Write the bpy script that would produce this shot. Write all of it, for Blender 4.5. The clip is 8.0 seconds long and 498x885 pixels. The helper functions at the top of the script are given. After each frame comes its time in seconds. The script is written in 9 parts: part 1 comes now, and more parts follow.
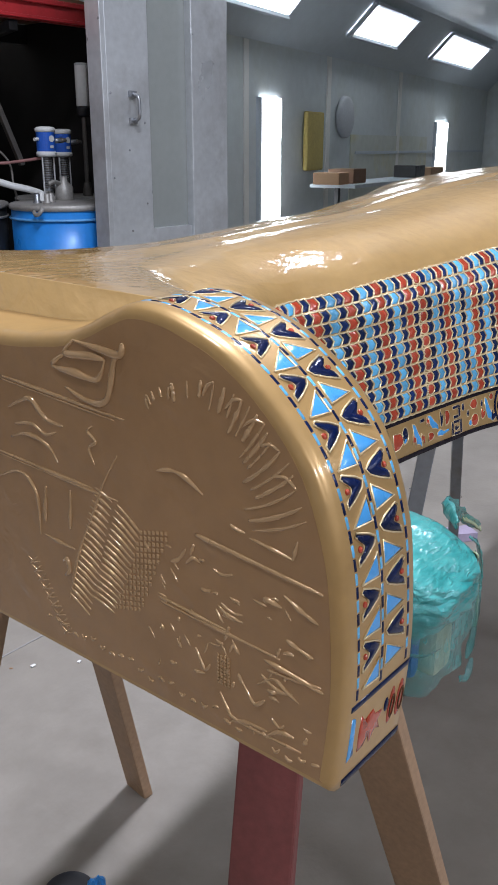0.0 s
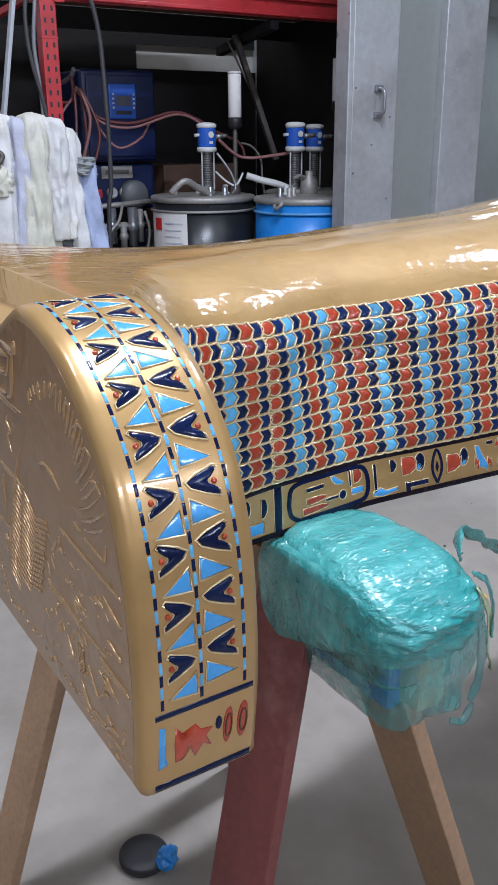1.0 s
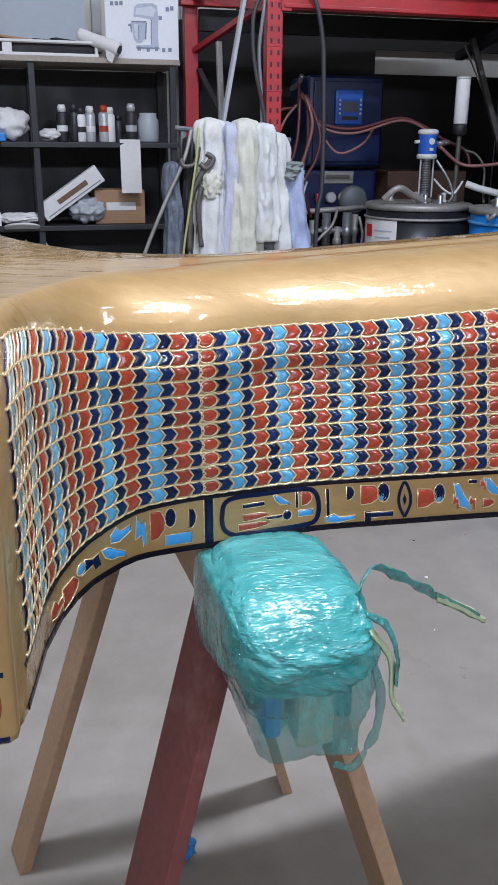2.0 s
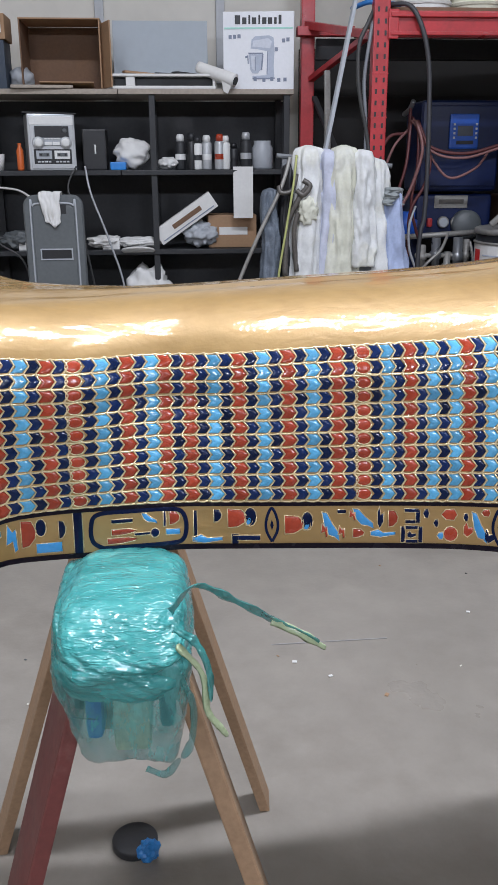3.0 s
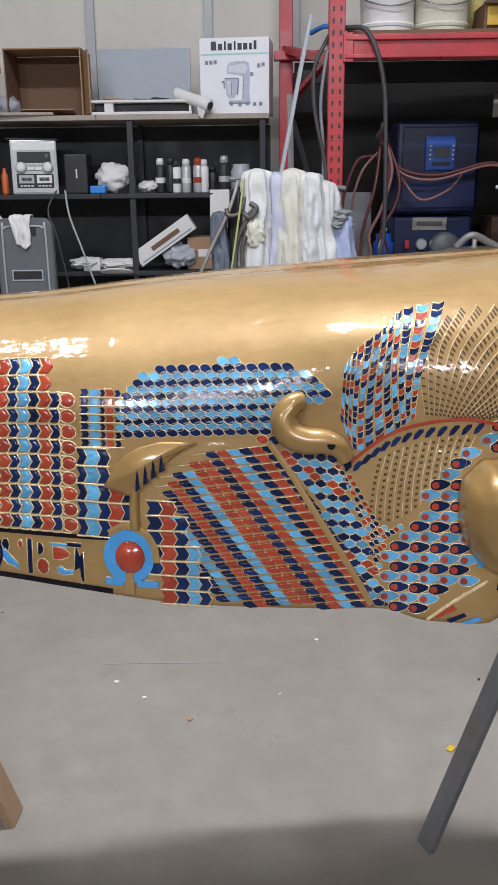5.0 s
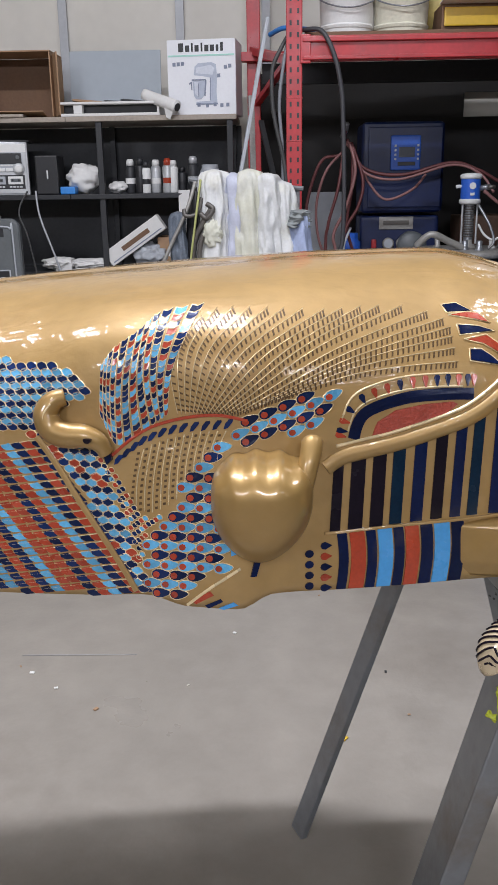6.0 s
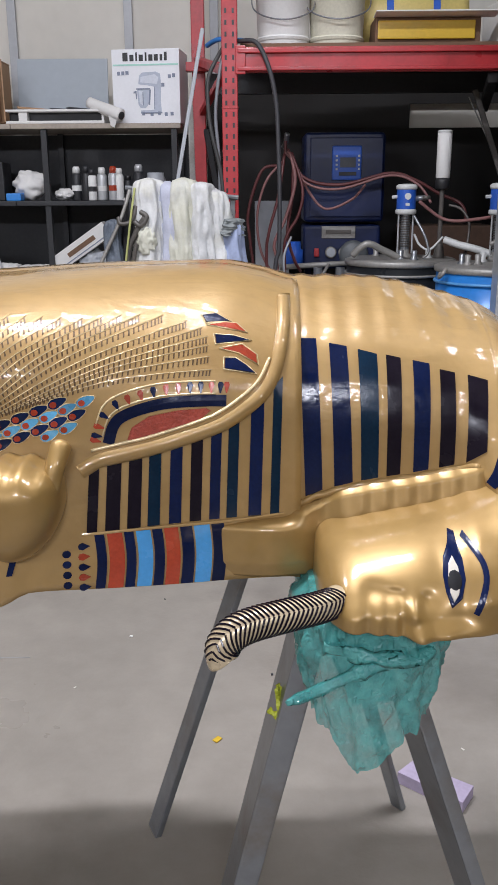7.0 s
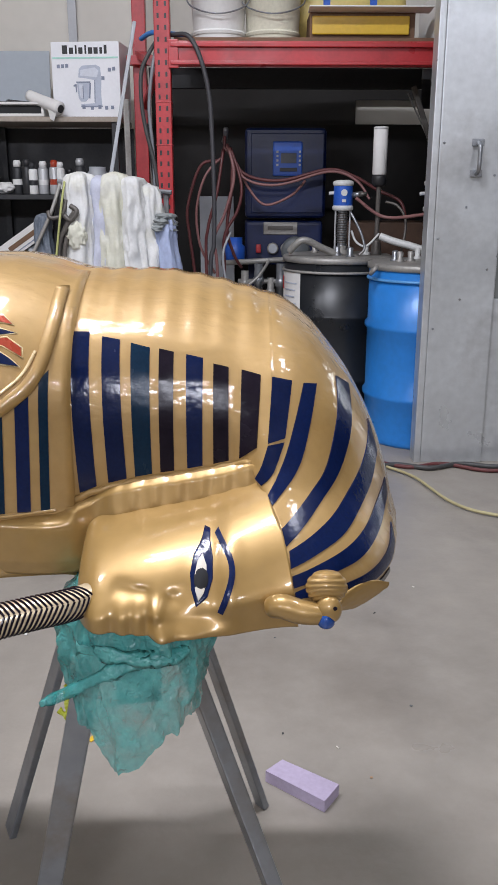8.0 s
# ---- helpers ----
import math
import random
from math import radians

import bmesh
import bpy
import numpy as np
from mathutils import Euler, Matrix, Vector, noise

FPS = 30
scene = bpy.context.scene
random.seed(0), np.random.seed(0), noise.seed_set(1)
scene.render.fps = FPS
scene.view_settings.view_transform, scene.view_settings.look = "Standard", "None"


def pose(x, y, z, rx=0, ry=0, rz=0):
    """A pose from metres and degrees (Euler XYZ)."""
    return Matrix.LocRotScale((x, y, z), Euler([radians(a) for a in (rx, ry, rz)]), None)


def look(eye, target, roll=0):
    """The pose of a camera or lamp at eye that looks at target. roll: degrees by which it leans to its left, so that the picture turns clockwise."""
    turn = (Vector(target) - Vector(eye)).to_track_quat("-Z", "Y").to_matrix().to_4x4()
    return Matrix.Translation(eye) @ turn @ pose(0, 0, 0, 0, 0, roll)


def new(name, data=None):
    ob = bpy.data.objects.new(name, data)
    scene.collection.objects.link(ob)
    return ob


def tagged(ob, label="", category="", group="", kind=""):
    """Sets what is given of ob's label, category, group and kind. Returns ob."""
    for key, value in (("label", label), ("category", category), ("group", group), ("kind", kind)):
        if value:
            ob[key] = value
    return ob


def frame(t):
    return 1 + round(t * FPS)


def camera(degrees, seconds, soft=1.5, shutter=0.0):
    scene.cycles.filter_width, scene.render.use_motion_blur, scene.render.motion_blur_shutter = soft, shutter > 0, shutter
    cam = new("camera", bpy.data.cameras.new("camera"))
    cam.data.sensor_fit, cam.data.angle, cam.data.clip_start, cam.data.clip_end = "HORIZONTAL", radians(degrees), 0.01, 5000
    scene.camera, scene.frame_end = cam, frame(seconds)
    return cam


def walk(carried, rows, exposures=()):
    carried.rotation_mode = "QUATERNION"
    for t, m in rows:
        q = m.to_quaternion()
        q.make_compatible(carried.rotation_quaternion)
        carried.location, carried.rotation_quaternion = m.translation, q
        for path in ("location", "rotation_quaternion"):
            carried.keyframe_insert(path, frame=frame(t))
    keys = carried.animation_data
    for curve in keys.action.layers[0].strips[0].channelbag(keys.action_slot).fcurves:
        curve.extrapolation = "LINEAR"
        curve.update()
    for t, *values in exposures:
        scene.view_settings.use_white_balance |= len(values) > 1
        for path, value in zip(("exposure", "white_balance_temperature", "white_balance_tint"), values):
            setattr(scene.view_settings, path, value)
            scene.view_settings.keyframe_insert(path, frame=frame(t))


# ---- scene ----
# ================= camera and its walk =================
cam = camera(32.46, 8.0, soft=1.5)
ROWS = [  # seconds, x, y, z, yaw, pitch, roll
    (0.0, -0.4416, -0.0990, 1.1607, -50.79, -19.12, -0.09),
    (0.5, -0.3516, -0.1788, 1.1481, -40.98, -20.00, 0.33),
    (1.0, -0.2502, -0.2680, 1.1711, -32.18, -19.53, 0.40),
    (1.2, -0.2050, -0.2990, 1.1802, -28.60, -19.33, 0.11),
    (2.3, 0.1211, -0.4224, 1.1801, -11.18, -19.05, -0.07),
    (2.5, 0.1785, -0.4474, 1.1893, -9.02, -18.70, 0.27),
    (3.0, 0.3172, -0.4887, 1.2011, -4.55, -17.95, 0.29),
    (3.5, 0.4824, -0.4757, 1.2026, -1.08, -17.03, 0.32),
    (4.0, 0.6258, -0.4669, 1.1981, 0.68, -16.64, 0.37),
    (4.5, 0.7838, -0.4953, 1.1897, 0.83, -16.47, 0.63),
    (4.7, 0.8551, -0.5080, 1.2008, 0.78, -16.50, 0.58),
    (5.8, 1.1799, -0.5408, 1.2072, 2.26, -16.79, 0.90),
    (6.0, 1.2206, -0.5590, 1.2106, 1.91, -16.68, 0.87),
    (6.5, 1.3333, -0.5862, 1.2156, 1.02, -16.29, 0.61),
    (7.0, 1.4744, -0.5877, 1.2161, 0.91, -16.25, 0.34),
    (7.5, 1.6208, -0.5786, 1.2104, 0.52, -16.37, 0.16),
    (8.0, 1.7173, -0.5688, 1.2089, -0.33, -16.46, -0.14),
]
walk(cam, [(t, pose(x, y, z, 90 + pitch, 0, yaw) @ pose(0, 0, 0, 0, 0, -roll)) for t, x, y, z, yaw, pitch, roll in ROWS],
     exposures=[(0.0, 0.03, 6200, 10.0), (1.2, 0.02, 5950, 10.0), (2.5, -0.05, 6100, 8.5), (3.5, -0.07, 6400, 8.0), (5.0, 0.0, 6520, 9.0), (8.0, 0.02, 6580, 10.0)])

# ================= light =================
world = bpy.data.worlds.new("world")
scene.world = world
world.use_nodes = True
world.node_tree.nodes["Background"].inputs[0].default_value = (0.75, 0.85, 1.0, 1)
world.node_tree.nodes["Background"].inputs[1].default_value = 0.06


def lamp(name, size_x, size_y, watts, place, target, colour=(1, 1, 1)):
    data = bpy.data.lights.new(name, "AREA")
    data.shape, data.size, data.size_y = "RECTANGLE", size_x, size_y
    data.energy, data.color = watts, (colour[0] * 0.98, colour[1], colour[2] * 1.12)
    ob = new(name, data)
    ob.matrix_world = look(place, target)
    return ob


# high-bay lamps over the coffin, plus added front fill lamps aimed at its flank
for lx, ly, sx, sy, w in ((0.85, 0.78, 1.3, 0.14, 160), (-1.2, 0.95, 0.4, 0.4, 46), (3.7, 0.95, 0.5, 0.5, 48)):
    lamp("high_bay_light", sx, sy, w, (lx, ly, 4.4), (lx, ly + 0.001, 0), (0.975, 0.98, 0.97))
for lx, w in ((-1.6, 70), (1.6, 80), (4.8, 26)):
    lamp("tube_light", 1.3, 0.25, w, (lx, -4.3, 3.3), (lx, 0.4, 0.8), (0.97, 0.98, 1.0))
# ================= materials =================
def mat(name, colour, rough=0.5, metal=0.0, vary=0.12, scale=8.0, bump=0.0, bump_scale=60.0, coat=0.0, rough_vary=0.1, per_object=0.0, second=None, second_amount=0.5, second_scale=3.0):
    """A principled material with colour variation at two scales, roughness variation and fine relief."""
    m = bpy.data.materials.new(name)
    m.use_nodes = True
    nt = m.node_tree
    b = nt.nodes["Principled BSDF"]
    b.inputs["Metallic"].default_value = metal
    b.inputs["Coat Weight"].default_value = coat
    b.inputs["Coat Roughness"].default_value = 0.12
    tc = nt.nodes.new("ShaderNodeTexCoord")
    n1 = nt.nodes.new("ShaderNodeTexNoise")
    n1.inputs["Scale"].default_value, n1.inputs["Detail"].default_value = scale, 6
    nt.links.new(tc.outputs["Object"], n1.inputs["Vector"])
    n2 = nt.nodes.new("ShaderNodeTexNoise")
    n2.inputs["Scale"].default_value, n2.inputs["Detail"].default_value = scale * 9, 3
    nt.links.new(tc.outputs["Object"], n2.inputs["Vector"])
    add = nt.nodes.new("ShaderNodeMath")
    add.operation = "ADD"
    nt.links.new(n1.outputs[0], add.inputs[0])
    nt.links.new(n2.outputs[0], add.inputs[1])
    rng = nt.nodes.new("ShaderNodeMapRange")
    rng.inputs[1].default_value, rng.inputs[2].default_value = 0.6, 1.4
    rng.inputs[3].default_value, rng.inputs[4].default_value = 1 - vary, 1 + vary
    nt.links.new(add.outputs[0], rng.inputs[0])
    mul = nt.nodes.new("ShaderNodeVectorMath")
    mul.operation = "SCALE"
    nt.links.new(rng.outputs[0], mul.inputs["Scale"])
    if second:
        n3 = nt.nodes.new("ShaderNodeTexNoise")
        n3.inputs["Scale"].default_value, n3.inputs["Detail"].default_value, n3.inputs["Roughness"].default_value = second_scale, 8, 0.65
        nt.links.new(tc.outputs["Object"], n3.inputs["Vector"])
        r3 = nt.nodes.new("ShaderNodeMapRange")
        r3.inputs[1].default_value, r3.inputs[2].default_value = 0.5, 0.68
        r3.inputs[3].default_value, r3.inputs[4].default_value = 0, second_amount
        nt.links.new(n3.outputs[0], r3.inputs[0])
        mix = nt.nodes.new("ShaderNodeMix")
        mix.data_type = "RGBA"
        mix.inputs["A"].default_value, mix.inputs["B"].default_value = (*colour, 1), (*second, 1)
        nt.links.new(r3.outputs[0], mix.inputs["Factor"])
        nt.links.new(mix.outputs["Result"], mul.inputs[0])
    else:
        mul.inputs[0].default_value = colour
    out = mul.outputs[0]
    if per_object:
        oi = nt.nodes.new("ShaderNodeObjectInfo")
        ro = nt.nodes.new("ShaderNodeMapRange")
        ro.inputs[3].default_value, ro.inputs[4].default_value = 1 - per_object, 1 + per_object
        ge = nt.nodes.new("ShaderNodeNewGeometry")
        sm = nt.nodes.new("ShaderNodeMath")
        sm.operation = "ADD"
        fr = nt.nodes.new("ShaderNodeMath")
        fr.operation = "FRACT"
        nt.links.new(oi.outputs["Random"], sm.inputs[0])
        nt.links.new(ge.outputs["Random Per Island"], sm.inputs[1])
        nt.links.new(sm.outputs[0], fr.inputs[0])
        nt.links.new(fr.outputs[0], ro.inputs[0])
        m2 = nt.nodes.new("ShaderNodeVectorMath")
        m2.operation = "SCALE"
        nt.links.new(out, m2.inputs[0])
        nt.links.new(ro.outputs[0], m2.inputs["Scale"])
        out = m2.outputs[0]
    nt.links.new(out, b.inputs["Base Color"])
    rr = nt.nodes.new("ShaderNodeMapRange")
    rr.inputs[1].default_value, rr.inputs[2].default_value = 0.3, 0.7
    rr.inputs[3].default_value, rr.inputs[4].default_value = max(0.03, rough - rough_vary), min(1, rough + rough_vary)
    nt.links.new(n1.outputs[0], rr.inputs[0])
    nt.links.new(rr.outputs[0], b.inputs["Roughness"])
    if bump:
        n4 = nt.nodes.new("ShaderNodeTexNoise")
        n4.inputs["Scale"].default_value, n4.inputs["Detail"].default_value = bump_scale, 4
        nt.links.new(tc.outputs["Object"], n4.inputs["Vector"])
        bp = nt.nodes.new("ShaderNodeBump")
        bp.inputs["Strength"].default_value, bp.inputs["Distance"].default_value = bump, 0.004
        nt.links.new(n4.outputs[0], bp.inputs["Height"])
        nt.links.new(bp.outputs[0], b.inputs["Normal"])
    return m


def gilded(name, colour, metal, rough, wave, distance, coat=0.9, coat_rough=0.10):
    """Gold paint under clear lacquer, with a wavy relief drawn out along the coffin's length."""
    m = mat(name, colour, rough, metal, 0.10, 6, 0.0, coat=coat, rough_vary=0.07, second=(colour[0] * 0.80, colour[1] * 0.74, colour[2] * 0.62), second_amount=0.6, second_scale=7)
    nt = m.node_tree
    b = nt.nodes["Principled BSDF"]
    b.inputs["Coat Roughness"].default_value = coat_rough
    tc = nt.nodes.new("ShaderNodeTexCoord")
    mp = nt.nodes.new("ShaderNodeMapping")
    mp.inputs["Scale"].default_value = (13, 34, 34)
    w1 = nt.nodes.new("ShaderNodeTexNoise")
    w1.inputs["Scale"].default_value, w1.inputs["Detail"].default_value, w1.inputs["Distortion"].default_value = 1.0, 2.6, 0.7
    w2 = nt.nodes.new("ShaderNodeTexNoise")
    w2.inputs["Scale"].default_value, w2.inputs["Detail"].default_value = 85, 3
    mx = nt.nodes.new("ShaderNodeMath")
    mx.operation = "MULTIPLY_ADD"
    mx.inputs[1].default_value = 0.30
    bp = nt.nodes.new("ShaderNodeBump")
    bp.inputs["Strength"].default_value, bp.inputs["Distance"].default_value = wave, distance
    nt.links.new(tc.outputs["Object"], mp.inputs[0])
    nt.links.new(mp.outputs[0], w1.inputs["Vector"])
    nt.links.new(tc.outputs["Object"], w2.inputs["Vector"])
    nt.links.new(w2.outputs[0], mx.inputs[0])
    nt.links.new(w1.outputs[0], mx.inputs[2])
    nt.links.new(mx.outputs[0], bp.inputs["Height"])
    b2 = nt.nodes.new("ShaderNodeBump")
    b2.inputs["Strength"].default_value, b2.inputs["Distance"].default_value = wave, distance * 0.36
    nt.links.new(mx.outputs[0], b2.inputs["Height"])
    geo = nt.nodes.new("ShaderNodeNewGeometry")   # the level crest is smoother than the flanks
    sp = nt.nodes.new("ShaderNodeSeparateXYZ")
    flat = nt.nodes.new("ShaderNodeMapRange")
    flat.inputs[1].default_value, flat.inputs[2].default_value = 0.86, 0.98
    flat.inputs[3].default_value, flat.inputs[4].default_value = wave, wave * 0.35
    nt.links.new(geo.outputs["True Normal"], sp.inputs[0])
    nt.links.new(sp.outputs["Z"], flat.inputs[0])
    nt.links.new(flat.outputs[0], bp.inputs["Strength"])
    nt.links.new(flat.outputs[0], b2.inputs["Strength"])
    nt.links.new(b2.outputs[0], b.inputs["Normal"])
    nt.links.new(bp.outputs[0], b.inputs["Coat Normal"])
    return m


GOLD = gilded("gold_paint", (0.390, 0.242, 0.084), 0.22, 0.48, 0.9, 0.0032, 1.0, 0.04)
GOLD_SMOOTH = gilded("smooth_gold_paint", (0.36, 0.222, 0.072), 0.36, 0.40, 0.16, 0.004, 0.8, 0.10)
GOLD_SOLE = gilded("brown_gold_paint", (0.375, 0.212, 0.090), 0.30, 0.36, 0.7, 0.004, 0.8, 0.14)
GOLD_FOOT = gilded("worn_gold_paint", (0.46, 0.285, 0.105), 0.35, 0.36, 0.25, 0.003, 0.6, 0.12)
# paler than the sole: the relief's glints are put into this base colour
GOLD_GLINT = gilded("relief_glint_gold", (0.56, 0.36, 0.18), 0.45, 0.24, 0.2, 0.003, 1.0, 0.08)
GOLD_LINE = mat("gold_line", (0.80, 0.64, 0.38), 0.26, 0.40, 0.12, 30, coat=0.3)
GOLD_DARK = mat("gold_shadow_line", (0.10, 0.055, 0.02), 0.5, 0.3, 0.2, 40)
NAVY = mat("navy_enamel", (0.003, 0.009, 0.046), 0.18, 0, 0.25, 30, 0.20, 60, per_object=0.25)
NAVY2 = mat("teal_navy_enamel", (0.004, 0.018, 0.040), 0.20, 0, 0.25, 30, 0.12, 80)
BLACKBLUE = mat("near_black_enamel", (0.009, 0.006, 0.012), 0.22, 0, 0.25, 30, 0.12, 80)
NAVY_TILE = mat("dark_navy_enamel", (0.005, 0.017, 0.075), 0.16, 0, 0.25, 30, 0.3, 60, per_object=0.5)
SKY = mat("light_blue_enamel", (0.11, 0.40, 0.66), 0.26, 0, 0.2, 30, 0.4, 45, coat=0.8, per_object=0.28)
BRIGHT = mat("bright_blue_enamel", (0.07, 0.34, 0.72), 0.24, 0, 0.10, 30, 0.06, 80, coat=0.6)
RED = mat("brick_red_enamel", (0.38, 0.046, 0.018), 0.24, 0, 0.18, 30, 0.35, 45, coat=0.6, per_object=0.2)
CONCRETE = mat("concrete_floor", (0.270, 0.244, 0.212), 0.40, 0, 0.10, 1.3, 0.12, 90, rough_vary=0.16, second=(0.180, 0.158, 0.134), second_amount=0.75, second_scale=1.1)
_n = CONCRETE.node_tree
_b = _n.nodes["Principled BSDF"]
_t = _n.nodes.new("ShaderNodeTexCoord")
_s = _n.nodes.new("ShaderNodeTexNoise")
_s.inputs["Scale"].default_value, _s.inputs["Detail"].default_value, _s.inputs["Roughness"].default_value = 2.3, 10, 0.72
_s2 = _n.nodes.new("ShaderNodeMapRange")
_s2.inputs[1].default_value, _s2.inputs[2].default_value, _s2.inputs[3].default_value, _s2.inputs[4].default_value = 0.36, 0.64, 0.90, 1.08
_s3 = _n.nodes.new("ShaderNodeVectorMath")
_s3.operation = "SCALE"
_n.links.new(_t.outputs["Object"], _s.inputs["Vector"])
_n.links.new(_s.outputs[0], _s2.inputs[0])
_n.links.new(_b.inputs["Base Color"].links[0].from_socket, _s3.inputs[0])
_n.links.new(_s2.outputs[0], _s3.inputs["Scale"])
_n.links.new(_s3.outputs[0], _b.inputs["Base Color"])
WOOD = mat("raw_lumber", (0.34, 0.215, 0.125), 0.6, 0, 0.2, 14, 0.2, 60)
WOOD_RED = mat("red_stained_lumber", (0.17, 0.045, 0.04), 0.5, 0, 0.2, 12, 0.15, 60, second=(0.36, 0.27, 0.23), second_amount=0.6, second_scale=3)
STEEL = mat("grey_steel", (0.27, 0.285, 0.305), 0.34, 0.65, 0.14, 5, 0.05, 60, second=(0.20, 0.165, 0.13), second_amount=0.7, second_scale=5)
ZINC = mat("galvanised_steel", (0.51, 0.53, 0.545), 0.34, 0.5, 0.14, 3, 0.05, 40, second=(0.30, 0.295, 0.29), second_amount=0.7, second_scale=1.6)
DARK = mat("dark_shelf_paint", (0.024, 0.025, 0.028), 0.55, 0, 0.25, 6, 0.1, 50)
SHELF_WOOD = mat("dusty_shelf_board", (0.36, 0.31, 0.26), 0.7, 0, 0.18, 7, 0.15, 50)
WALL = mat("pale_wall_panel", (0.66, 0.63, 0.57), 0.6, 0, 0.05, 1.2, 0.04, 30)
WALL_POST = mat("grey_wall_batten", (0.42, 0.43, 0.45), 0.5, 0.1, 0.08, 4)
RACK_RED = mat("red_rack_paint", (0.42, 0.03, 0.035), 0.36, 0, 0.16, 7, 0.08, 60, second=(0.22, 0.02, 0.02), second_amount=0.5, second_scale=6)
BLACK = mat("black_plastic", (0.018, 0.018, 0.02), 0.45, 0, 0.2, 12)
IRIS = mat("matt_black_paint", (0.006, 0.006, 0.008), 0.8, 0, 0.2, 40)
DRUM_BLACK = mat("black_drum_paint", (0.013, 0.015, 0.018), 0.33, 0.1, 0.2, 5, 0.04, 30)
DRUM_BLUE = mat("blue_drum_paint", (0.02, 0.20, 0.60), 0.35, 0.05, 0.12, 4, 0.05, 30)
WHITE = mat("white_paint", (0.74, 0.74, 0.72), 0.5, 0, 0.06, 8)
PAPER = mat("white_paper", (0.72, 0.71, 0.69), 0.75, 0, 0.05, 6, 0.1, 30)
CARD = mat("brown_cardboard", (0.36, 0.22, 0.125), 0.75, 0, 0.1, 8, 0.08, 60)
CARD_DARK = mat("worn_cardboard", (0.17, 0.095, 0.055), 0.75, 0, 0.15, 8, 0.08, 60)
TYVEK = mat("white_overall_cloth", (0.64, 0.645, 0.64), 0.8, 0, 0.10, 9, 1.0, 22, second=(0.68, 0.66, 0.52), second_amount=0.6, second_scale=4)
DENIM = mat("pale_blue_cloth", (0.36, 0.42, 0.60), 0.75, 0, 0.12, 9, 0.25, 35)
BLUE_MACHINE = mat("blue_machine_paint", (0.002, 0.010, 0.060), 0.4, 0, 0.2, 6)
PLASTIC_BLUE = mat("pump_blue", (0.02, 0.10, 0.48), 0.4, 0, 0.12, 10)
HOSE_RED = mat("red_hose", (0.11, 0.028, 0.028), 0.5, 0, 0.15, 12)
HOSE_PINK = mat("pink_hose", (0.24, 0.11, 0.105), 0.5, 0, 0.15, 12)
CABLE = mat("dark_cable", (0.05, 0.05, 0.05), 0.5, 0, 0.15, 12)
CABLE_YELLOW = mat("yellow_hose", (0.42, 0.37, 0.20), 0.5, 0, 0.15, 12)
ORANGE = mat("orange_plastic", (0.62, 0.13, 0.03), 0.4)
YELLOW = mat("yellow_plastic", (0.62, 0.40, 0.03), 0.4, 0, 0.1, 5)
LIME = mat("lime_tape", (0.55, 0.60, 0.05), 0.5)
LILAC = mat("lilac_foam", (0.40, 0.34, 0.46), 0.9, 0, 0.1, 12, 0.2, 90)
GREY_PLASTIC = mat("grey_plastic", (0.11, 0.12, 0.125), 0.5, 0, 0.12, 7)
SILVER = mat("silver_plastic", (0.50, 0.51, 0.52), 0.38, 0.3, 0.08, 10)
GREY_BOX = mat("grey_painted_panel", (0.40, 0.42, 0.45), 0.45, 0, 0.1, 3)
BOOTH = mat("booth_wall", (0.58, 0.63, 0.65), 0.45, 0, 0.08, 0.8, 0.03, 20, second=(0.40, 0.40, 0.27), second_amount=0.35, second_scale=0.5)
BOOTH_CEIL = mat("booth_ceiling", (0.50, 0.56, 0.62), 0.5, 0, 0.06, 0.8)
for _m, _v in ((NAVY, 0.30), (NAVY2, 0.22), (BLACKBLUE, 0.22), (NAVY_TILE, 0.42)):
    _m.node_tree.nodes["Principled BSDF"].inputs["Specular IOR Level"].default_value = _v
EYE_WHITE = mat("eye_white", (0.62, 0.57, 0.50), 0.2, 0, 0.06, 30, coat=0.6)


def glow(name, colour, strength):
    m = bpy.data.materials.new(name)
    m.use_nodes = True
    b = m.node_tree.nodes["Principled BSDF"]
    b.inputs["Base Color"].default_value = (0.8, 0.8, 0.8, 1)
    b.inputs["Emission Color"].default_value = (*colour, 1)
    b.inputs["Emission Strength"].default_value = strength
    return m


LIGHT = glow("lit_diffuser", (0.95, 0.98, 1.0), 8.0)

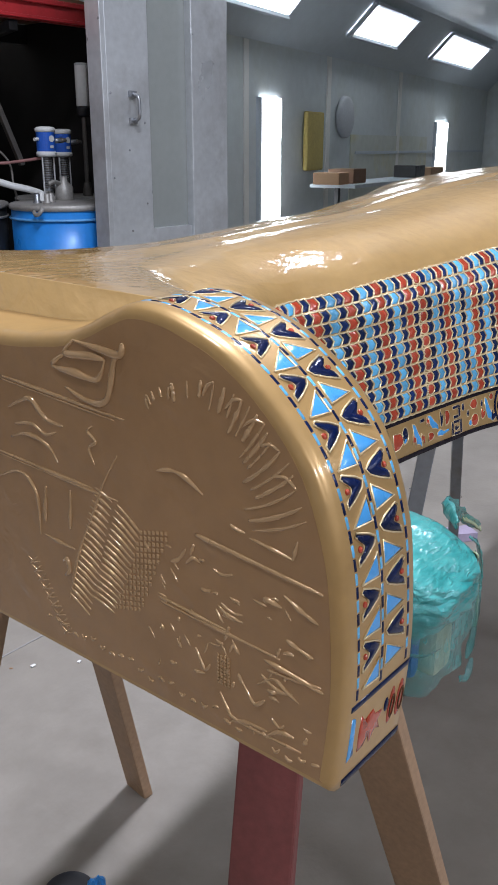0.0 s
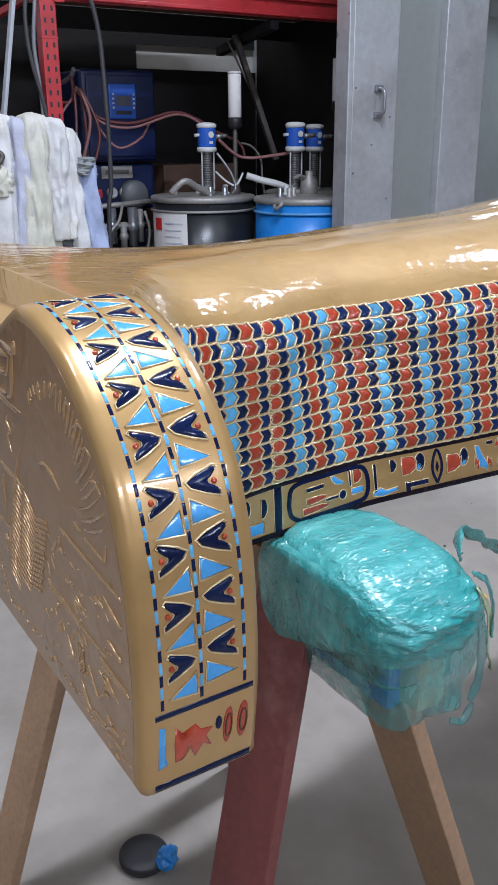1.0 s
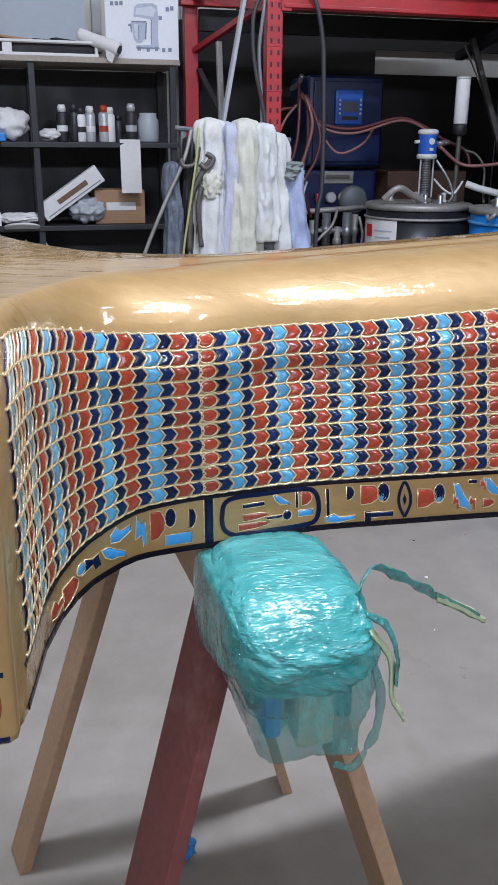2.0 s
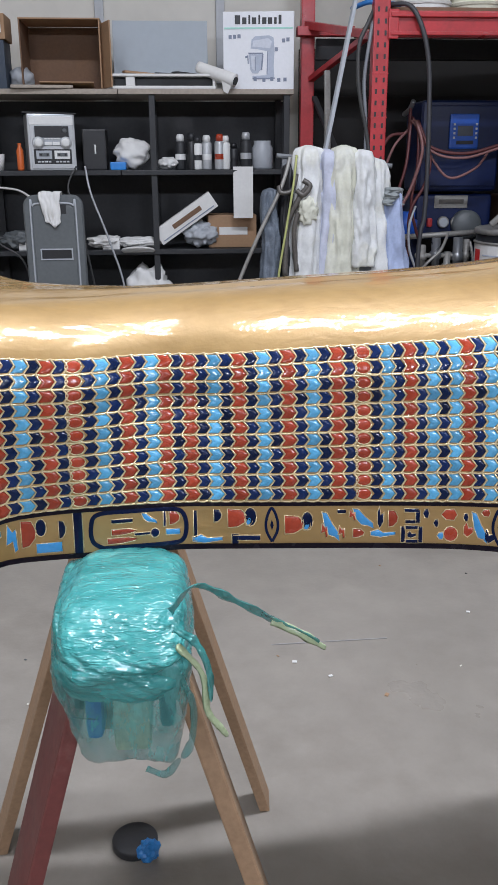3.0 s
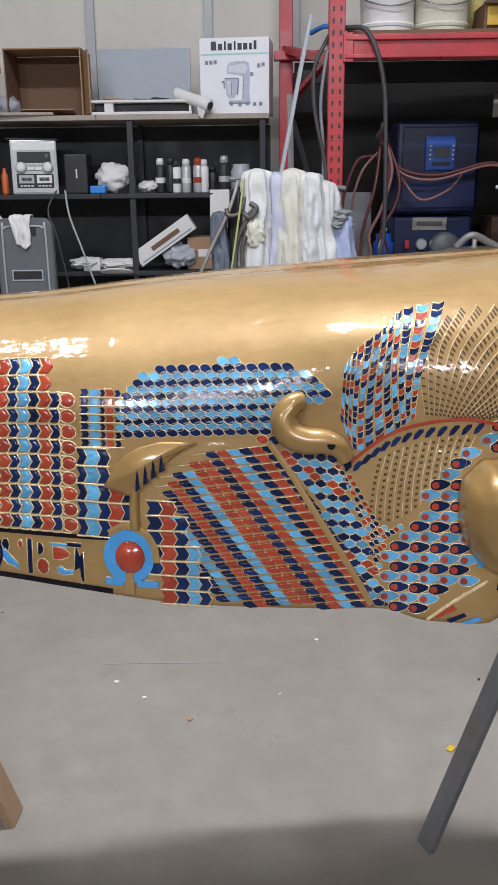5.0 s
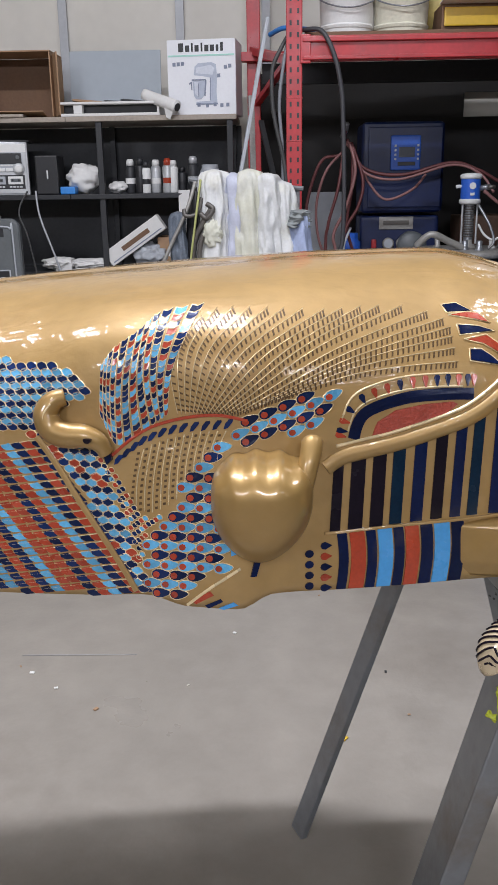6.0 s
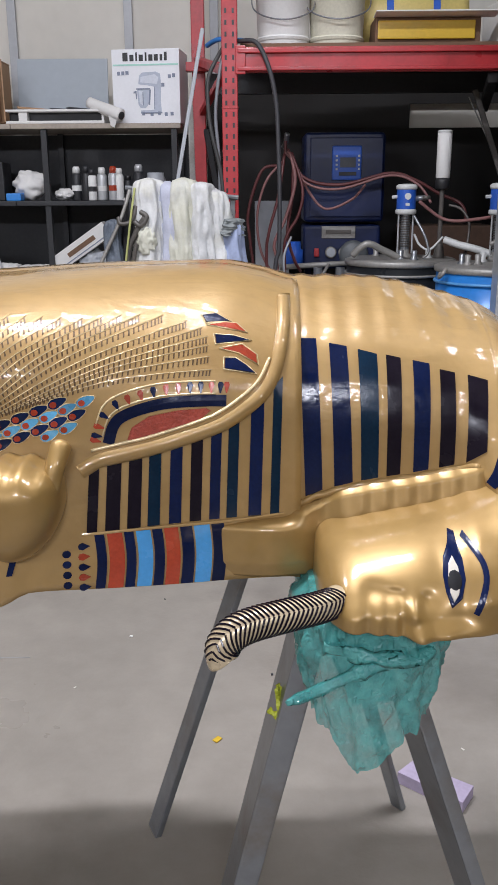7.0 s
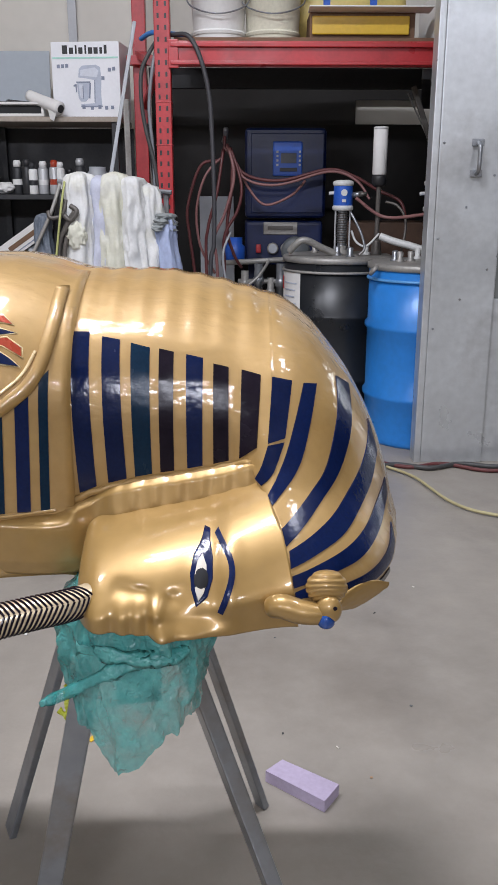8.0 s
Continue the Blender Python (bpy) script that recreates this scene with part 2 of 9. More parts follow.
def stretch_film(name, deep, pale, alpha_low, alpha_high, pull=(0.45, 1.5, 2.2), depth=0.0030):
    """Wrinkled glossy plastic film: creases at three sizes, partly see-through."""
    m = bpy.data.materials.new(name)
    m.use_nodes = True
    nt = m.node_tree
    b = nt.nodes["Principled BSDF"]
    tc = nt.nodes.new("ShaderNodeTexCoord")
    mp = nt.nodes.new("ShaderNodeMapping")
    mp.inputs["Scale"].default_value, mp.inputs["Rotation"].default_value = pull, (0.12, 0.30, 0.15)
    nt.links.new(tc.outputs["Object"], mp.inputs[0])
    height = None
    for scale, detail, amount in ((16, 3, 1.0), (60, 4, 0.45), (170, 3, 0.34)):
        n = nt.nodes.new("ShaderNodeTexNoise")
        n.noise_type = "RIDGED_MULTIFRACTAL" if scale < 200 else "FBM"
        n.inputs["Scale"].default_value, n.inputs["Detail"].default_value, n.inputs["Distortion"].default_value = scale, detail, 0.6
        nt.links.new(mp.outputs[0], n.inputs["Vector"])
        k = nt.nodes.new("ShaderNodeMath")
        k.operation = "MULTIPLY_ADD"
        k.inputs[1].default_value = amount
        nt.links.new(n.outputs[0], k.inputs[0])
        if height is not None:
            nt.links.new(height, k.inputs[2])
        else:
            k.inputs[2].default_value = 0
        height = k.outputs[0]
    bump = nt.nodes.new("ShaderNodeBump")
    bump.inputs["Strength"].default_value, bump.inputs["Distance"].default_value = 1.0, depth
    nt.links.new(height, bump.inputs["Height"])
    nt.links.new(bump.outputs[0], b.inputs["Normal"])
    soft = nt.nodes.new("ShaderNodeTexNoise")
    soft.inputs["Scale"].default_value, soft.inputs["Detail"].default_value, soft.inputs["Roughness"].default_value = 22, 6, 0.65
    nt.links.new(mp.outputs[0], soft.inputs["Vector"])
    ramp = nt.nodes.new("ShaderNodeValToRGB")
    ramp.color_ramp.elements[0].position, ramp.color_ramp.elements[0].color = 0.32, (*deep, 1)
    ramp.color_ramp.elements[1].position, ramp.color_ramp.elements[1].color = 0.70, (*pale, 1)
    nt.links.new(soft.outputs[0], ramp.inputs[0])
    nt.links.new(ramp.outputs[0], b.inputs["Base Color"])
    al = nt.nodes.new("ShaderNodeMapRange")
    al.inputs[1].default_value, al.inputs[2].default_value, al.inputs[3].default_value, al.inputs[4].default_value = 0.36, 0.66, alpha_low, alpha_high
    nt.links.new(soft.outputs[0], al.inputs[0])
    nt.links.new(al.outputs[0], b.inputs["Alpha"])
    b.inputs["Roughness"].default_value = 0.30
    b.inputs["Coat Weight"].default_value, b.inputs["Coat Roughness"].default_value = 1.0, 0.06
    nt.links.new(bump.outputs[0], b.inputs["Coat Normal"])
    return m


FILM = stretch_film("green_stretch_film", (0.016, 0.24, 0.235), (0.10, 0.44, 0.42), 0.86, 0.99, (0.55, 1.5, 2.0), 0.0044)
FILM_CLEAR = stretch_film("single_layer_stretch_film", (0.016, 0.20, 0.195), (0.12, 0.42, 0.39), 0.30, 0.72, (1.6, 1.2, 0.5), 0.0036)
FILM_THIN = stretch_film("thin_green_stretch_film", (0.016, 0.25, 0.24), (0.12, 0.46, 0.43), 0.62, 0.96, (1.0, 1.2, 0.8), 0.0080)
# ================= building helpers =================
def thing(name, label, category, place=(0, 0, 0), turn=0, group="", kind=""):
    ob = new(name)
    ob.matrix_world = pose(*place, 0, 0, turn)
    ob.empty_display_size = 0.05
    return tagged(ob, label, category, group, kind)


def root_of(ob):
    while ob.parent:
        ob = ob.parent
    return ob


def part(name, bm, material, parent=None, label="", smooth=False, kind=""):
    """One mesh object from a bmesh in world coordinates, under its thing or part."""
    me = bpy.data.meshes.new(name)
    if parent is not None:
        bm.transform(root_of(parent).matrix_basis.inverted())
    bm.to_mesh(me)
    bm.free()
    if smooth:
        me.shade_smooth()
    if smooth == 2:
        me.set_sharp_from_angle(angle=math.radians(38))
    me.materials.append(material)
    ob = new(name, me)
    if parent is not None:
        ob.parent = parent
    if label:
        ob["label"] = label
    if kind:
        ob["kind"] = kind
    return ob


def single(name, bm, material, label, category, group="", kind="", smooth=False):
    """A thing of one mesh, with its origin at its base."""
    xs = [v.co.x for v in bm.verts]
    ys = [v.co.y for v in bm.verts]
    zs = [v.co.z for v in bm.verts]
    base = Vector(((min(xs) + max(xs)) / 2, (min(ys) + max(ys)) / 2, min(zs)))
    bm.transform(Matrix.Translation(-base))
    me = bpy.data.meshes.new(name)
    bm.to_mesh(me)
    bm.free()
    if smooth:
        me.shade_smooth()
    me.materials.append(material)
    ob = new(name, me)
    ob.location = base
    return tagged(ob, label, category, group, kind)


def box(sx, sy, sz, at=(0, 0, 0), bevel=0.003, turn=(0, 0, 0), bm=None, seg=2):
    """A box of that size whose base's middle is at that place."""
    b = bmesh.new()
    bmesh.ops.create_cube(b, size=1)
    bmesh.ops.scale(b, vec=(sx, sy, sz), verts=b.verts)
    bmesh.ops.translate(b, vec=(0, 0, sz / 2), verts=b.verts)
    if bevel:
        bmesh.ops.bevel(b, geom=b.edges[:], offset=min(bevel, 0.45 * min(sx, sy, sz)), segments=seg, affect="EDGES", profile=0.6)
    b.transform(pose(*at, *turn))
    return join(bm, b)


def join(bm, b):
    if bm is None:
        return b
    me = bpy.data.meshes.new("tmp")
    b.to_mesh(me)
    bm.from_mesh(me)
    bpy.data.meshes.remove(me)
    b.free()
    return bm


def lathe(profile, at=(0, 0, 0), seg=32, turn=(0, 0, 0), bm=None):
    """A turned shape from (radius, height) pairs, closed at both ends."""
    b = bmesh.new()
    rings = []
    for r, z in profile:
        rings.append([b.verts.new((r * math.cos(2 * math.pi * k / seg), r * math.sin(2 * math.pi * k / seg), z)) for k in range(seg)])
    for lo, hi in zip(rings, rings[1:]):
        for k in range(seg):
            b.faces.new((lo[k], lo[(k + 1) % seg], hi[(k + 1) % seg], hi[k]))
    b.faces.new(list(reversed(rings[0])))
    b.faces.new(rings[-1])
    b.transform(pose(*at, *turn))
    return join(bm, b)


def smooth_path(points, steps=8):
    pts = [Vector(p) for p in points]
    if len(pts) < 3:
        return pts
    out = []
    for i in range(len(pts) - 1):
        p0, p1, p2, p3 = pts[max(i - 1, 0)], pts[i], pts[i + 1], pts[min(i + 2, len(pts) - 1)]
        for k in range(steps):
            t = k / steps
            out.append(0.5 * ((2 * p1) + (p2 - p0) * t + (2 * p0 - 5 * p1 + 4 * p2 - p3) * t * t + (3 * p1 - p0 - 3 * p2 + p3) * t ** 3))
    out.append(pts[-1])
    return out


def tube(points, radius, seg=8, steps=8, bm=None, taper=None, curve=True):
    """A round bar along a path. taper: a function of 0..1 that scales the radius."""
    path = smooth_path(points, steps) if curve else [Vector(p) for p in points]
    b = bmesh.new()
    rings = []
    up = Vector((0.13, 0.21, 0.97))
    for i, p in enumerate(path):
        d = (path[min(i + 1, len(path) - 1)] - path[max(i - 1, 0)]).normalized()
        s = d.cross(up)
        s = s.normalized() if s.length > 1e-4 else Vector((1, 0, 0))
        u = s.cross(d)
        up = u
        r = radius * (taper(i / (len(path) - 1)) if taper else 1)
        rings.append([b.verts.new(p + r * (math.cos(2 * math.pi * k / seg) * s + math.sin(2 * math.pi * k / seg) * u)) for k in range(seg)])
    for lo, hi in zip(rings, rings[1:]):
        for k in range(seg):
            b.faces.new((lo[k], lo[(k + 1) % seg], hi[(k + 1) % seg], hi[k]))
    b.faces.new(list(reversed(rings[0])))
    b.faces.new(rings[-1])
    return join(bm, b)


def beam(p, q, w, d, bevel=0.003, bm=None, spin=0):
    """A straight timber from p to q, w wide across and d thick."""
    p, q = Vector(p), Vector(q)
    b = box(w, d, (q - p).length, bevel=bevel)
    m = (q - p).to_track_quat("Z", "Y").to_matrix().to_4x4()
    b.transform(Matrix.Translation(p) @ m @ pose(0, 0, 0, 0, 0, spin))
    return join(bm, b)


def blob(place, size, rough=0.25, freq=3.0, seed=0, sub=4, flat=None, turn=(0, 0, 0)):
    """A crumpled lump, flattened below."""
    b = bmesh.new()
    bmesh.ops.create_icosphere(b, subdivisions=sub, radius=1)
    for v in b.verts:
        n = v.co.normalized()
        k = 1 + rough * noise.noise(n * freq + Vector((seed * 7.1, seed * 3.3, 0))) + rough * 0.35 * noise.noise(n * freq * 2.7 + Vector((0, seed * 5.7, 1)))
        k += rough * 0.12 * abs(noise.noise(n * freq * 5 + Vector((seed, 0, 4))))
        v.co = Vector((n.x * size[0] * k, n.y * size[1] * k, n.z * size[2] * k))
        if flat is not None and v.co.z < -flat:
            v.co.z = -flat
    lo = min(v.co.z for v in b.verts)
    bmesh.ops.translate(b, vec=(0, 0, -lo), verts=b.verts)
    b.transform(pose(*place, *turn))
    return b


def slab(corners, thick, bm=None):
    """A plate: corners in order (world), thickened away from its normal."""
    b = bmesh.new()
    vs = [b.verts.new(c) for c in corners]
    f = b.faces.new(vs)
    b.normal_update()
    n = f.normal.copy()
    lo = [b.verts.new(v.co - n * thick) for v in vs]
    b.faces.new(list(reversed(lo)))
    for i in range(len(vs)):
        j = (i + 1) % len(vs)
        b.faces.new((vs[j], vs[i], lo[i], lo[j]))
    return join(bm, b)


def spline(x, xs, ys):
    """A smooth monotone-ish curve through the pairs."""
    if x <= xs[0]:
        return ys[0]
    if x >= xs[-1]:
        return ys[-1]
    i = 0
    while x > xs[i + 1]:
        i += 1
    h = xs[i + 1] - xs[i]
    t = (x - xs[i]) / h
    m = []
    for k in (i, i + 1):
        if k == 0 or k == len(xs) - 1:
            m.append((ys[min(k + 1, len(ys) - 1)] - ys[max(k - 1, 0)]) / (xs[min(k + 1, len(xs) - 1)] - xs[max(k - 1, 0)]))
        else:
            d0, d1 = (ys[k] - ys[k - 1]) / (xs[k] - xs[k - 1]), (ys[k + 1] - ys[k]) / (xs[k + 1] - xs[k])
            m.append(0 if d0 * d1 <= 0 else 2 * d0 * d1 / (d0 + d1))
    return ((2 * t ** 3 - 3 * t * t + 1) * ys[i] + (t ** 3 - 2 * t * t + t) * h * m[0] + (3 * t * t - 2 * t ** 3) * ys[i + 1] + (t ** 3 - t * t) * h * m[1])
# ================= the setting =================
def wall(name, corners, thick, material):
    return tagged(part(name, slab(corners, thick), material), kind="structure")


tagged(part("floor", box(34, 24, 0.2, (6, 1.5, -0.2), 0), CONCRETE), "worn grey concrete workshop floor with stains", kind="structure")
wall("wall_north", [(-5, 5.45, 0), (3.4, 5.45, 0), (3.4, 5.45, 4.6), (-5, 5.45, 4.6)], 0.15, WALL)
wall("wall_west", [(-5, -6, 0), (-5, 5.45, 0), (-5, 5.45, 4.6), (-5, -6, 4.6)], 0.15, WALL)
wall("wall_south", [(22.5, -6, 0), (-5, -6, 0), (-5, -6, 4.6), (22.5, -6, 4.6)], 0.15, WALL)
wall("wall_east", [(22.3, 3.3, 0), (22.3, -6, 0), (22.3, -6, 4.6), (22.3, 3.3, 4.6)], 0.15, WALL)
wall("wall_over_booth", [(3.4, 3.34, 2.7), (22.3, 3.34, 2.7), (22.3, 3.34, 4.6), (3.4, 3.34, 4.6)], 0.12, WALL)
tagged(part("ceiling", box(27.6, 11.6, 0.12, (8.7, -0.3, 4.6), 0), WALL), kind="structure")
for bx in (-1.17, -0.13, 0.62, 1.17):
    tagged(part("wall_batten", box(0.055, 0.03, 2.9, (bx, 5.43, 1.7), 0.003), WALL_POST), "grey metal batten on the pale wall", kind="structure")

# the spray booth beyond the open door
BA, BD = Vector((8.83, 7.7, 0)), Vector((0.98262, 0.18561, 0))
BN = Vector((BD.y, -BD.x, 0))


def booth(along, out, z):
    return BA + BD * along + BN * out + Vector((0, 0, z))


wall("booth_wall_far", [booth(-5.6, 0, 0), booth(13.2, 0, 0), booth(13.2, 0, 2.5), booth(-5.6, 0, 2.5)], 0.1, BOOTH)
wall("booth_cove", [booth(-5.6, 0, 2.5), booth(13.2, 0, 2.5), booth(13.2, 0.85, 3.35), booth(-5.6, 0.85, 3.35)], 0.1, BOOTH_CEIL)
wall("booth_ceiling", [booth(-5.6, 0.85, 3.35), booth(13.2, 0.85, 3.35), booth(13.2, 7.2, 3.35), booth(-5.6, 5.2, 3.35)], 0.1, BOOTH_CEIL)
wall("booth_wall_left", [(3.46, 3.4, 0), (3.46, 6.9, 0), (3.46, 6.9, 3.35), (3.46, 3.4, 3.35)], 0.06, BOOTH)
wall("booth_wall_right", [booth(13.2, 0, 0), booth(13.2, 7.4, 0), booth(13.2, 7.4, 3.4), booth(13.2, 0, 3.4)], 0.1, BOOTH)
for n, (a0, a1) in enumerate([(-1.8, 0.80), (3.0, 5.1), (7.15, 10.1)]):
    s0, s1 = 0.44 / 2 ** 0.5, 1.03 / 2 ** 0.5
    q = [(a0, s0), (a1, s0), (a1, s1), (a0, s1)]
    light = thing("cove_light", "lit square panel in the booth's sloping cove", "ceiling light", tuple(booth((a0 + a1) / 2, s0, 2.5 + s0)), group="booth lights", kind="")
    part("diffuser", slab([booth(a, s + 0.02, 2.48 + s) for a, s in q], 0.015), LIGHT, light, "glowing white diffuser")
    fr = None
    for i in range(4):
        (a, s), (c, d) = q[i], q[(i + 1) % 4]
        fr = beam(booth(a, s + 0.03, 2.47 + s), booth(c, d + 0.03, 2.47 + d), 0.09, 0.05, 0.004, fr)
    part("frame", fr, BOOTH_CEIL, light)
for a0, a1, z0, z1 in [(0.65, 1.25, 0.15, 1.8), (8.85, 9.7, 0.4, 1.66)]:
    light = thing("wall_light", "tall glowing lamp panel set in the booth wall", "wall light", tuple(booth((a0 + a1) / 2, 0.01, z0)), group="booth lights")
    part("diffuser", slab([booth(a0, 0.05, z0), booth(a1, 0.05, z0), booth(a1, 0.05, z1), booth(a0, 0.05, z1)], 0.03), LIGHT, light)
    part("frame", beam(booth(a0 - 0.05, 0.03, z0), booth(a0 - 0.05, 0.03, z1), 0.06, 0.06), BOOTH_CEIL, light)
for a in (0.24, 2.99, 6.4):
    tagged(part("booth_seam", beam(booth(a, 0.02, 0), booth(a, 0.02, 2.49), 0.10, 0.03), WHITE), "pale seam strip between booth wall panels", kind="structure")
part("booth_seam_low", beam(booth(4.2, 0.02, 1.05), booth(13.1, 0.02, 1.05), 0.03, 0.05), BOOTH_CEIL)["kind"] = "structure"
# ================= the coffin =================
COFFIN = thing("coffin", "gilded pharaoh coffin with painted enamel inlay resting on two padded sawhorses", "coffin", (0.95, 0.55, 0.765))
YC = 0.58
SX = [-0.02, 0.004, 0.035, 0.08, 0.135, 0.20, 0.30, 0.40, 0.60, 0.80, 0.90, 1.07, 1.13, 1.18, 1.22, 1.30, 1.43, 1.50, 1.56]


def yr(x):
    """Depth of the crest."""
    return spline(x, [0.0, 0.05, 0.12, 0.25], [0.30, 0.40, 0.50, 0.55])


def zbot(x):
    return spline(x, [-0.02, 0.20, 0.32, 0.47, 0.60, 0.76, 0.89, 1.02, 1.08, 1.125, 1.18, 1.215, 1.29, 1.42, 1.50, 1.56],
                  [0.785, 0.787, 0.793, 0.793, 0.793, 0.788, 0.780, 0.782, 0.786, 0.777, 0.777, 0.789, 0.785, 0.776, 0.775, 0.765])


def ylow(x):
    return spline(x, SX, [0.130, 0.142, 0.265, 0.345, 0.383, 0.388, 0.388, 0.382, 0.363, 0.316, 0.302, 0.284, 0.272, 0.266, 0.280, 0.300, 0.340, 0.352, 0.36])


def ymid(x):
    return spline(x, SX, [0.148, 0.158, 0.285, 0.362, 0.395, 0.404, 0.430, 0.414, 0.391, 0.347, 0.331, 0.306, 0.302, 0.300, 0.306, 0.326, 0.345, 0.362, 0.37])


def ztop(x):
    return spline(x, [0.0, 0.10, 0.20, 0.30, 0.50, 0.65, 0.80, 0.95, 1.15, 1.30, 1.42, 1.47, 1.52, 1.60, 1.66, 1.75, 1.82],
                  [1.060, 1.057, 1.055, 1.057, 1.067, 1.075, 1.091, 1.105, 1.119, 1.127, 1.129, 1.121, 1.108, 1.107, 1.101, 1.078, 1.038])


def bulge(x):
    return spline(x, [0.0, 0.1, 0.8, 0.95, 1.06, 1.15, 1.3, 1.4, 1.6], [1.8, 2.0, 2.0, 2.6, 4.4, 4.0, 2.6, 2.0, 2.0])


def near(x, z):
    """The near flank of the coffin: how deep it lies at that length and height."""
    zb, y0, y2 = zbot(x), ylow(x), ymid(x)
    if z <= 0.96:
        s = max(0.0, (z - zb) / (0.96 - zb))
        return y0 + (y2 - y0) * s ** 1.25
    u = min(1.0, (z - 0.96) / (ztop(x) - 0.96))
    return yr(x) - (yr(x) - y2) * (1 - u ** bulge(x)) ** 0.5


def normal(x, z, f=near):
    e = 0.002
    return Vector(((f(x + e, z) - f(x - e, z)) / (2 * e), -1, (f(x, z + e) - f(x, z - e)) / (2 * e))).normalized()


def on(x, z, h=0.0, f=near):
    return Vector((x, f(x, z), z)) + normal(x, z, f) * h


def section(x, rows=44):
    """Half of a cross-section from the lower edge over the flank to the crest and down to the middle."""
    zb, zt = zbot(x), ztop(x)
    pts = []
    for k in range(rows + 1):
        t = k / rows
        if t < 0.5:
            z = zb + (0.96 - zb) * t / 0.5
            pts.append((near(x, z), z))
        else:
            a = (t - 0.5) / 0.5 * math.pi / 2
            u = math.sin(a) ** (2 / bulge(x))
            z = 0.96 + (zt - 0.96) * u
            pts.append((yr(x) - (yr(x) - ymid(x)) * math.cos(a), z))
    for k in range(1, 9):
        t = k / 8
        pts.append((yr(x) + (YC - yr(x)) * t, zt + 0.002 * (0.5 - 0.5 * math.cos(math.pi * t))))
    return pts


def loft(stations, sec):
    """A closed skin over cross-sections that are mirrored in the middle plane."""
    verts, faces, n = [], [], None
    for x in stations:
        half = sec(x)
        full = [(y, z) for y, z in half] + [(2 * YC - y, z) for y, z in reversed(half[:-1])]
        zb = half[0][1]
        full += [(2 * YC - half[0][0] - 0.03, zb - 0.004), (half[0][0] + 0.03, zb - 0.004)]
        n = len(full)
        verts += [(x, y, z) for y, z in full]
    for i in range(len(stations) - 1):
        for k in range(n):
            a, b_ = i * n + k, i * n + (k + 1) % n
            faces.append((a, b_, b_ + n, a + n))
    faces.append(tuple(range(n)))
    faces.append(tuple(reversed(range((len(stations) - 1) * n, len(stations) * n))))
    b = bmesh.new()
    vs = [b.verts.new(v) for v in verts]
    for f in faces:
        b.faces.new([vs[i] for i in f])
    bmesh.ops.recalc_face_normals(b, faces=b.faces)
    return b


BODY = part("body", loft([-0.02 + 0.24 * i / 60 for i in range(60)] + [0.22 + 1.30 * i / 140 for i in range(141)], section), GOLD, COFFIN, "gilded body with a plain back", smooth=True)

# the foot end: a thick rounded plate
FOOT_Y = [(0.130, 0.784), (0.124, 0.85), (0.126, 0.905), (0.131, 0.942), (0.143, 0.979), (0.156, 1.002), (0.176, 1.024), (0.197, 1.041), (0.217, 1.053), (0.238, 1.061),
          (0.265, 1.068), (0.291, 1.069), (0.312, 1.062), (0.335, 1.051), (0.36, 1.042), (0.385, 1.038), (0.43, 1.033), (0.55, 1.030), (0.66, 1.020), (0.74, 0.985), (0.785, 0.92), (0.80, 0.85), (0.80, 0.784)]


def foot_outline(inset=0.0, n=64):
    pts = smooth_path([(y, z, 0) for y, z in FOOT_Y], 6)
    full = [(p.x, p.y) for p in pts]
    if not inset:
        return full
    out = []
    m = len(full)
    for i, (y, z) in enumerate(full):
        (y0, z0), (y1, z1) = full[(i - 1) % m], full[(i + 1) % m]
        ty, tz = y1 - y0, z1 - z0
        l = math.hypot(ty, tz)
        ny, nz = tz / l, -ty / l
        if i in (0, m - 1):
            ny, nz = (0.7 if i == 0 else -0.7), 0.7
        out.append((y + ny * inset, z + nz * inset))
    return out


def foot_mesh():
    b = bmesh.new()
    rings = []
    for x, inset in [(-0.0809, 0.015), (-0.081, 0.008), (-0.0798, 0.0035), (-0.0765, 0.0008), (-0.071, 0.0), (-0.060, 0.0), (-0.012, 0.0), (-0.002, 0.0), (0.004, 0.003), (0.006, 0.008)]:
        rings.append([b.verts.new((x, y, z)) for y, z in (foot_outline(inset) if inset else foot_outline())])
    n = len(rings[0])
    for lo, hi in zip(rings, rings[1:]):
        for k in range(n):
            b.faces.new((lo[k], lo[(k + 1) % n], hi[(k + 1) % n], hi[k]))
    b.faces.new(rings[0])
    b.faces.new(list(reversed(rings[-1])))
    bmesh.ops.recalc_face_normals(b, faces=b.faces)
    return b


FOOT = part("foot_end", foot_mesh(), GOLD_FOOT, COFFIN, "gilded foot end with incised relief", smooth=True)
# the headcloth: shell round the head, open towards the face
def smoothstep(a, b, x):
    t = min(1.0, max(0.0, (x - a) / (b - a)))
    return t * t * (3 - 2 * t)


def wig_edge(x):
    """Lower edge of the headcloth's side, dropping along the hairline over the brow."""
    return spline(x, [1.48, 1.5178, 1.5477, 1.602, 1.6488, 1.7059, 1.7240, 1.7300, 1.7466, 1.7557, 1.7641, 1.7685, 1.7712, 1.79, 1.94], [0.850, 0.8629, 0.8753, 0.8886, 0.8962, 0.9076, 0.9135, 0.900, 0.8811, 0.865, 0.830, 0.805, 0.785, 0.783, 0.783])


def wig_top(x):
    return spline(x, [1.47, 1.50, 1.52, 1.60, 1.66, 1.75], [1.121, 1.114, 1.110, 1.109, 1.101, 1.078])


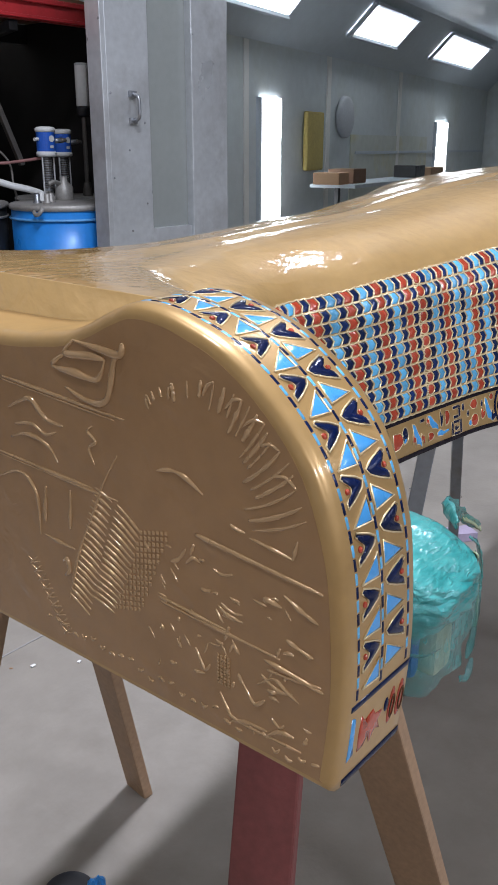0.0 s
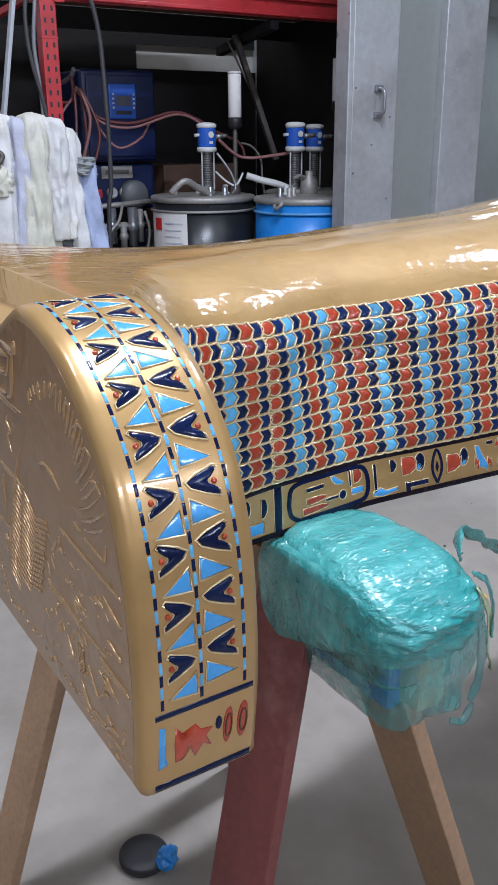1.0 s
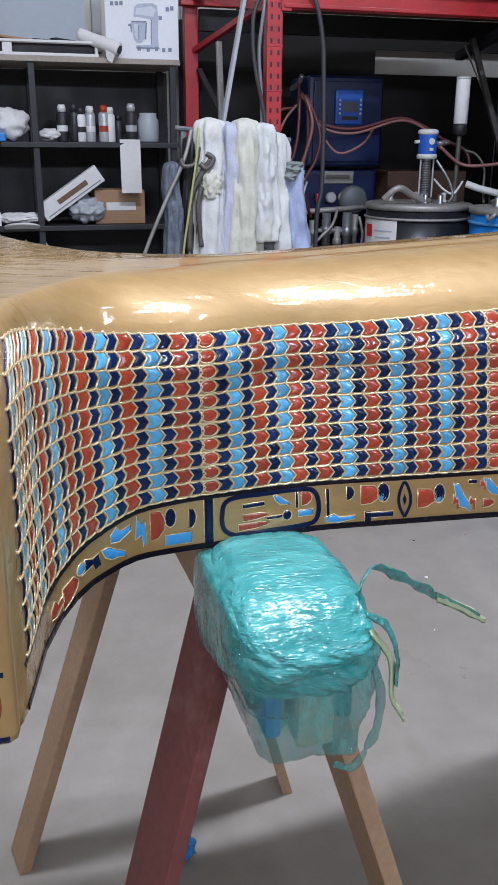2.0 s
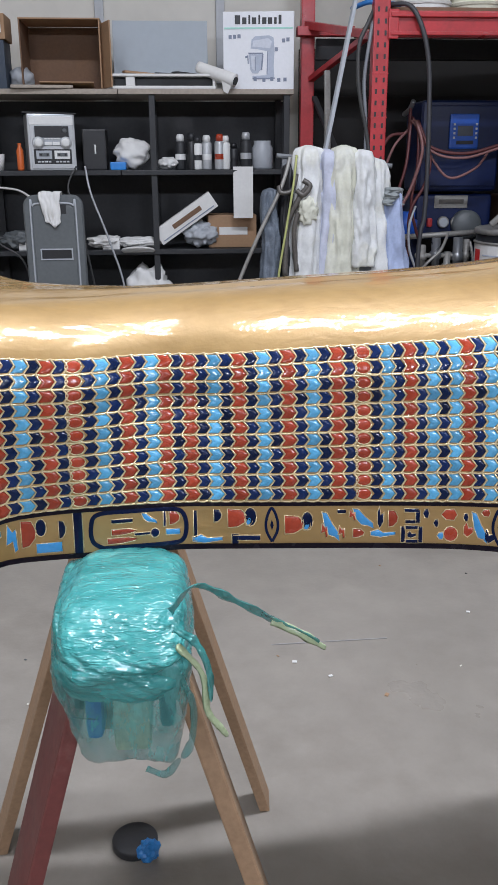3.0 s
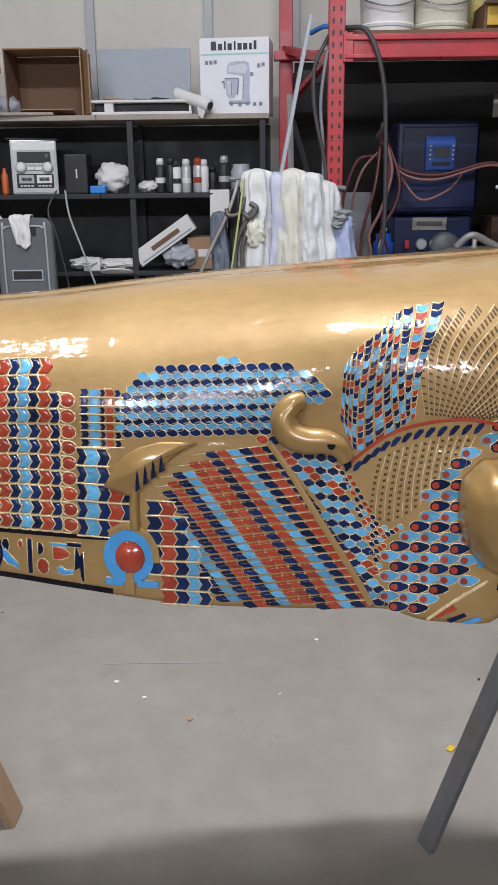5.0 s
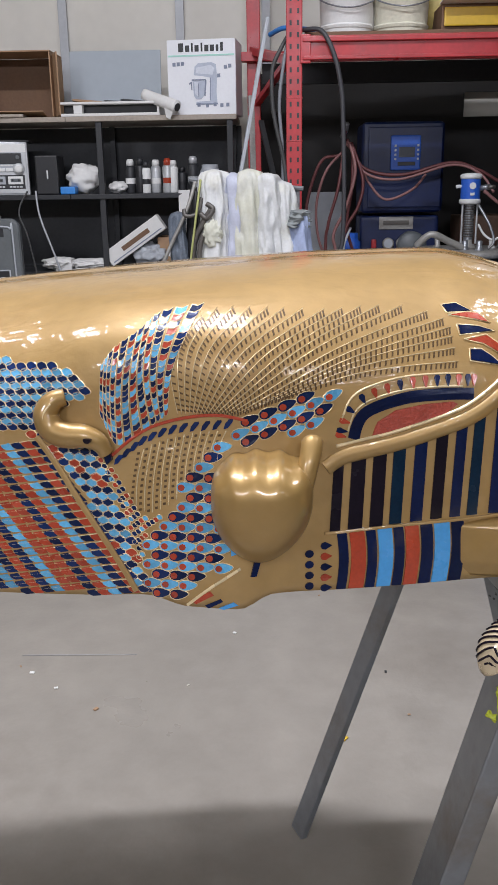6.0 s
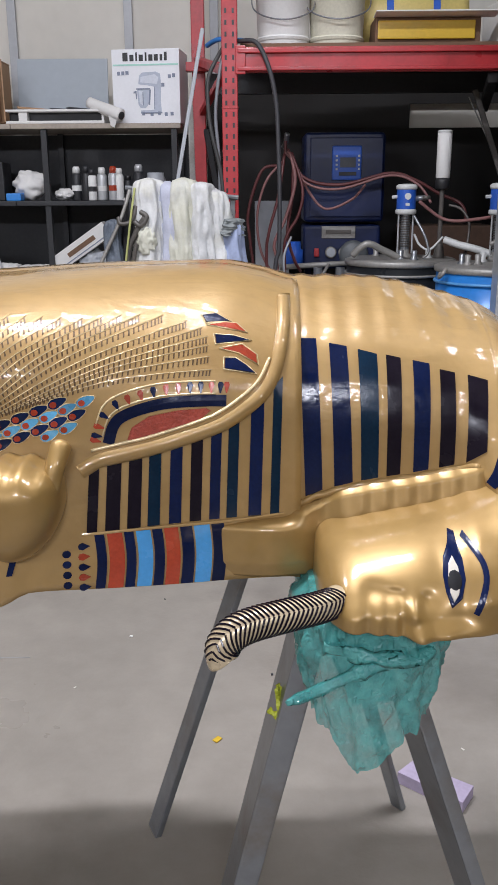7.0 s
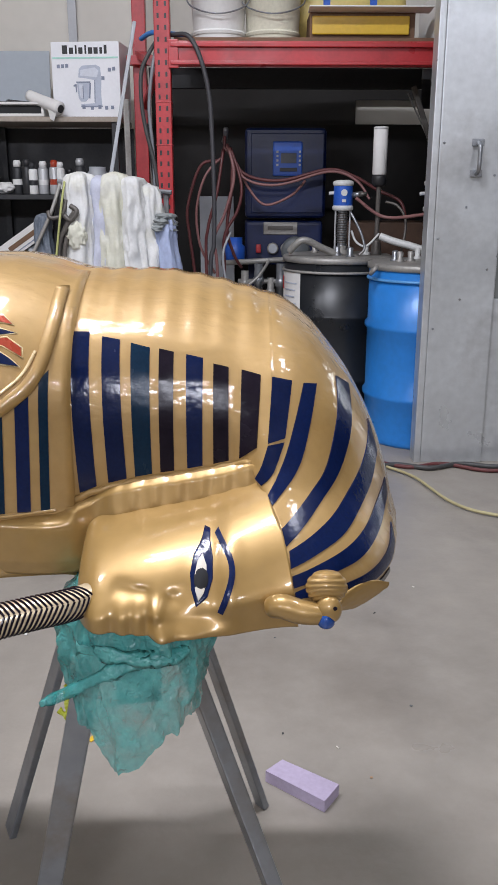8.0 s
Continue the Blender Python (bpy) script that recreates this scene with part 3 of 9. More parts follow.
def wig_body(z):
    return spline(z, [0.84, 0.87, 0.90, 0.95, 1.00, 1.04, 1.07, 1.095, 1.108], [0.376, 0.372, 0.370, 0.372, 0.385, 0.410, 0.450, 0.505, 0.56])


def wig_crown(z):
    return spline(z, [0.75, 0.78, 0.80, 0.83, 0.86, 0.90, 0.95, 1.00, 1.04, 1.065, 1.078], [0.222, 0.214, 0.213, 0.228, 0.262, 0.318, 0.352, 0.385, 0.435, 0.49, 0.56])


def crown_scale(x):
    """How much of the head's height is left towards the top of the head."""
    zt = spline(x, [1.745, 1.763, 1.80, 1.837, 1.856, 1.874, 1.891, 1.903, 1.912, 1.919], [1.078, 1.073, 1.047, 1.004, 0.977, 0.945, 0.908, 0.870, 0.834, 0.812])
    return max(0.05, (zt - 0.80) / 0.278)


def wig(x, z):
    if x <= 1.75:
        zt = wig_top(x)
        zb = 0.87 + (z - 0.87) * (1.108 - 0.87) / (zt - 0.87) if z > 0.87 else z
        zc = 0.87 + (z - 0.87) * (1.078 - 0.87) / (zt - 0.87) if z > 0.87 else z
        k = smoothstep(1.70, 1.752, x)
        return wig_body(zb) * (1 - k) + wig_crown(zc) * k
    g = crown_scale(x)
    return 0.56 - (0.56 - wig_crown(0.80 + (z - 0.80) / g)) * g ** 0.55


def wig_section(x, rows=56):
    zb = wig_edge(x)
    if x <= 1.75:
        zt = wig_top(x)
    else:
        g = crown_scale(x)
        zt = 0.80 + 0.278 * g
        zb = max(zb, 0.80 - 0.017 * g)
    y0 = wig(x, zb)
    pts = [(y0 + 0.05 if x < 1.74 else y0 + 0.012, zb - 0.007), (y0 + 0.004, zb - 0.006), (y0 - 0.001, zb - 0.001)]
    rib = 0.0011 * math.sin(2 * math.pi * (x - 1.5195) / 0.0327) * smoothstep(1.50, 1.515, x) * (1 - smoothstep(1.745, 1.775, x))
    for k in range(1, rows + 1):
        t = k / rows
        z = zb + (zt - zb) * (math.sin(t * math.pi / 2))
        pts.append((wig(x, z), z + rib * smoothstep(0.35, 0.75, t)))
    pts.append((YC, zt + rib))
    return pts


_st = [1.485 + 0.24 * i / 80 for i in range(81)] + [1.727 + 0.05 * i / 26 for i in range(27)] + [1.78 + 0.1385 * (1 - (1 - i / 30) ** 1.8) for i in range(1, 31)]
WIG = part("headcloth", loft(_st, wig_section), GOLD, COFFIN, "gilded headcloth with navy stripes", smooth=True)


# neck and the ribbed inner side of the headcloth behind the cheek
def neck(x, z):
    throat = spline(x, [1.40, 1.43, 1.48, 1.52, 1.60, 1.78], [0.352, 0.338, 0.332, 0.338, 0.395, 0.405]) + 0.9 * max(0.0, z - 0.83) ** 1.7 + 0.35 * max(0.0, 0.80 - z) + 0.09 * smoothstep(0.842, 0.868, z) * (1 - smoothstep(1.495, 1.525, x))
    foot_z = wig_edge(min(x, 1.722)) - 0.027
    inner = 0.338 + 0.30 * max(0.0, z - foot_z) - 0.0012 * math.sin((x - 1.53) * 2 * math.pi / 0.0262) * smoothstep(foot_z - 0.008, foot_z + 0.008, z)
    k = smoothstep(1.525, 1.575, x)
    return throat * (1 - k) + inner * k


def neck_section(x):
    zt = spline(x, [1.40, 1.485, 1.52, 1.545], [0.852, 0.853, 0.858, 0.866]) if x < 1.545 else wig_edge(min(x, 1.722)) - 0.001 - 0.005 * (1 - smoothstep(1.545, 1.57, x))
    return [(neck(x, 0.781 + (zt - 0.781) * k / 24), 0.781 + (zt - 0.781) * k / 24) for k in range(25)] + [(YC, zt + 0.002)]


part("neck", loft([1.40 + 0.335 * i / 110 for i in range(111)], neck_section), GOLD_SMOOTH, COFFIN, "gilded neck and ribbed inner headcloth", smooth=True)


def face(x, z):
    """The face as a relief over length and height."""
    def g(x0, z0, sx, sz, a):
        return a * math.exp(-((x - x0) / sx) ** 2 - ((z - z0) / sz) ** 2)
    edge = spline(x, [1.522, 1.545, 1.58, 1.66, 1.73, 1.78], [0.838, 0.848, 0.856, 0.872, 0.892, 0.912])
    zz = 0.752 + (z - 0.752) * (0.90 - 0.752) / (edge - 0.752)
    y = spline(zz, [0.74, 0.752, 0.78, 0.81, 0.84, 0.87, 0.89, 0.90, 0.915], [0.232, 0.218, 0.207, 0.207, 0.222, 0.254, 0.292, 0.33, 0.46])
    if x < 1.605:
        t = min(1.0, (1.605 - x) / 0.0705)
        y += 0.135 * (1 - (1 - t ** 3.4) ** (1 / 3.4))
    y += 0.012 * smoothstep(1.70, 1.77, x)
    y -= g(1.634, 0.779, 0.013, 0.019, 0.019)      # tip of the nose
    y -= g(1.658, 0.780, 0.022, 0.013, 0.014)
    y -= g(1.690, 0.780, 0.026, 0.014, 0.007)      # bridge
    y -= g(1.629, 0.805, 0.0085, 0.0095, 0.010)    # wing of the nose
    y += g(1.645, 0.812, 0.010, 0.008, 0.005)
    y += g(1.6195, 0.792, 0.0055, 0.022, 0.0035)   # under the nose
    y += g(1.675, 0.835, 0.017, 0.040, 0.008)      # hollow of the eye
    y -= g(1.672, 0.832, 0.011, 0.024, 0.008)
    y -= g(1.702, 0.840, 0.012, 0.040, 0.005)      # brow
    y -= g(1.611, 0.781, 0.0085, 0.026, 0.0065)    # lips
    y -= g(1.5945, 0.781, 0.0085, 0.025, 0.0062)
    y += g(1.603, 0.784, 0.0035, 0.024, 0.0018)
    y -= g(1.566, 0.780, 0.015, 0.030, 0.008)      # chin
    y += g(1.5835, 0.784, 0.0055, 0.024, 0.0030)
    y -= g(1.628, 0.850, 0.040, 0.030, 0.007)      # cheek
    y += g(1.592, 0.8175, 0.013, 0.0075, 0.006)    # fold from the nose to the corner of the mouth
    y += g(1.612, 0.8165, 0.010, 0.0055, 0.005)
    return min(y, 0.44)


def face_mesh():
    b = bmesh.new()
    nx, nz = 130, 90
    grid = []
    for i in range(nx + 1):
        col = []
        for k in range(nz + 1):
            z = 0.779 + 0.15 * k / nz
            x = 1.5345 + (spline(z, [0.779, 0.805, 0.830, 0.865, 0.881, 0.90, 0.93], [1.773, 1.770, 1.766, 1.757, 1.748, 1.738, 1.732]) - 1.5345) * i / nx
            col.append(b.verts.new((x, face(x, z), z)))
        grid.append(col)
    for i in range(nx):
        for k in range(nz):
            b.faces.new((grid[i][k], grid[i + 1][k], grid[i + 1][k + 1], grid[i][k + 1]))
    edge = grid[0] + [c[-1] for c in grid[1:]] + list(reversed(grid[-1]))[1:] + [c[0] for c in reversed(grid[1:-1])]
    back = [b.verts.new((v.co.x, 0.45, v.co.z)) for v in edge]
    for k in range(len(edge)):
        j = (k + 1) % len(edge)
        b.faces.new((edge[k], edge[j], back[j], back[k]))
    b.faces.new(back)
    bmesh.ops.recalc_face_normals(b, faces=b.faces)
    return b


FACE = part("face", face_mesh(), GOLD_SMOOTH, COFFIN, "smooth gilded face", smooth=True)
# ================= the booth door =================
door = thing("door_1", "tall galvanised steel booth door with a window and pull handle", "door", (2.99, 3.2, 0), kind="structure")
for n, (x0, x1) in enumerate([(2.53, 2.812), (3.122, 3.41)]):
    part("stile", box(x1 - x0, 0.06, 3.0, ((x0 + x1) / 2, 3.23, 0.0), 0.006), ZINC, door)
part("lower_panel", box(0.31, 0.05, 0.75, (2.967, 3.24, 0.0), 0.003), ZINC, door)
part("upper_panel", box(0.31, 0.05, 0.4, (2.967, 3.24, 2.6), 0.003), ZINC, door)
part("window_pane", box(0.31, 0.012, 1.85, (2.967, 3.25, 0.75), 0), mat("dusty_glass", (0.22, 0.235, 0.225), 0.12, 0.0, 0.06, 3), door, "grey dusty window pane")
part("edge_angle", box(0.03, 0.10, 3.0, (2.5145, 3.246, 0.0), 0.004), ZINC, door)
hd = tube([(2.69, 3.197, 1.275), (2.69, 3.155, 1.29), (2.69, 3.150, 1.335), (2.69, 3.155, 1.385), (2.69, 3.197, 1.40)], 0.009, 8, 6)
handle = part("handle", hd, STEEL, door, "bowed steel pull handle", smooth=True)
for hz in (1.262, 1.385):
    part("mount", box(0.05, 0.012, 0.03, (2.69, 3.194, hz), 0.003), STEEL, handle)
for k in range(7):
    part("rivet", lathe([(0.0055, 0), (0.005, 0.003), (0.002, 0.004)], (2.55 + 0.11 * (k % 3), 3.199, 0.62 + 0.13 * k), 10, (90, 0, 0)), STEEL, door)
# hose on the booth wall beyond
single("hanging_hose", tube([(3.52, 3.50, 1.62), (3.56, 3.52, 1.50), (3.60, 3.55, 1.25), (3.62, 3.6, 0.95), (3.6, 3.7, 0.6), (3.6, 3.8, 0.02)], 0.03, 8), CABLE, "dark hose hanging down inside the booth", "hose", smooth=True)
bx = thing("workbench", "cluttered table with cartons in the spray booth", "table", tuple(booth(2.4, 0.9, 0)))
part("tabletop", beam(booth(1.2, 0.9, 0.62), booth(6.6, 0.9, 0.62), 0.7, 0.05), BOOTH_CEIL, bx)
for a in (1.4, 4.0, 6.4):
    part("leg", beam(booth(a, 0.9, 0), booth(a, 0.9, 0.60), 0.06, 0.06), DARK, bx)
for a, w, h, m in [(1.15, 0.36, 0.16, CARD), (1.75, 0.5, 0.2, CARD_DARK), (4.6, 0.5, 0.2, BLACK), (5.6, 0.8, 0.15, CARD)]:
    single("carton", box(w, 0.4, h, tuple(booth(a, 0.9, 0.647)), 0.01, (0, 0, 10.7)), m, "carton standing on the booth's table", "box")
cov = box(0.62, 0.08, 0.86, tuple(booth(2.32, 0.08, 0.80)), 0.035, (0, 0, 10.7), seg=3)
single("hanging_coverall", cov, mat("yellowed_cloth", (0.45, 0.36, 0.12), 0.8, 0, 0.15, 3), "yellow-stained coverall hanging on the booth wall", "coverall", smooth=True)
single("wall_fan", lathe([(0.30, 0), (0.33, 0.02), (0.33, 0.08), (0.27, 0.10), (0.06, 0.11)], tuple(booth(3.62, 0.01, 1.62)), 24, (90, 0, 10.7)), GREY_BOX, "round grey wall fan in the booth", "fan", smooth=True)
part("booth_dado", slab([booth(4.0, 0.02, 0.1), booth(8.3, 0.02, 0.1), booth(8.3, 0.02, 1.35), booth(4.0, 0.02, 1.35)], 0.015), mat("oversprayed_panel", (0.56, 0.59, 0.55), 0.6, 0, 0.12, 0.7, second=(0.55, 0.50, 0.26), second_amount=0.7, second_scale=0.9), None)["kind"] = "structure"

# ================= the shelf unit =================
SY, SB = 4.72, 5.22
shelf = thing("shelf_unit", "dark three-tier workshop shelf with a dusty wooden top", "shelf", (-0.3, 4.97, 0))
for z, m in ((1.585, SHELF_WOOD), (1.15, DARK), (0.70, DARK), (0.22, DARK)):
    for x0, x1 in ((-1.75, 0.0), (0.003, 1.00)):
        part("board", box(x1 - x0, SB - SY, 0.028, ((x0 + x1) / 2, (SY + SB) / 2, z), 0.003), m, shelf)
for x in (-1.72, -0.78, 0.19, 0.96):
    part("upright", box(0.035, 0.035, 1.583, (x, SY + 0.03, 0), 0.003), DARK, shelf)
    part("upright", box(0.035, 0.035, 1.583, (x, SB - 0.03, 0), 0.003), DARK, shelf)
part("back_panel", box(2.76, 0.012, 1.56, (-0.37, SB + 0.01, 0.02), 0), DARK, shelf)

# on the top board (z 1.613)
TOP = 1.614
ob = thing("open_carton", "open brown carton lying on its side on the shelf top", "box", (-0.31, 4.96, TOP))
part("base_panel", box(0.44, 0.30, 0.008, (-0.31, 4.97, TOP), 0.002), CARD_DARK, ob)
part("top_panel", box(0.45, 0.30, 0.008, (-0.31, 4.97, TOP + 0.365), 0.002), CARD, ob)
part("back_panel", box(0.44, 0.008, 0.355, (-0.31, 5.12, TOP + 0.009), 0.002), CARD_DARK, ob)
for sx in (-0.53, -0.09):
    part("side_panel", box(0.008, 0.30, 0.355, (sx, 4.97, TOP + 0.009), 0.002), CARD_DARK if sx < -0.3 else CARD, ob)
part("flap", box(0.008, 0.16, 0.34, (-0.055, 4.80, TOP + 0.01), 0.002, (0, 0, 22)), CARD, ob)
part("flap", box(0.30, 0.14, 0.006, (-0.28, 4.78, TOP + 0.02), 0.002, (-8, 0, 4)), CARD, ob)
pn = thing("metal_sheet", "grey painted metal sheet leaning behind papers", "sheet", (0.24, 5.0, TOP))
part("sheet", box(0.56, 0.012, 0.405, (0.245, 5.08, TOP), 0.002, (-6, 0, 0)), mat("grey_sheet_paint", (0.33, 0.37, 0.41), 0.42, 0, 0.06, 2.5, 0.03, 40), pn)
rk = thing("flat_case", "flat white metal case with a dark slot on the shelf top", "case", (0.25, 4.85, TOP))
part("lid", box(0.58, 0.28, 0.013, (0.265, 4.87, TOP + 0.066), 0.003), PAPER, rk)
part("base", box(0.58, 0.28, 0.016, (0.265, 4.87, TOP), 0.004), PAPER, rk)
part("side", box(0.05, 0.26, 0.049, (0.075, 4.87, TOP + 0.0165), 0.002), PAPER, rk)
part("side", box(0.014, 0.26, 0.049, (0.545, 4.87, TOP + 0.0165), 0.002), PAPER, rk)
part("slot_back", box(0.56, 0.01, 0.048, (0.262, 4.80, TOP + 0.017), 0), BLACK, rk)
for k, (x, y, a) in enumerate([(0.12, 4.80, 12), (0.30, 4.88, -8), (0.40, 4.86, 20)]):
    single("paper_scrap", box(0.17, 0.09, 0.012, (x, y, TOP + 0.0815 + 0.0005 * k), 0.003, (3, 4, a)), (CARD, BLACK, DARK)[k], "dark scrap lying on the white case", "scrap")
roll = thing("paper_roll", "white paper roll lying slantwise at the shelf's edge", "roll", (0.56, 4.76, TOP))
part("sheet", tube([(0.46, 4.80, 1.735), (0.53, 4.76, 1.705), (0.605, 4.715, 1.675), (0.66, 4.685, 1.652)], 0.036, 20, 4, taper=lambda t: 0.85 + 0.2 * t), PAPER, roll, smooth=True)
part("core_hole", tube([(0.659, 4.6855, 1.6525), (0.666, 4.6815, 1.650)], 0.022, 16, 1), BLACK, roll)
part("loose_end", slab([(0.585, 4.695, 1.668), (0.645, 4.668, 1.640), (0.620, 4.69, 1.585), (0.596, 4.70, 1.600)], 0.002), PAPER, roll)
# mixer carton
MX = pose(0.815, 4.90, TOP, 0, 0, -6)
mc = thing("mixer_carton", "white stand mixer carton with a printed mixer picture", "box", (0.815, 4.90, TOP), -6)


def local(b, m=MX):
    b.transform(m)
    return b


part("body", local(box(0.40, 0.26, 0.405, (0, 0.0, 0), 0.004)), mat("white_carton", (0.80, 0.81, 0.84), 0.55, 0, 0.04, 6), mc)
part("stripe", local(box(0.385, 0.002, 0.009, (0, -0.1312, 0.315), 0)), mat("mint_print", (0.40, 0.68, 0.60), 0.6), mc)
for k, (lx, w, h) in enumerate([(-0.128, 0.030, 0.046), (-0.090, 0.024, 0.034), (-0.062, 0.010, 0.046), (-0.035, 0.024, 0.034), (-0.006, 0.010, 0.046), (0.022, 0.024, 0.034), (0.054, 0.024, 0.034), (0.084, 0.015, 0.034), (0.110, 0.016, 0.046)]):
    part("lettering_bar", local(box(w, 0.002, h, (lx + 0.01, -0.1312, 0.340), 0.0)), BLACK, mc)
INK = mat("grey_print", (0.22, 0.25, 0.33), 0.6)
INK2 = mat("pale_print", (0.45, 0.49, 0.58), 0.6)
# the printed mixer: column, head, bowl and base as thin raised ink shapes
def ink(name, outline, material, lift):
    b = bmesh.new()
    front = [b.verts.new(MX @ Vector((x, -0.1305 - lift, z))) for x, z in outline]
    rear = [b.verts.new(MX @ Vector((x, -0.1290, z))) for x, z in outline]
    b.faces.new(front)
    for i in range(len(outline)):
        j = (i + 1) % len(outline)
        b.faces.new((front[i], front[j], rear[j], rear[i]))
    bmesh.ops.recalc_face_normals(b, faces=b.faces)
    part(name, b, material, mc)


INK_PALE = mat("faint_print", (0.62, 0.65, 0.72), 0.6)
ink("mixer_print", [(-0.045, 0.215), (-0.04, 0.26), (-0.02, 0.278), (0.06, 0.282), (0.085, 0.27), (0.09, 0.20), (0.085, 0.12), (0.09, 0.06), (-0.035, 0.06), (-0.035, 0.072), (0.045, 0.075), (0.05, 0.20), (0.0, 0.21)], INK2, 0.0010)
ink("mixer_print", [(-0.035, 0.225), (-0.03, 0.255), (0.055, 0.268), (0.075, 0.25), (0.065, 0.215)], INK_PALE, 0.0018)
ink("bowl_print", [(-0.055, 0.185), (0.02, 0.185), (0.012, 0.105), (-0.005, 0.085), (-0.035, 0.085), (-0.048, 0.105)], INK2, 0.0022)
ink("bowl_print", [(-0.045, 0.178), (-0.02, 0.178), (-0.022, 0.10), (-0.038, 0.11)], INK_PALE, 0.0028)
for outline in ([(-0.058, 0.186), (0.024, 0.186), (0.024, 0.193), (-0.058, 0.193)], [(-0.075, 0.175), (-0.058, 0.18), (-0.056, 0.135), (-0.062, 0.135), (-0.064, 0.168), (-0.075, 0.165)], [(0.02, 0.185), (0.028, 0.185), (0.02, 0.10), (0.012, 0.105)], [(-0.035, 0.055), (0.092, 0.055), (0.092, 0.062), (-0.035, 0.062)], [(-0.022, 0.17), (-0.017, 0.17), (-0.017, 0.10), (-0.022, 0.10)], [(0.045, 0.08), (0.050, 0.08), (0.054, 0.20), (0.049, 0.20)]):
    ink("outline_print", outline, INK, 0.0034)
for x, z in [(-0.16, 0.265), (-0.135, 0.266), (-0.11, 0.268), (0.10, 0.20), (0.14, 0.245), (0.165, 0.25), (-0.02, 0.045), (0.03, 0.04), (0.075, 0.045), (0.115, 0.04), (0.15, 0.042)]:
    part("small_print", local(box(0.018, 0.002, 0.02, (x, -0.1315, z), 0)), INK, mc)
sp = thing("loudspeaker", "small dark loudspeaker box under a tan carton", "speaker", (-0.70, 4.86, TOP))
part("cabinet", box(0.175, 0.2, 0.255, (-0.70, 4.88, TOP), 0.006), mat("navy_vinyl", (0.03, 0.045, 0.07), 0.5), sp)
part("badge", box(0.05, 0.003, 0.008, (-0.70, 4.779, TOP + 0.03), 0), SILVER, sp)
ct = thing("carton", "tan creased carton with a white label stacked on a loudspeaker", "box", (-0.70, 4.88, TOP + 0.256))
part("body", box(0.20, 0.22, 0.13, (-0.70, 4.88, TOP + 0.256), 0.004), CARD, ct)
part("flap", box(0.20, 0.10, 0.005, (-0.72, 4.76, TOP + 0.375), 0.001, (38, 0, 0)), CARD, ct)
part("tape", box(0.05, 0.003, 0.05, (-0.645, 4.768, TOP + 0.29), 0), PAPER, ct)
single("cloth_heap", blob((-0.55, 4.92, TOP), (0.07, 0.08, 0.06), 0.35, 3, 3, 3), GREY_BOX, "crumpled grey cloth on the shelf top", "cloth", smooth=True)
single("cardboard_scrap", box(0.34, 0.2, 0.018, (-0.42, 4.80, TOP), 0.006, (0, 0, 5)), SHELF_WOOD, "loose cardboard scraps on the shelf top", "scrap")

# middle board (z 1.178)
MID = 1.179
rd = thing("stereo", "silver compact stereo with twin cassette decks", "stereo", (-0.41, 4.86, MID), 12)
RM = pose(-0.41, 4.86, MID, 0, 0, 14)
part("cabinet", local(box(0.265, 0.22, 0.305, (0, 0, 0), 0.006), RM), SILVER, rd)
part("front", local(box(0.24, 0.006, 0.285, (0, -0.1115, 0.01), 0.002), RM), SILVER, rd)
part("top_strip", local(box(0.245, 0.004, 0.045, (0, -0.1150, 0.246), 0.002), RM), WHITE, rd, "pale upper strip")
part("display_panel", local(box(0.200, 0.006, 0.100, (0, -0.1160, 0.135), 0.006), RM), GREY_BOX, rd, "grey control panel")
part("display", local(box(0.190, 0.005, 0.062, (0, -0.1190, 0.178), 0.002), RM), BLACK, rd, "dark display")
part("disc_badge", local(lathe([(0.011, 0), (0.013, 0.002), (0.009, 0.004)], (0.072, -0.1212, 0.215), 16, (90, 0, 0)), RM), GREY_PLASTIC, rd, smooth=True)
for sx in (-0.078, 0.076):
    kb = part("knob", local(lathe([(0.024, 0), (0.024, 0.014), (0.019, 0.019), (0.006, 0.020)], (sx, -0.1200, 0.150), 24, (90, 0, 0)), RM), WHITE, rd, smooth=True)
    part("ring", local(lathe([(0.034, 0), (0.033, 0.005), (0.025, 0.006)], (sx, -0.1195, 0.150), 24, (90, 0, 0)), RM), SILVER, kb, smooth=True)
for k in range(5):
    part("button", local(box(0.015, 0.005, 0.007, (-0.036 + 0.018 * k, -0.1195, 0.168), 0.001), RM), WHITE, rd)
for sx in (-0.023, 0.021):
    part("button", local(box(0.040, 0.005, 0.019, (sx, -0.1195, 0.136), 0.002), RM), WHITE, rd)
part("deck_bay", local(box(0.212, 0.004, 0.080, (0, -0.1150, 0.036), 0.003), RM), BLACK, rd, "black cassette bay")
for sx, deck in ((-0.050, GREY_BOX), (0.052, WHITE)):
    dk = part("cassette_deck", local(box(0.088, 0.006, 0.046, (sx, -0.1180, 0.062), 0.003), RM), deck, rd)
    part("deck_window", local(box(0.058, 0.002, 0.019, (sx, -0.1215, 0.076), 0), RM), GREY_PLASTIC, dk)
    for hx in (-0.018, 0.018):
        part("deck_hub", local(lathe([(0.006, 0), (0.006, 0.002), (0.003, 0.002)], (sx + hx, -0.1225, 0.0855), 10, (90, 0, 0)), RM), BLACK, dk)
    for k in range(4):
        part("deck_key", local(box(0.015, 0.006, 0.009, (sx - 0.030 + 0.020 * k, -0.1175, 0.043), 0.001), RM), SILVER, dk)
single("tin_lid", box(0.30, 0.24, 0.008, (-0.41, 4.87, MID + 0.3055), 0.003, (0, 1, 10)), DARK, "dark sheet lying on top of the stereo", "sheet")
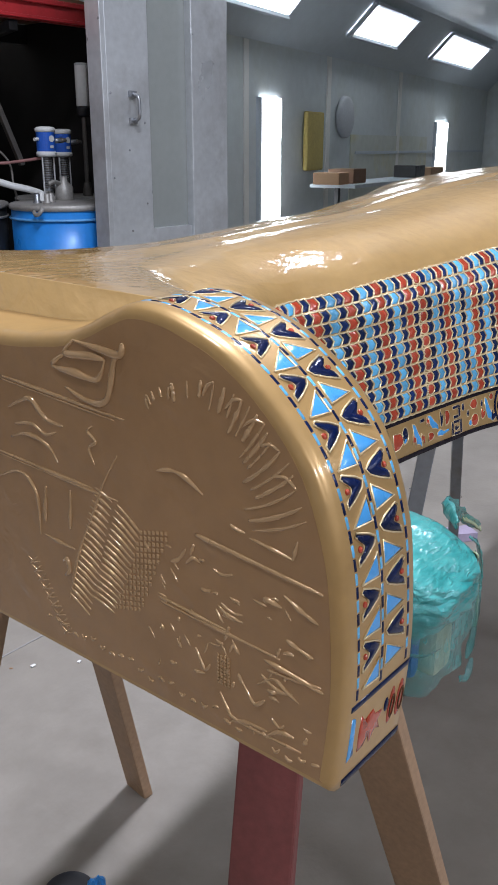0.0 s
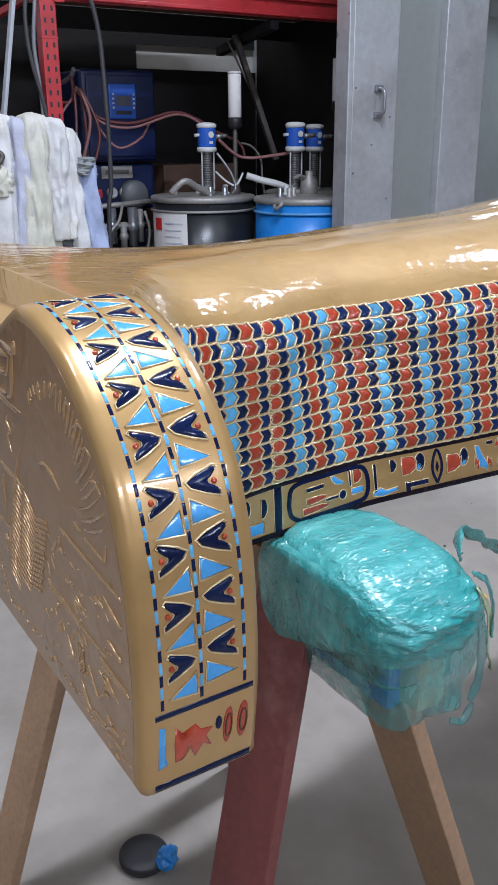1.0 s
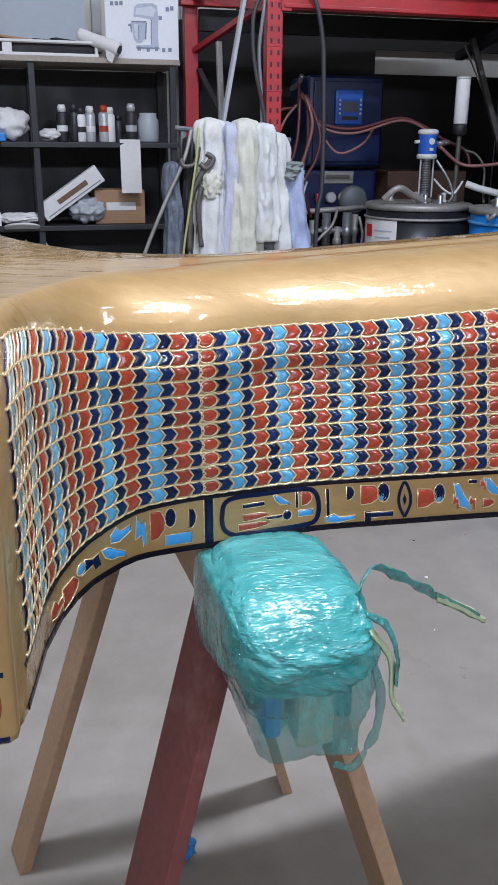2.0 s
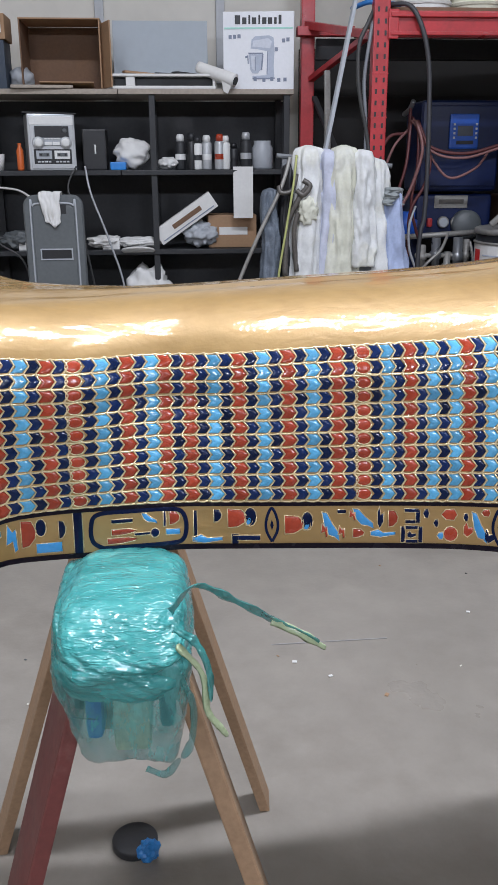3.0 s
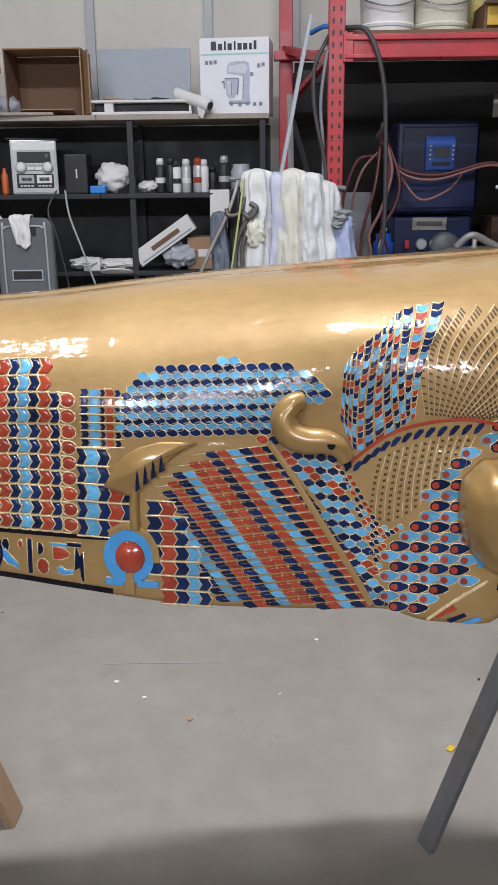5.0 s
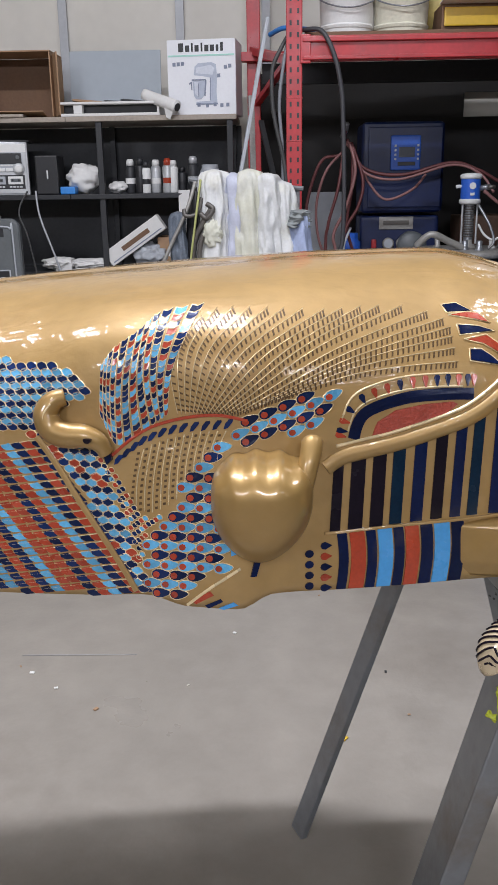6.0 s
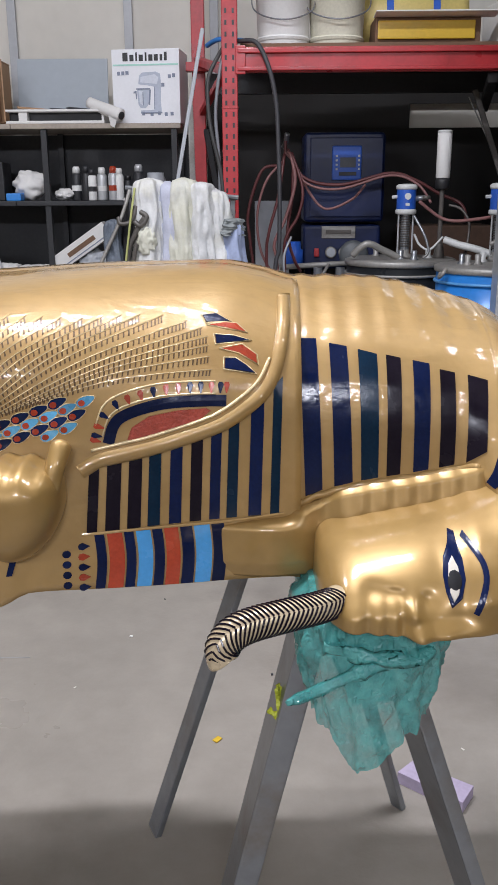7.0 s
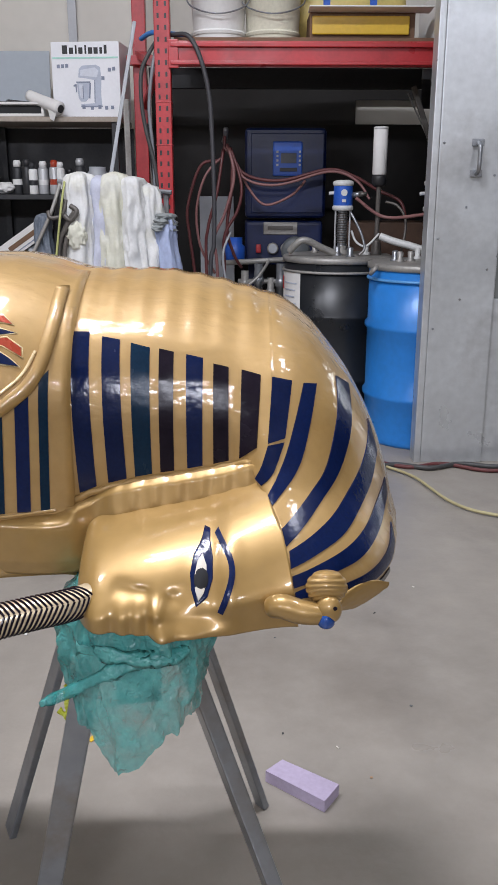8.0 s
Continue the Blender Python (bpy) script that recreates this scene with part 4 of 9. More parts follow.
bs = thing("loudspeaker", "small black loudspeaker on the middle shelf", "speaker", (-0.15, 4.85, MID))
part("cabinet", box(0.135, 0.18, 0.225, (-0.15, 4.88, MID), 0.008), BLACK, bs)
part("logo_bar", box(0.008, 0.003, 0.05, (-0.145, 4.788, MID + 0.09), 0), WHITE, bs)
single("spray_bottle", lathe([(0.018, 0), (0.02, 0.01), (0.02, 0.11), (0.010, 0.13), (0.010, 0.15)], (-0.575, 4.79, MID), 16), ORANGE, "orange plastic bottle beside the stereo", "bottle", smooth=True)
single("white_cup", lathe([(0.045, 0), (0.055, 0.09), (0.052, 0.09)], (-0.72, 4.80, MID), 20), PAPER, "white paper cup on the middle shelf", "cup", smooth=True)
for n, (x, w, h) in enumerate([(-0.83, 0.075, 0.09), (0.06, 0.10, 0.105), (0.27, 0.06, 0.04)]):
    single("rag", blob((x, 4.86, MID), (w, 0.07, h * 0.8), 0.26, 2.4, n + 11, 4), PAPER, "crumpled white rag on the middle shelf", "rag", smooth=True)
single("blue_tub", box(0.09, 0.09, 0.045, (-0.015, 4.775, MID), 0.008), mat("blue_tub", (0.03, 0.22, 0.62), 0.4), "shallow bright blue plastic tub", "tub")


def can(x, y, z, r, h, body, cap, label, kind="spray can"):
    c = thing("spray_can", label, kind, (x, y, z), group="cans on the shelf")
    part("body", lathe([(r * 0.94, 0), (r, 0.006), (r, h * 0.74), (r * 0.82, h * 0.79)], (x, y, z), 20), body, c, smooth=True)
    part("cap", lathe([(r * 0.75, 0), (r * 0.75, h * 0.13), (r * 0.55, h * 0.2)], (x, y, z + h * 0.79), 16), cap, c, smooth=True)
    part("band", lathe([(r * 1.01, 0), (r * 1.01, h * 0.16)], (x, y, z + h * 0.28), 20), cap, c)


for x, r, h, bo, ca, lb in [(0.345, 0.031, 0.20, DARK, WHITE, "dark spray can with a white cap"), (0.41, 0.030, 0.205, BLACK, DARK, "black spray can with a dark cap"), (0.445, 0.028, 0.185, WHITE, DARK, "white spray can with a dark band"),
                            (0.50, 0.031, 0.195, SILVER, WHITE, "silver spray can with a white cap"), (0.575, 0.030, 0.20, SILVER, RED, "silver spray can with a red band"), (0.61, 0.028, 0.19, WHITE, WHITE, "plain white spray can with a white cap"),
                            (0.66, 0.026, 0.15, DARK, BLACK, "short dark can in the shelf's shade"), (0.73, 0.033, 0.21, DARK, SILVER, "tall dark can with a silver lid")]:
    can(x, 4.84 + 0.02 * math.sin(40 * x), MID, r, h, bo, ca, lb)
single("clear_jar", lathe([(0.055, 0), (0.062, 0.01), (0.062, 0.12), (0.05, 0.14), (0.05, 0.16)], (0.83, 4.85, MID), 20), GREY_BOX, "grey translucent plastic jar on the middle shelf", "jar", smooth=True)
ps = thing("paper_towel_sheet", "white paper sheet hanging over the shelf's edge", "paper", (0.70, 4.70, 0.91))
part("sheet", box(0.115, 0.004, 0.29, (0.705, 4.712, 0.905), 0.001, (-2, 0, -1)), PAPER, ps)

# lower board (z 0.728)
LOW = 0.729
fx = thing("light_fixture", "white boxed light fixture propped up slantwise", "fixture", (0.37, 4.82, LOW))
FM = pose(0.20, 4.80, LOW + 0.062, 0, -34, 0)
part("housing", local(box(0.40, 0.10, 0.10, (0.2, 0, -0.05), 0.004), FM), PAPER, fx)
part("window", local(box(0.20, 0.003, 0.028, (0.21, -0.051, -0.012), 0), FM), CARD_DARK, fx)
part("stripe", local(box(0.36, 0.003, 0.006, (0.2, -0.051, -0.036), 0), FM), INK, fx)
kc = thing("carton", "brown carton with a white label", "box", (0.64, 4.9, LOW))
part("body", box(0.29, 0.26, 0.19, (0.645, 4.93, LOW), 0.004), CARD, kc)
part("label_sheet", box(0.17, 0.002, 0.045, (0.65, 4.7985, LOW + 0.075), 0), PAPER, kc)
for n, (x, w, h, m) in enumerate([(0.46, 0.10, 0.07, GREY_BOX), (-0.12, 0.10, 0.035, PAPER), (-0.62, 0.10, 0.05, GREY_PLASTIC), (-0.80, 0.09, 0.05, DARK), (0.08, 0.14, 0.03, PAPER)]):
    single("rag", blob((x, 4.82, LOW), (w, 0.09, h), 0.4, 3, n + 21, 4), m, "crumpled rag on the lower shelf", "rag", smooth=True)
single("small_box", box(0.10, 0.10, 0.07, (-0.03 - 0.05, 4.80, LOW + 0.0), 0.004), PAPER, "small white box on the lower shelf", "box")
single("small_box", box(0.12, 0.10, 0.06, (-0.56, 4.80, LOW), 0.004), PAPER, "small white box in the lower shelf's clutter", "box")
single("plate", lathe([(0.09, 0), (0.10, 0.006), (0.098, 0.012)], (0.08, 4.70, LOW - 0.01), 24, (-16, 0, 0)), PAPER, "white paper plate tipping over the shelf's edge", "plate", smooth=True)
single("rag", blob((0.13, 4.80, 0.25), (0.14, 0.11, 0.17), 0.3, 3, 31, 4), PAPER, "large white rag heap on the bottom shelf", "rag", smooth=True)
single("blue_bag", blob((-0.83, 4.78, 0.25), (0.15, 0.14, 0.17), 0.2, 2, 41, 4), mat("blue_bag", (0.10, 0.28, 0.52), 0.35), "blue plastic bag on the bottom shelf", "bag", smooth=True)

# cart back, cables
gc = thing("utility_cart", "grey moulded plastic utility cart with a rag over its rim", "cart", (-0.33, 4.30, 0))


def rounded_panel(cx, w, z0, z1, radius, y0, y1, edge=0.008):
    """An upright moulded panel with round upper corners and softened edges."""
    rim = [(cx - w / 2, z0), (cx + w / 2, z0)]
    for sx, a0 in ((1, 0), (-1, 90)):
        for k in range(9):
            a = math.radians(a0 + 90 * k / 8)
            rim.append((cx + sx * (w / 2 - radius) + radius * math.cos(a), z1 - radius + radius * math.sin(a)))
    b = bmesh.new()
    rings = []
    for inset, y in ((edge, y0), (0, y0 + edge), (0, y1 - edge), (edge, y1)):
        k = 1 - 2 * inset / w
        rings.append([b.verts.new((cx + (x - cx) * k, y, z - (inset if z > z0 + 0.01 else 0))) for x, z in rim])
    for lo, hi in zip(rings, rings[1:]):
        for k in range(len(rim)):
            b.faces.new((lo[k], lo[(k + 1) % len(rim)], hi[(k + 1) % len(rim)], hi[k]))
    b.faces.new(rings[0])
    b.faces.new(rings[-1])
    bmesh.ops.recalc_face_normals(b, faces=b.faces)
    return b


part("back_panel", rounded_panel(-0.33, 0.31, 0.0, 1.06, 0.060, 4.205, 4.255), GREY_PLASTIC, gc)
part("inset_panel", rounded_panel(-0.33, 0.215, 0.06, 1.005, 0.030, 4.2015, 4.206, 0.002), GREY_PLASTIC, gc)
part("rib", tube([(-0.449, 4.203, 0.06), (-0.447, 4.203, 0.96), (-0.435, 4.203, 1.005), (-0.40, 4.203, 1.018), (-0.26, 4.203, 1.018), (-0.225, 4.203, 1.005), (-0.213, 4.203, 0.96), (-0.211, 4.203, 0.06)], 0.005, 8, 6), GREY_BOX, gc, "paler moulded rib", smooth=True)
part("grip_slot", box(0.125, 0.004, 0.045, (-0.325, 4.2005, 0.965), 0.001), BLACK, gc)
hs = part("hand_slot", box(0.155, 0.004, 0.045, (-0.325, 4.2005, 0.735), 0.001), BLACK, gc)
for w, h, x, z in ((0.171, 0.007, -0.325, 0.780), (0.171, 0.007, -0.325, 0.728), (0.007, 0.045, -0.406, 0.735), (0.007, 0.045, -0.244, 0.735)):
    part("slot_lip", box(w, 0.008, h, (x, 4.200, z), 0.002), GREY_BOX, hs)
part("shelf", box(0.30, 0.40, 0.03, (-0.33, 4.46, 0.45), 0.006), GREY_PLASTIC, gc)
part("shelf", box(0.30, 0.40, 0.03, (-0.33, 4.46, 0.10), 0.006), GREY_PLASTIC, gc)
for wx in (-0.45, -0.21):
    for wy in (4.28, 4.62):
        part("wheel", lathe([(0.05, -0.012), (0.055, 0), (0.05, 0.012)], (wx, wy, 0.055), 16, (0, 90, 0)), BLACK, gc, smooth=True)
        part("fork", box(0.03, 0.03, 0.05, (wx, wy, 0.06), 0.002), STEEL, gc)


def draped_cloth():
    """A rag hung over the rim, bunched narrower towards its lower end."""
    b = bmesh.new()
    rows, n, t = [], 22, 0.005
    for j in range(31):
        v = j / 30
        if v < 0.3:
            y, z = 4.268, 0.99 + 0.075 * v / 0.3
        elif v < 0.45:
            a = math.pi * (v - 0.3) / 0.15
            y, z = 4.230 + 0.038 * math.cos(a), 1.066 + 0.012 * math.sin(a)
        else:
            y, z = 4.190, 1.066 - 0.165 * (v - 0.45) / 0.55
        f = max(0.0, (v - 0.45) / 0.55)
        half = 0.056 - 0.018 * f ** 1.5
        row = []
        for k in range(n):
            u = 2 * k / (n - 1) - 1
            fold = 0.012 * noise.noise(Vector((u * 2.6, v * 2.2, 7))) + 0.007 * noise.noise(Vector((u * 6, v * 5, 3)))
            x = -0.345 + half * u + 0.012 * f + 0.010 * noise.noise(Vector((u, v * 4, 1)))
            row.append(Vector((x, y - abs(fold) * 1.6, z + fold * 0.5 + (0.022 * (u * u) - 0.010 * math.sin(3 * u)) * f)))
        rows.append(row)
    front = [[b.verts.new(p) for p in row] for row in rows]
    for lo, hi in zip(front, front[1:]):
        for k in range(n - 1):
            b.faces.new((lo[k], lo[k + 1], hi[k + 1], hi[k]))
    bmesh.ops.recalc_face_normals(b, faces=b.faces)
    bmesh.ops.solidify(b, geom=b.faces[:], thickness=t)
    return b


single("draped_rag", draped_cloth(), PAPER, "white rag draped over the cart's rim", "rag", smooth=True)
for n, pts in enumerate([[(-0.85, 4.7, 1.16), (-0.72, 4.60, 1.10), (-0.55, 4.45, 1.08), (-0.45, 4.24, 1.05)],
                         [(-0.20, 4.70, 1.20), (-0.17, 4.64, 1.05), (-0.08, 4.60, 0.8), (0.0, 4.60, 0.5), (0.02, 4.60, 0.02)],
                         [(-0.25, 4.70, 1.20), (-0.30, 4.66, 1.08), (-0.24, 4.62, 0.9), (-0.14, 4.60, 0.3), (-0.12, 4.60, 0.02)],
                         [(-0.9, 4.68, 0.9), (-0.7, 4.62, 0.78), (-0.55, 4.6, 0.62), (-0.52, 4.6, 0.02)]]):
    single("power_cord", tube(pts, 0.006, 6), (PAPER, WALL_POST, CABLE, CABLE)[n], "thin cord hanging before the shelves", "cord", smooth=True)

# ================= the red pallet rack =================
rack = thing("pallet_rack", "red steel pallet rack with punched posts and a wooden deck", "rack", (2.2, 4.5, 0))
for (px, py) in ((1.318, 3.98), (1.10, 4.92), (4.0, 4.92)):
    po = part("post", box(0.078, 0.07, 3.0, (px, py, 0), 0.005), RACK_RED, rack)
    if py < 4.5:
        for k in range(26):
            for s in (-1, 1):
                part("slot", box(0.010, 0.003, 0.022, (px + s * 0.018, py - 0.0355, 0.75 + 0.052 * k), 0), BLACK, po)
        for z in (1.42, 1.62):
            part("seam", box(0.082, 0.074, 0.006, (px, py, z), 0.001), RACK_RED, po)
for z in (1.785,):
    be = part("beam", box(2.7, 0.04, 0.115, (2.708, 3.965, z), 0.004), RACK_RED, rack)
    for dz, hh in ((0.085, 0.022), (0.005, 0.018)):
        part("lip", box(2.7, 0.02, hh, (2.708, 3.934, z + dz), 0.004), RACK_RED, be)
    part("clip", box(0.05, 0.012, 0.13, (1.372, 3.937, z - 0.01), 0.004), RACK_RED, rack)
    # rear beam near-black instead of red: the bay's shade put into its colour
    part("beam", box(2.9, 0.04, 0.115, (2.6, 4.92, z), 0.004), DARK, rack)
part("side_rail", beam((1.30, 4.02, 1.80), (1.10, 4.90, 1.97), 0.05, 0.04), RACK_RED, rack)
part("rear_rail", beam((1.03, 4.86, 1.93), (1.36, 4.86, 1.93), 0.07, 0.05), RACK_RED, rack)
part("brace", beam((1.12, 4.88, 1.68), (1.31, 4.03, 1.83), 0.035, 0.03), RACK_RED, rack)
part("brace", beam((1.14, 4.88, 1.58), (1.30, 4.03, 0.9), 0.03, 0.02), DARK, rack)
for k in range(6):
    part("deck_board", box(2.66, 0.14, 0.022, (2.70, 4.07 + 0.155 * k, 1.902), 0.003), CARD_DARK, rack)
# near-black sheets added behind and beside the bay to paint its deep shade
tagged(part("backing_board", box(2.26, 0.02, 1.62, (2.245, 5.38, 0.0), 0.003), mat("shade_black", (0.014, 0.012, 0.011), 0.7, 0, 0.2, 2)), "near-black sheet standing in for the shade behind the rack", kind="structure")
part("backing_top", slab([(1.115, 5.385, 1.77), (3.375, 5.385, 1.77), (3.375, 5.385, 1.9), (1.115, 5.385, 1.9)], 0.02), mat("shade_black_upper", (0.014, 0.012, 0.011), 0.7, 0, 0.2, 2), None)["kind"] = "structure"
part("backing_side", slab([(3.385, 5.37, 0), (3.385, 3.42, 0), (3.385, 3.42, 1.9), (3.385, 5.37, 1.9)], 0.02), mat("shade_black_side", (0.014, 0.012, 0.011), 0.7, 0, 0.2, 2), None)["kind"] = "structure"
part("backing_left", slab([(1.115, 5.38, 1.62), (2.44, 5.38, 1.62), (2.44, 5.38, 1.77), (1.115, 5.38, 1.77)], 0.02), mat("shade_black_mid", (0.014, 0.012, 0.011), 0.7, 0, 0.2, 2), None)["kind"] = "structure"

DK = 1.925


def pail(x, y, r, h, m, label):
    p = thing("pail", label, "bucket", (x, y, DK), group="pails on the rack")
    part("body", lathe([(r * 0.86, 0), (r * 0.88, 0.01), (r * 0.97, h * 0.78), (r * 1.06, h * 0.79), (r * 1.06, h * 0.83), (r * 0.98, h * 0.84), (r, h)], (x, y, DK), 32), m, p, smooth=True)
    part("rim", lathe([(r * 1.03, 0), (r * 1.06, 0.01), (r * 1.06, 0.025), (r * 1.0, 0.03)], (x, y, DK + h), 32), m, p, smooth=True)
    part("bottom_ring", lathe([(r * 0.92, 0), (r * 0.95, 0.012), (r * 0.9, 0.02)], (x, y, DK + 0.03), 32), m, p)
    part("bail", tube([(x - r * 1.08, y, DK + h * 0.8), (x - r, y - r * 0.6, DK + h * 0.45), (x, y - r * 1.12, DK + h * 0.30), (x + r, y - r * 0.6, DK + h * 0.45), (x + r * 1.08, y, DK + h * 0.8)], 0.004, 6), STEEL, p, smooth=True)


pail(1.585, 4.20, 0.145, 0.37, WHITE, "white ribbed plastic pail on the rack")
pail(1.86, 4.22, 0.15, 0.38, mat("cream_plastic", (0.66, 0.64, 0.52), 0.45), "cream plastic pail on the rack")
yb = thing("carton", "open white carton holding a yellow bag", "box", (2.30, 4.2, DK))
for dx, w, dy, d in ((0, 0.52, -0.13, 0.008), (0, 0.52, 0.13, 0.008), (-0.256, 0.008, 0, 0.252), (0.256, 0.008, 0, 0.252)):
    part("side_panel", box(w, d, 0.125, (2.30 + dx, 4.2 + dy, DK), 0.002), CARD_DARK, yb)
part("flap", box(0.60, 0.12, 0.006, (2.33, 4.02, DK + 0.125), 0.001, (-4, 0, 0)), PAPER, yb)
part("bag", box(0.48, 0.015, 0.085, (2.29, 4.055, DK + 0.02), 0.006), YELLOW, yb, "crumpled yellow bag")
tk = thing("yellow_tank", "yellow drum lying on its side with blue straps", "drum", (2.25, 4.45, DK))
part("shell", lathe([(0.05, -0.30), (0.15, -0.29), (0.17, -0.25), (0.17, 0.25), (0.15, 0.29), (0.05, 0.30)], (2.26, 4.45, DK + 0.17 + 0.0), 28, (0, 90, 0)), mat("cream_yellow_tank", (0.60, 0.47, 0.16), 0.45), tk, smooth=True)
for dx in (-0.12, 0.12):
    part("strap", lathe([(0.173, -0.018), (0.173, 0.018)], (2.26 + dx, 4.45, DK + 0.17), 28, (0, 90, 0)), PLASTIC_BLUE, tk)
single("carton", box(0.22, 0.25, 0.20, (2.75, 4.2, DK), 0.005, (0, 0, 8)), PAPER, "white carton on the rack beside the yellow bag", "box")
single("carton", box(0.25, 0.25, 0.28, (3.02, 4.2, DK), 0.005), CARD, "brown carton on the rack", "box")

# ================= drums, pumps and the machine in the rack bay =================
GALV = mat("dusty_lid_steel", (0.32, 0.31, 0.29), 0.5, 0.35, 0.2, 9, 0.1, 40, second=(0.20, 0.18, 0.16), second_amount=0.6, second_scale=6)
PALE_CAP = mat("pale_pump_cap", (0.62, 0.63, 0.62), 0.45, 0.0, 0.1, 12)
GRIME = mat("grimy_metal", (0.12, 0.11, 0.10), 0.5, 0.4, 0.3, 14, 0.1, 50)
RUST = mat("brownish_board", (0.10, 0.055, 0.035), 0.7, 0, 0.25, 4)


def drum(x, y, r, h, body, label, hoop=None):
    d = thing("steel_drum", label, "drum", (x, y, 0), group="drums by the rack")
    prof = [(r * 0.97, 0), (r * 0.995, 0.012), (r * 0.985, 0.03)]
    for c in (0.27 * h, 0.655 * h):
        prof += [(r * 0.985, c - 0.025), (r * 1.03, c - 0.008), (r * 1.03, c + 0.008), (r * 0.985, c + 0.025)]
    prof += [(r * 0.985, h - 0.03)]
    shell = part("shell", lathe(prof, (x, y, 0), 48), body, d, smooth=True)
    for hz in (0.915 * h, 0.655 * h, 0.27 * h):
        ring = [(x + r * 1.004 * math.cos(2 * math.pi * k / 48), y + r * 1.004 * math.sin(2 * math.pi * k / 48), hz) for k in range(49)]
        part("hoop", tube(ring, 0.0075, 6, 1, curve=False), hoop or body, d, smooth=True)
    part("rim", lathe([(r * 0.985, 0), (r * 1.02, 0.006), (r * 1.02, 0.028), (r * 0.97, 0.034)], (x, y, h - 0.032), 48), GALV, d, "pale steel clamp ring", smooth=True)
    part("lid", lathe([(r * 0.96, 0), (r * 0.96, 0.006), (r * 0.5, 0.008), (0.02, 0.008)], (x, y, h - 0.012), 48), GALV, d)
    return d, shell


bd, _ = drum(2.22, 4.13, 0.29, 0.875, DRUM_BLACK, "black steel drum with a white label and pale lid", GALV)
# the blue drum's hoops take a paler blue than its shell
ud, _ = drum(2.615, 3.665, 0.29, 0.875, DRUM_BLUE, "bright blue steel drum with a dented pale rim", mat("pale_blue_hoop", (0.10, 0.32, 0.66), 0.4, 0, 0.2, 20))
drum(3.06, 4.22, 0.29, 0.87, DRUM_BLACK, "black steel drum behind the blue drum")


def wrapped(cx, cy, r, a0, a1, z0, z1, material, name, parent, label=""):
    b = bmesh.new()
    cols = []
    for k in range(9):
        a = math.radians(a0 + (a1 - a0) * k / 8)
        cols.append([b.verts.new((cx + rr * math.cos(a), cy + rr * math.sin(a), z)) for rr in (r, r + 0.002) for z in (z0, z1)])
    for p, q in zip(cols, cols[1:]):
        b.faces.new((p[2], q[2], q[3], p[3]))
        b.faces.new((p[1], p[3], q[3], q[1]))
        b.faces.new((p[0], q[0], q[2], p[2]))
    b.normal_update()
    return part(name, b, material, parent, label)


ls = wrapped(2.22, 4.13, 0.2885, 166, 223, 0.47, 0.80, PAPER, "label_sheet", bd, "white paper label")
wrapped(2.22, 4.13, 0.2910, 176, 189, 0.70, 0.765, mat("red_print", (0.6, 0.02, 0.02), 0.6), "red_mark", ls)
for k in range(5):
    wrapped(2.22, 4.13, 0.2910, 194, 194 + 24 - 2 * (k % 3), 0.735 - 0.035 * k, 0.741 - 0.035 * k, INK2, "print_line", ls)
part("ring_lever", tube([(2.34, 3.52, 0.865), (2.325, 3.50, 0.85), (2.315, 3.53, 0.83), (2.325, 3.56, 0.845)], 0.010, 8), GALV, ud, smooth=True)


def pump(x, y, base, label):
    p = thing("drum_pump", label, "pump", (x, y, base), group="pumps on the drums")
    part("foot", lathe([(0.045, 0), (0.045, 0.02), (0.024, 0.03), (0.024, 0.05)], (x, y, base), 20), GALV, p, smooth=True)
    rod = part("lower_tube", lathe([(0.024, 0), (0.024, 0.18)], (x, y, base + 0.05), 16), STEEL, p)
    for k in range(13):
        part("rib", lathe([(0.027, 0), (0.030, 0.003), (0.027, 0.006)], (x, y, base + 0.065 + 0.0125 * k), 14), GRIME, rod, smooth=True)
    for s in (-1, 1):
        part("tie_rod", tube([(x + s * 0.038, y - 0.01, base + 0.03), (x + s * 0.038, y - 0.01, base + 0.235)], 0.005, 6), SILVER, p)
    z = base + 0.23
    part("lower_cap", lathe([(0.046, 0), (0.055, 0.006), (0.055, 0.022), (0.05, 0.027)], (x, y, z), 24), PALE_CAP, p, smooth=True)
    cyl = part("cylinder", lathe([(0.050, 0), (0.050, 0.098)], (x, y, z + 0.027), 28), PLASTIC_BLUE, p, "blue enamelled air motor")
    part("mark", lathe([(0.017, 0), (0.017, 0.002), (0.010, 0.002)], (x + 0.0, y - 0.0505, z + 0.092), 16, (90, 0, 0)), PALE_CAP, cyl)
    part("mark", box(0.022, 0.003, 0.014, (x, y - 0.0505, z + 0.044), 0.001), PALE_CAP, cyl)
    part("upper_cap", lathe([(0.05, 0), (0.055, 0.006), (0.055, 0.02), (0.044, 0.027), (0.02, 0.03)], (x, y, z + 0.125), 24), PALE_CAP, p, smooth=True)
    va = part("air_inlet", tube([(x + 0.045, y - 0.01, z + 0.08), (x + 0.10, y - 0.02, z + 0.085)], 0.014, 10), STEEL, p, smooth=True)
    part("knob", lathe([(0.02, 0), (0.024, 0.008), (0.02, 0.02)], (x + 0.10, y - 0.02, z + 0.075), 12), GRIME, va, smooth=True)
    part("nipple", tube([(x - 0.045, y, z + 0.09), (x - 0.075, y, z + 0.088)], 0.009, 8), PALE_CAP, p)
    return p


pump(2.235, 4.10, 0.874, "blue and white piston pump on the black drum")
pump(2.665, 3.86, 0.874, "blue and white piston pump on the blue drum")
pump(2.99, 4.12, 0.869, "blue and white piston pump behind the blue drum")


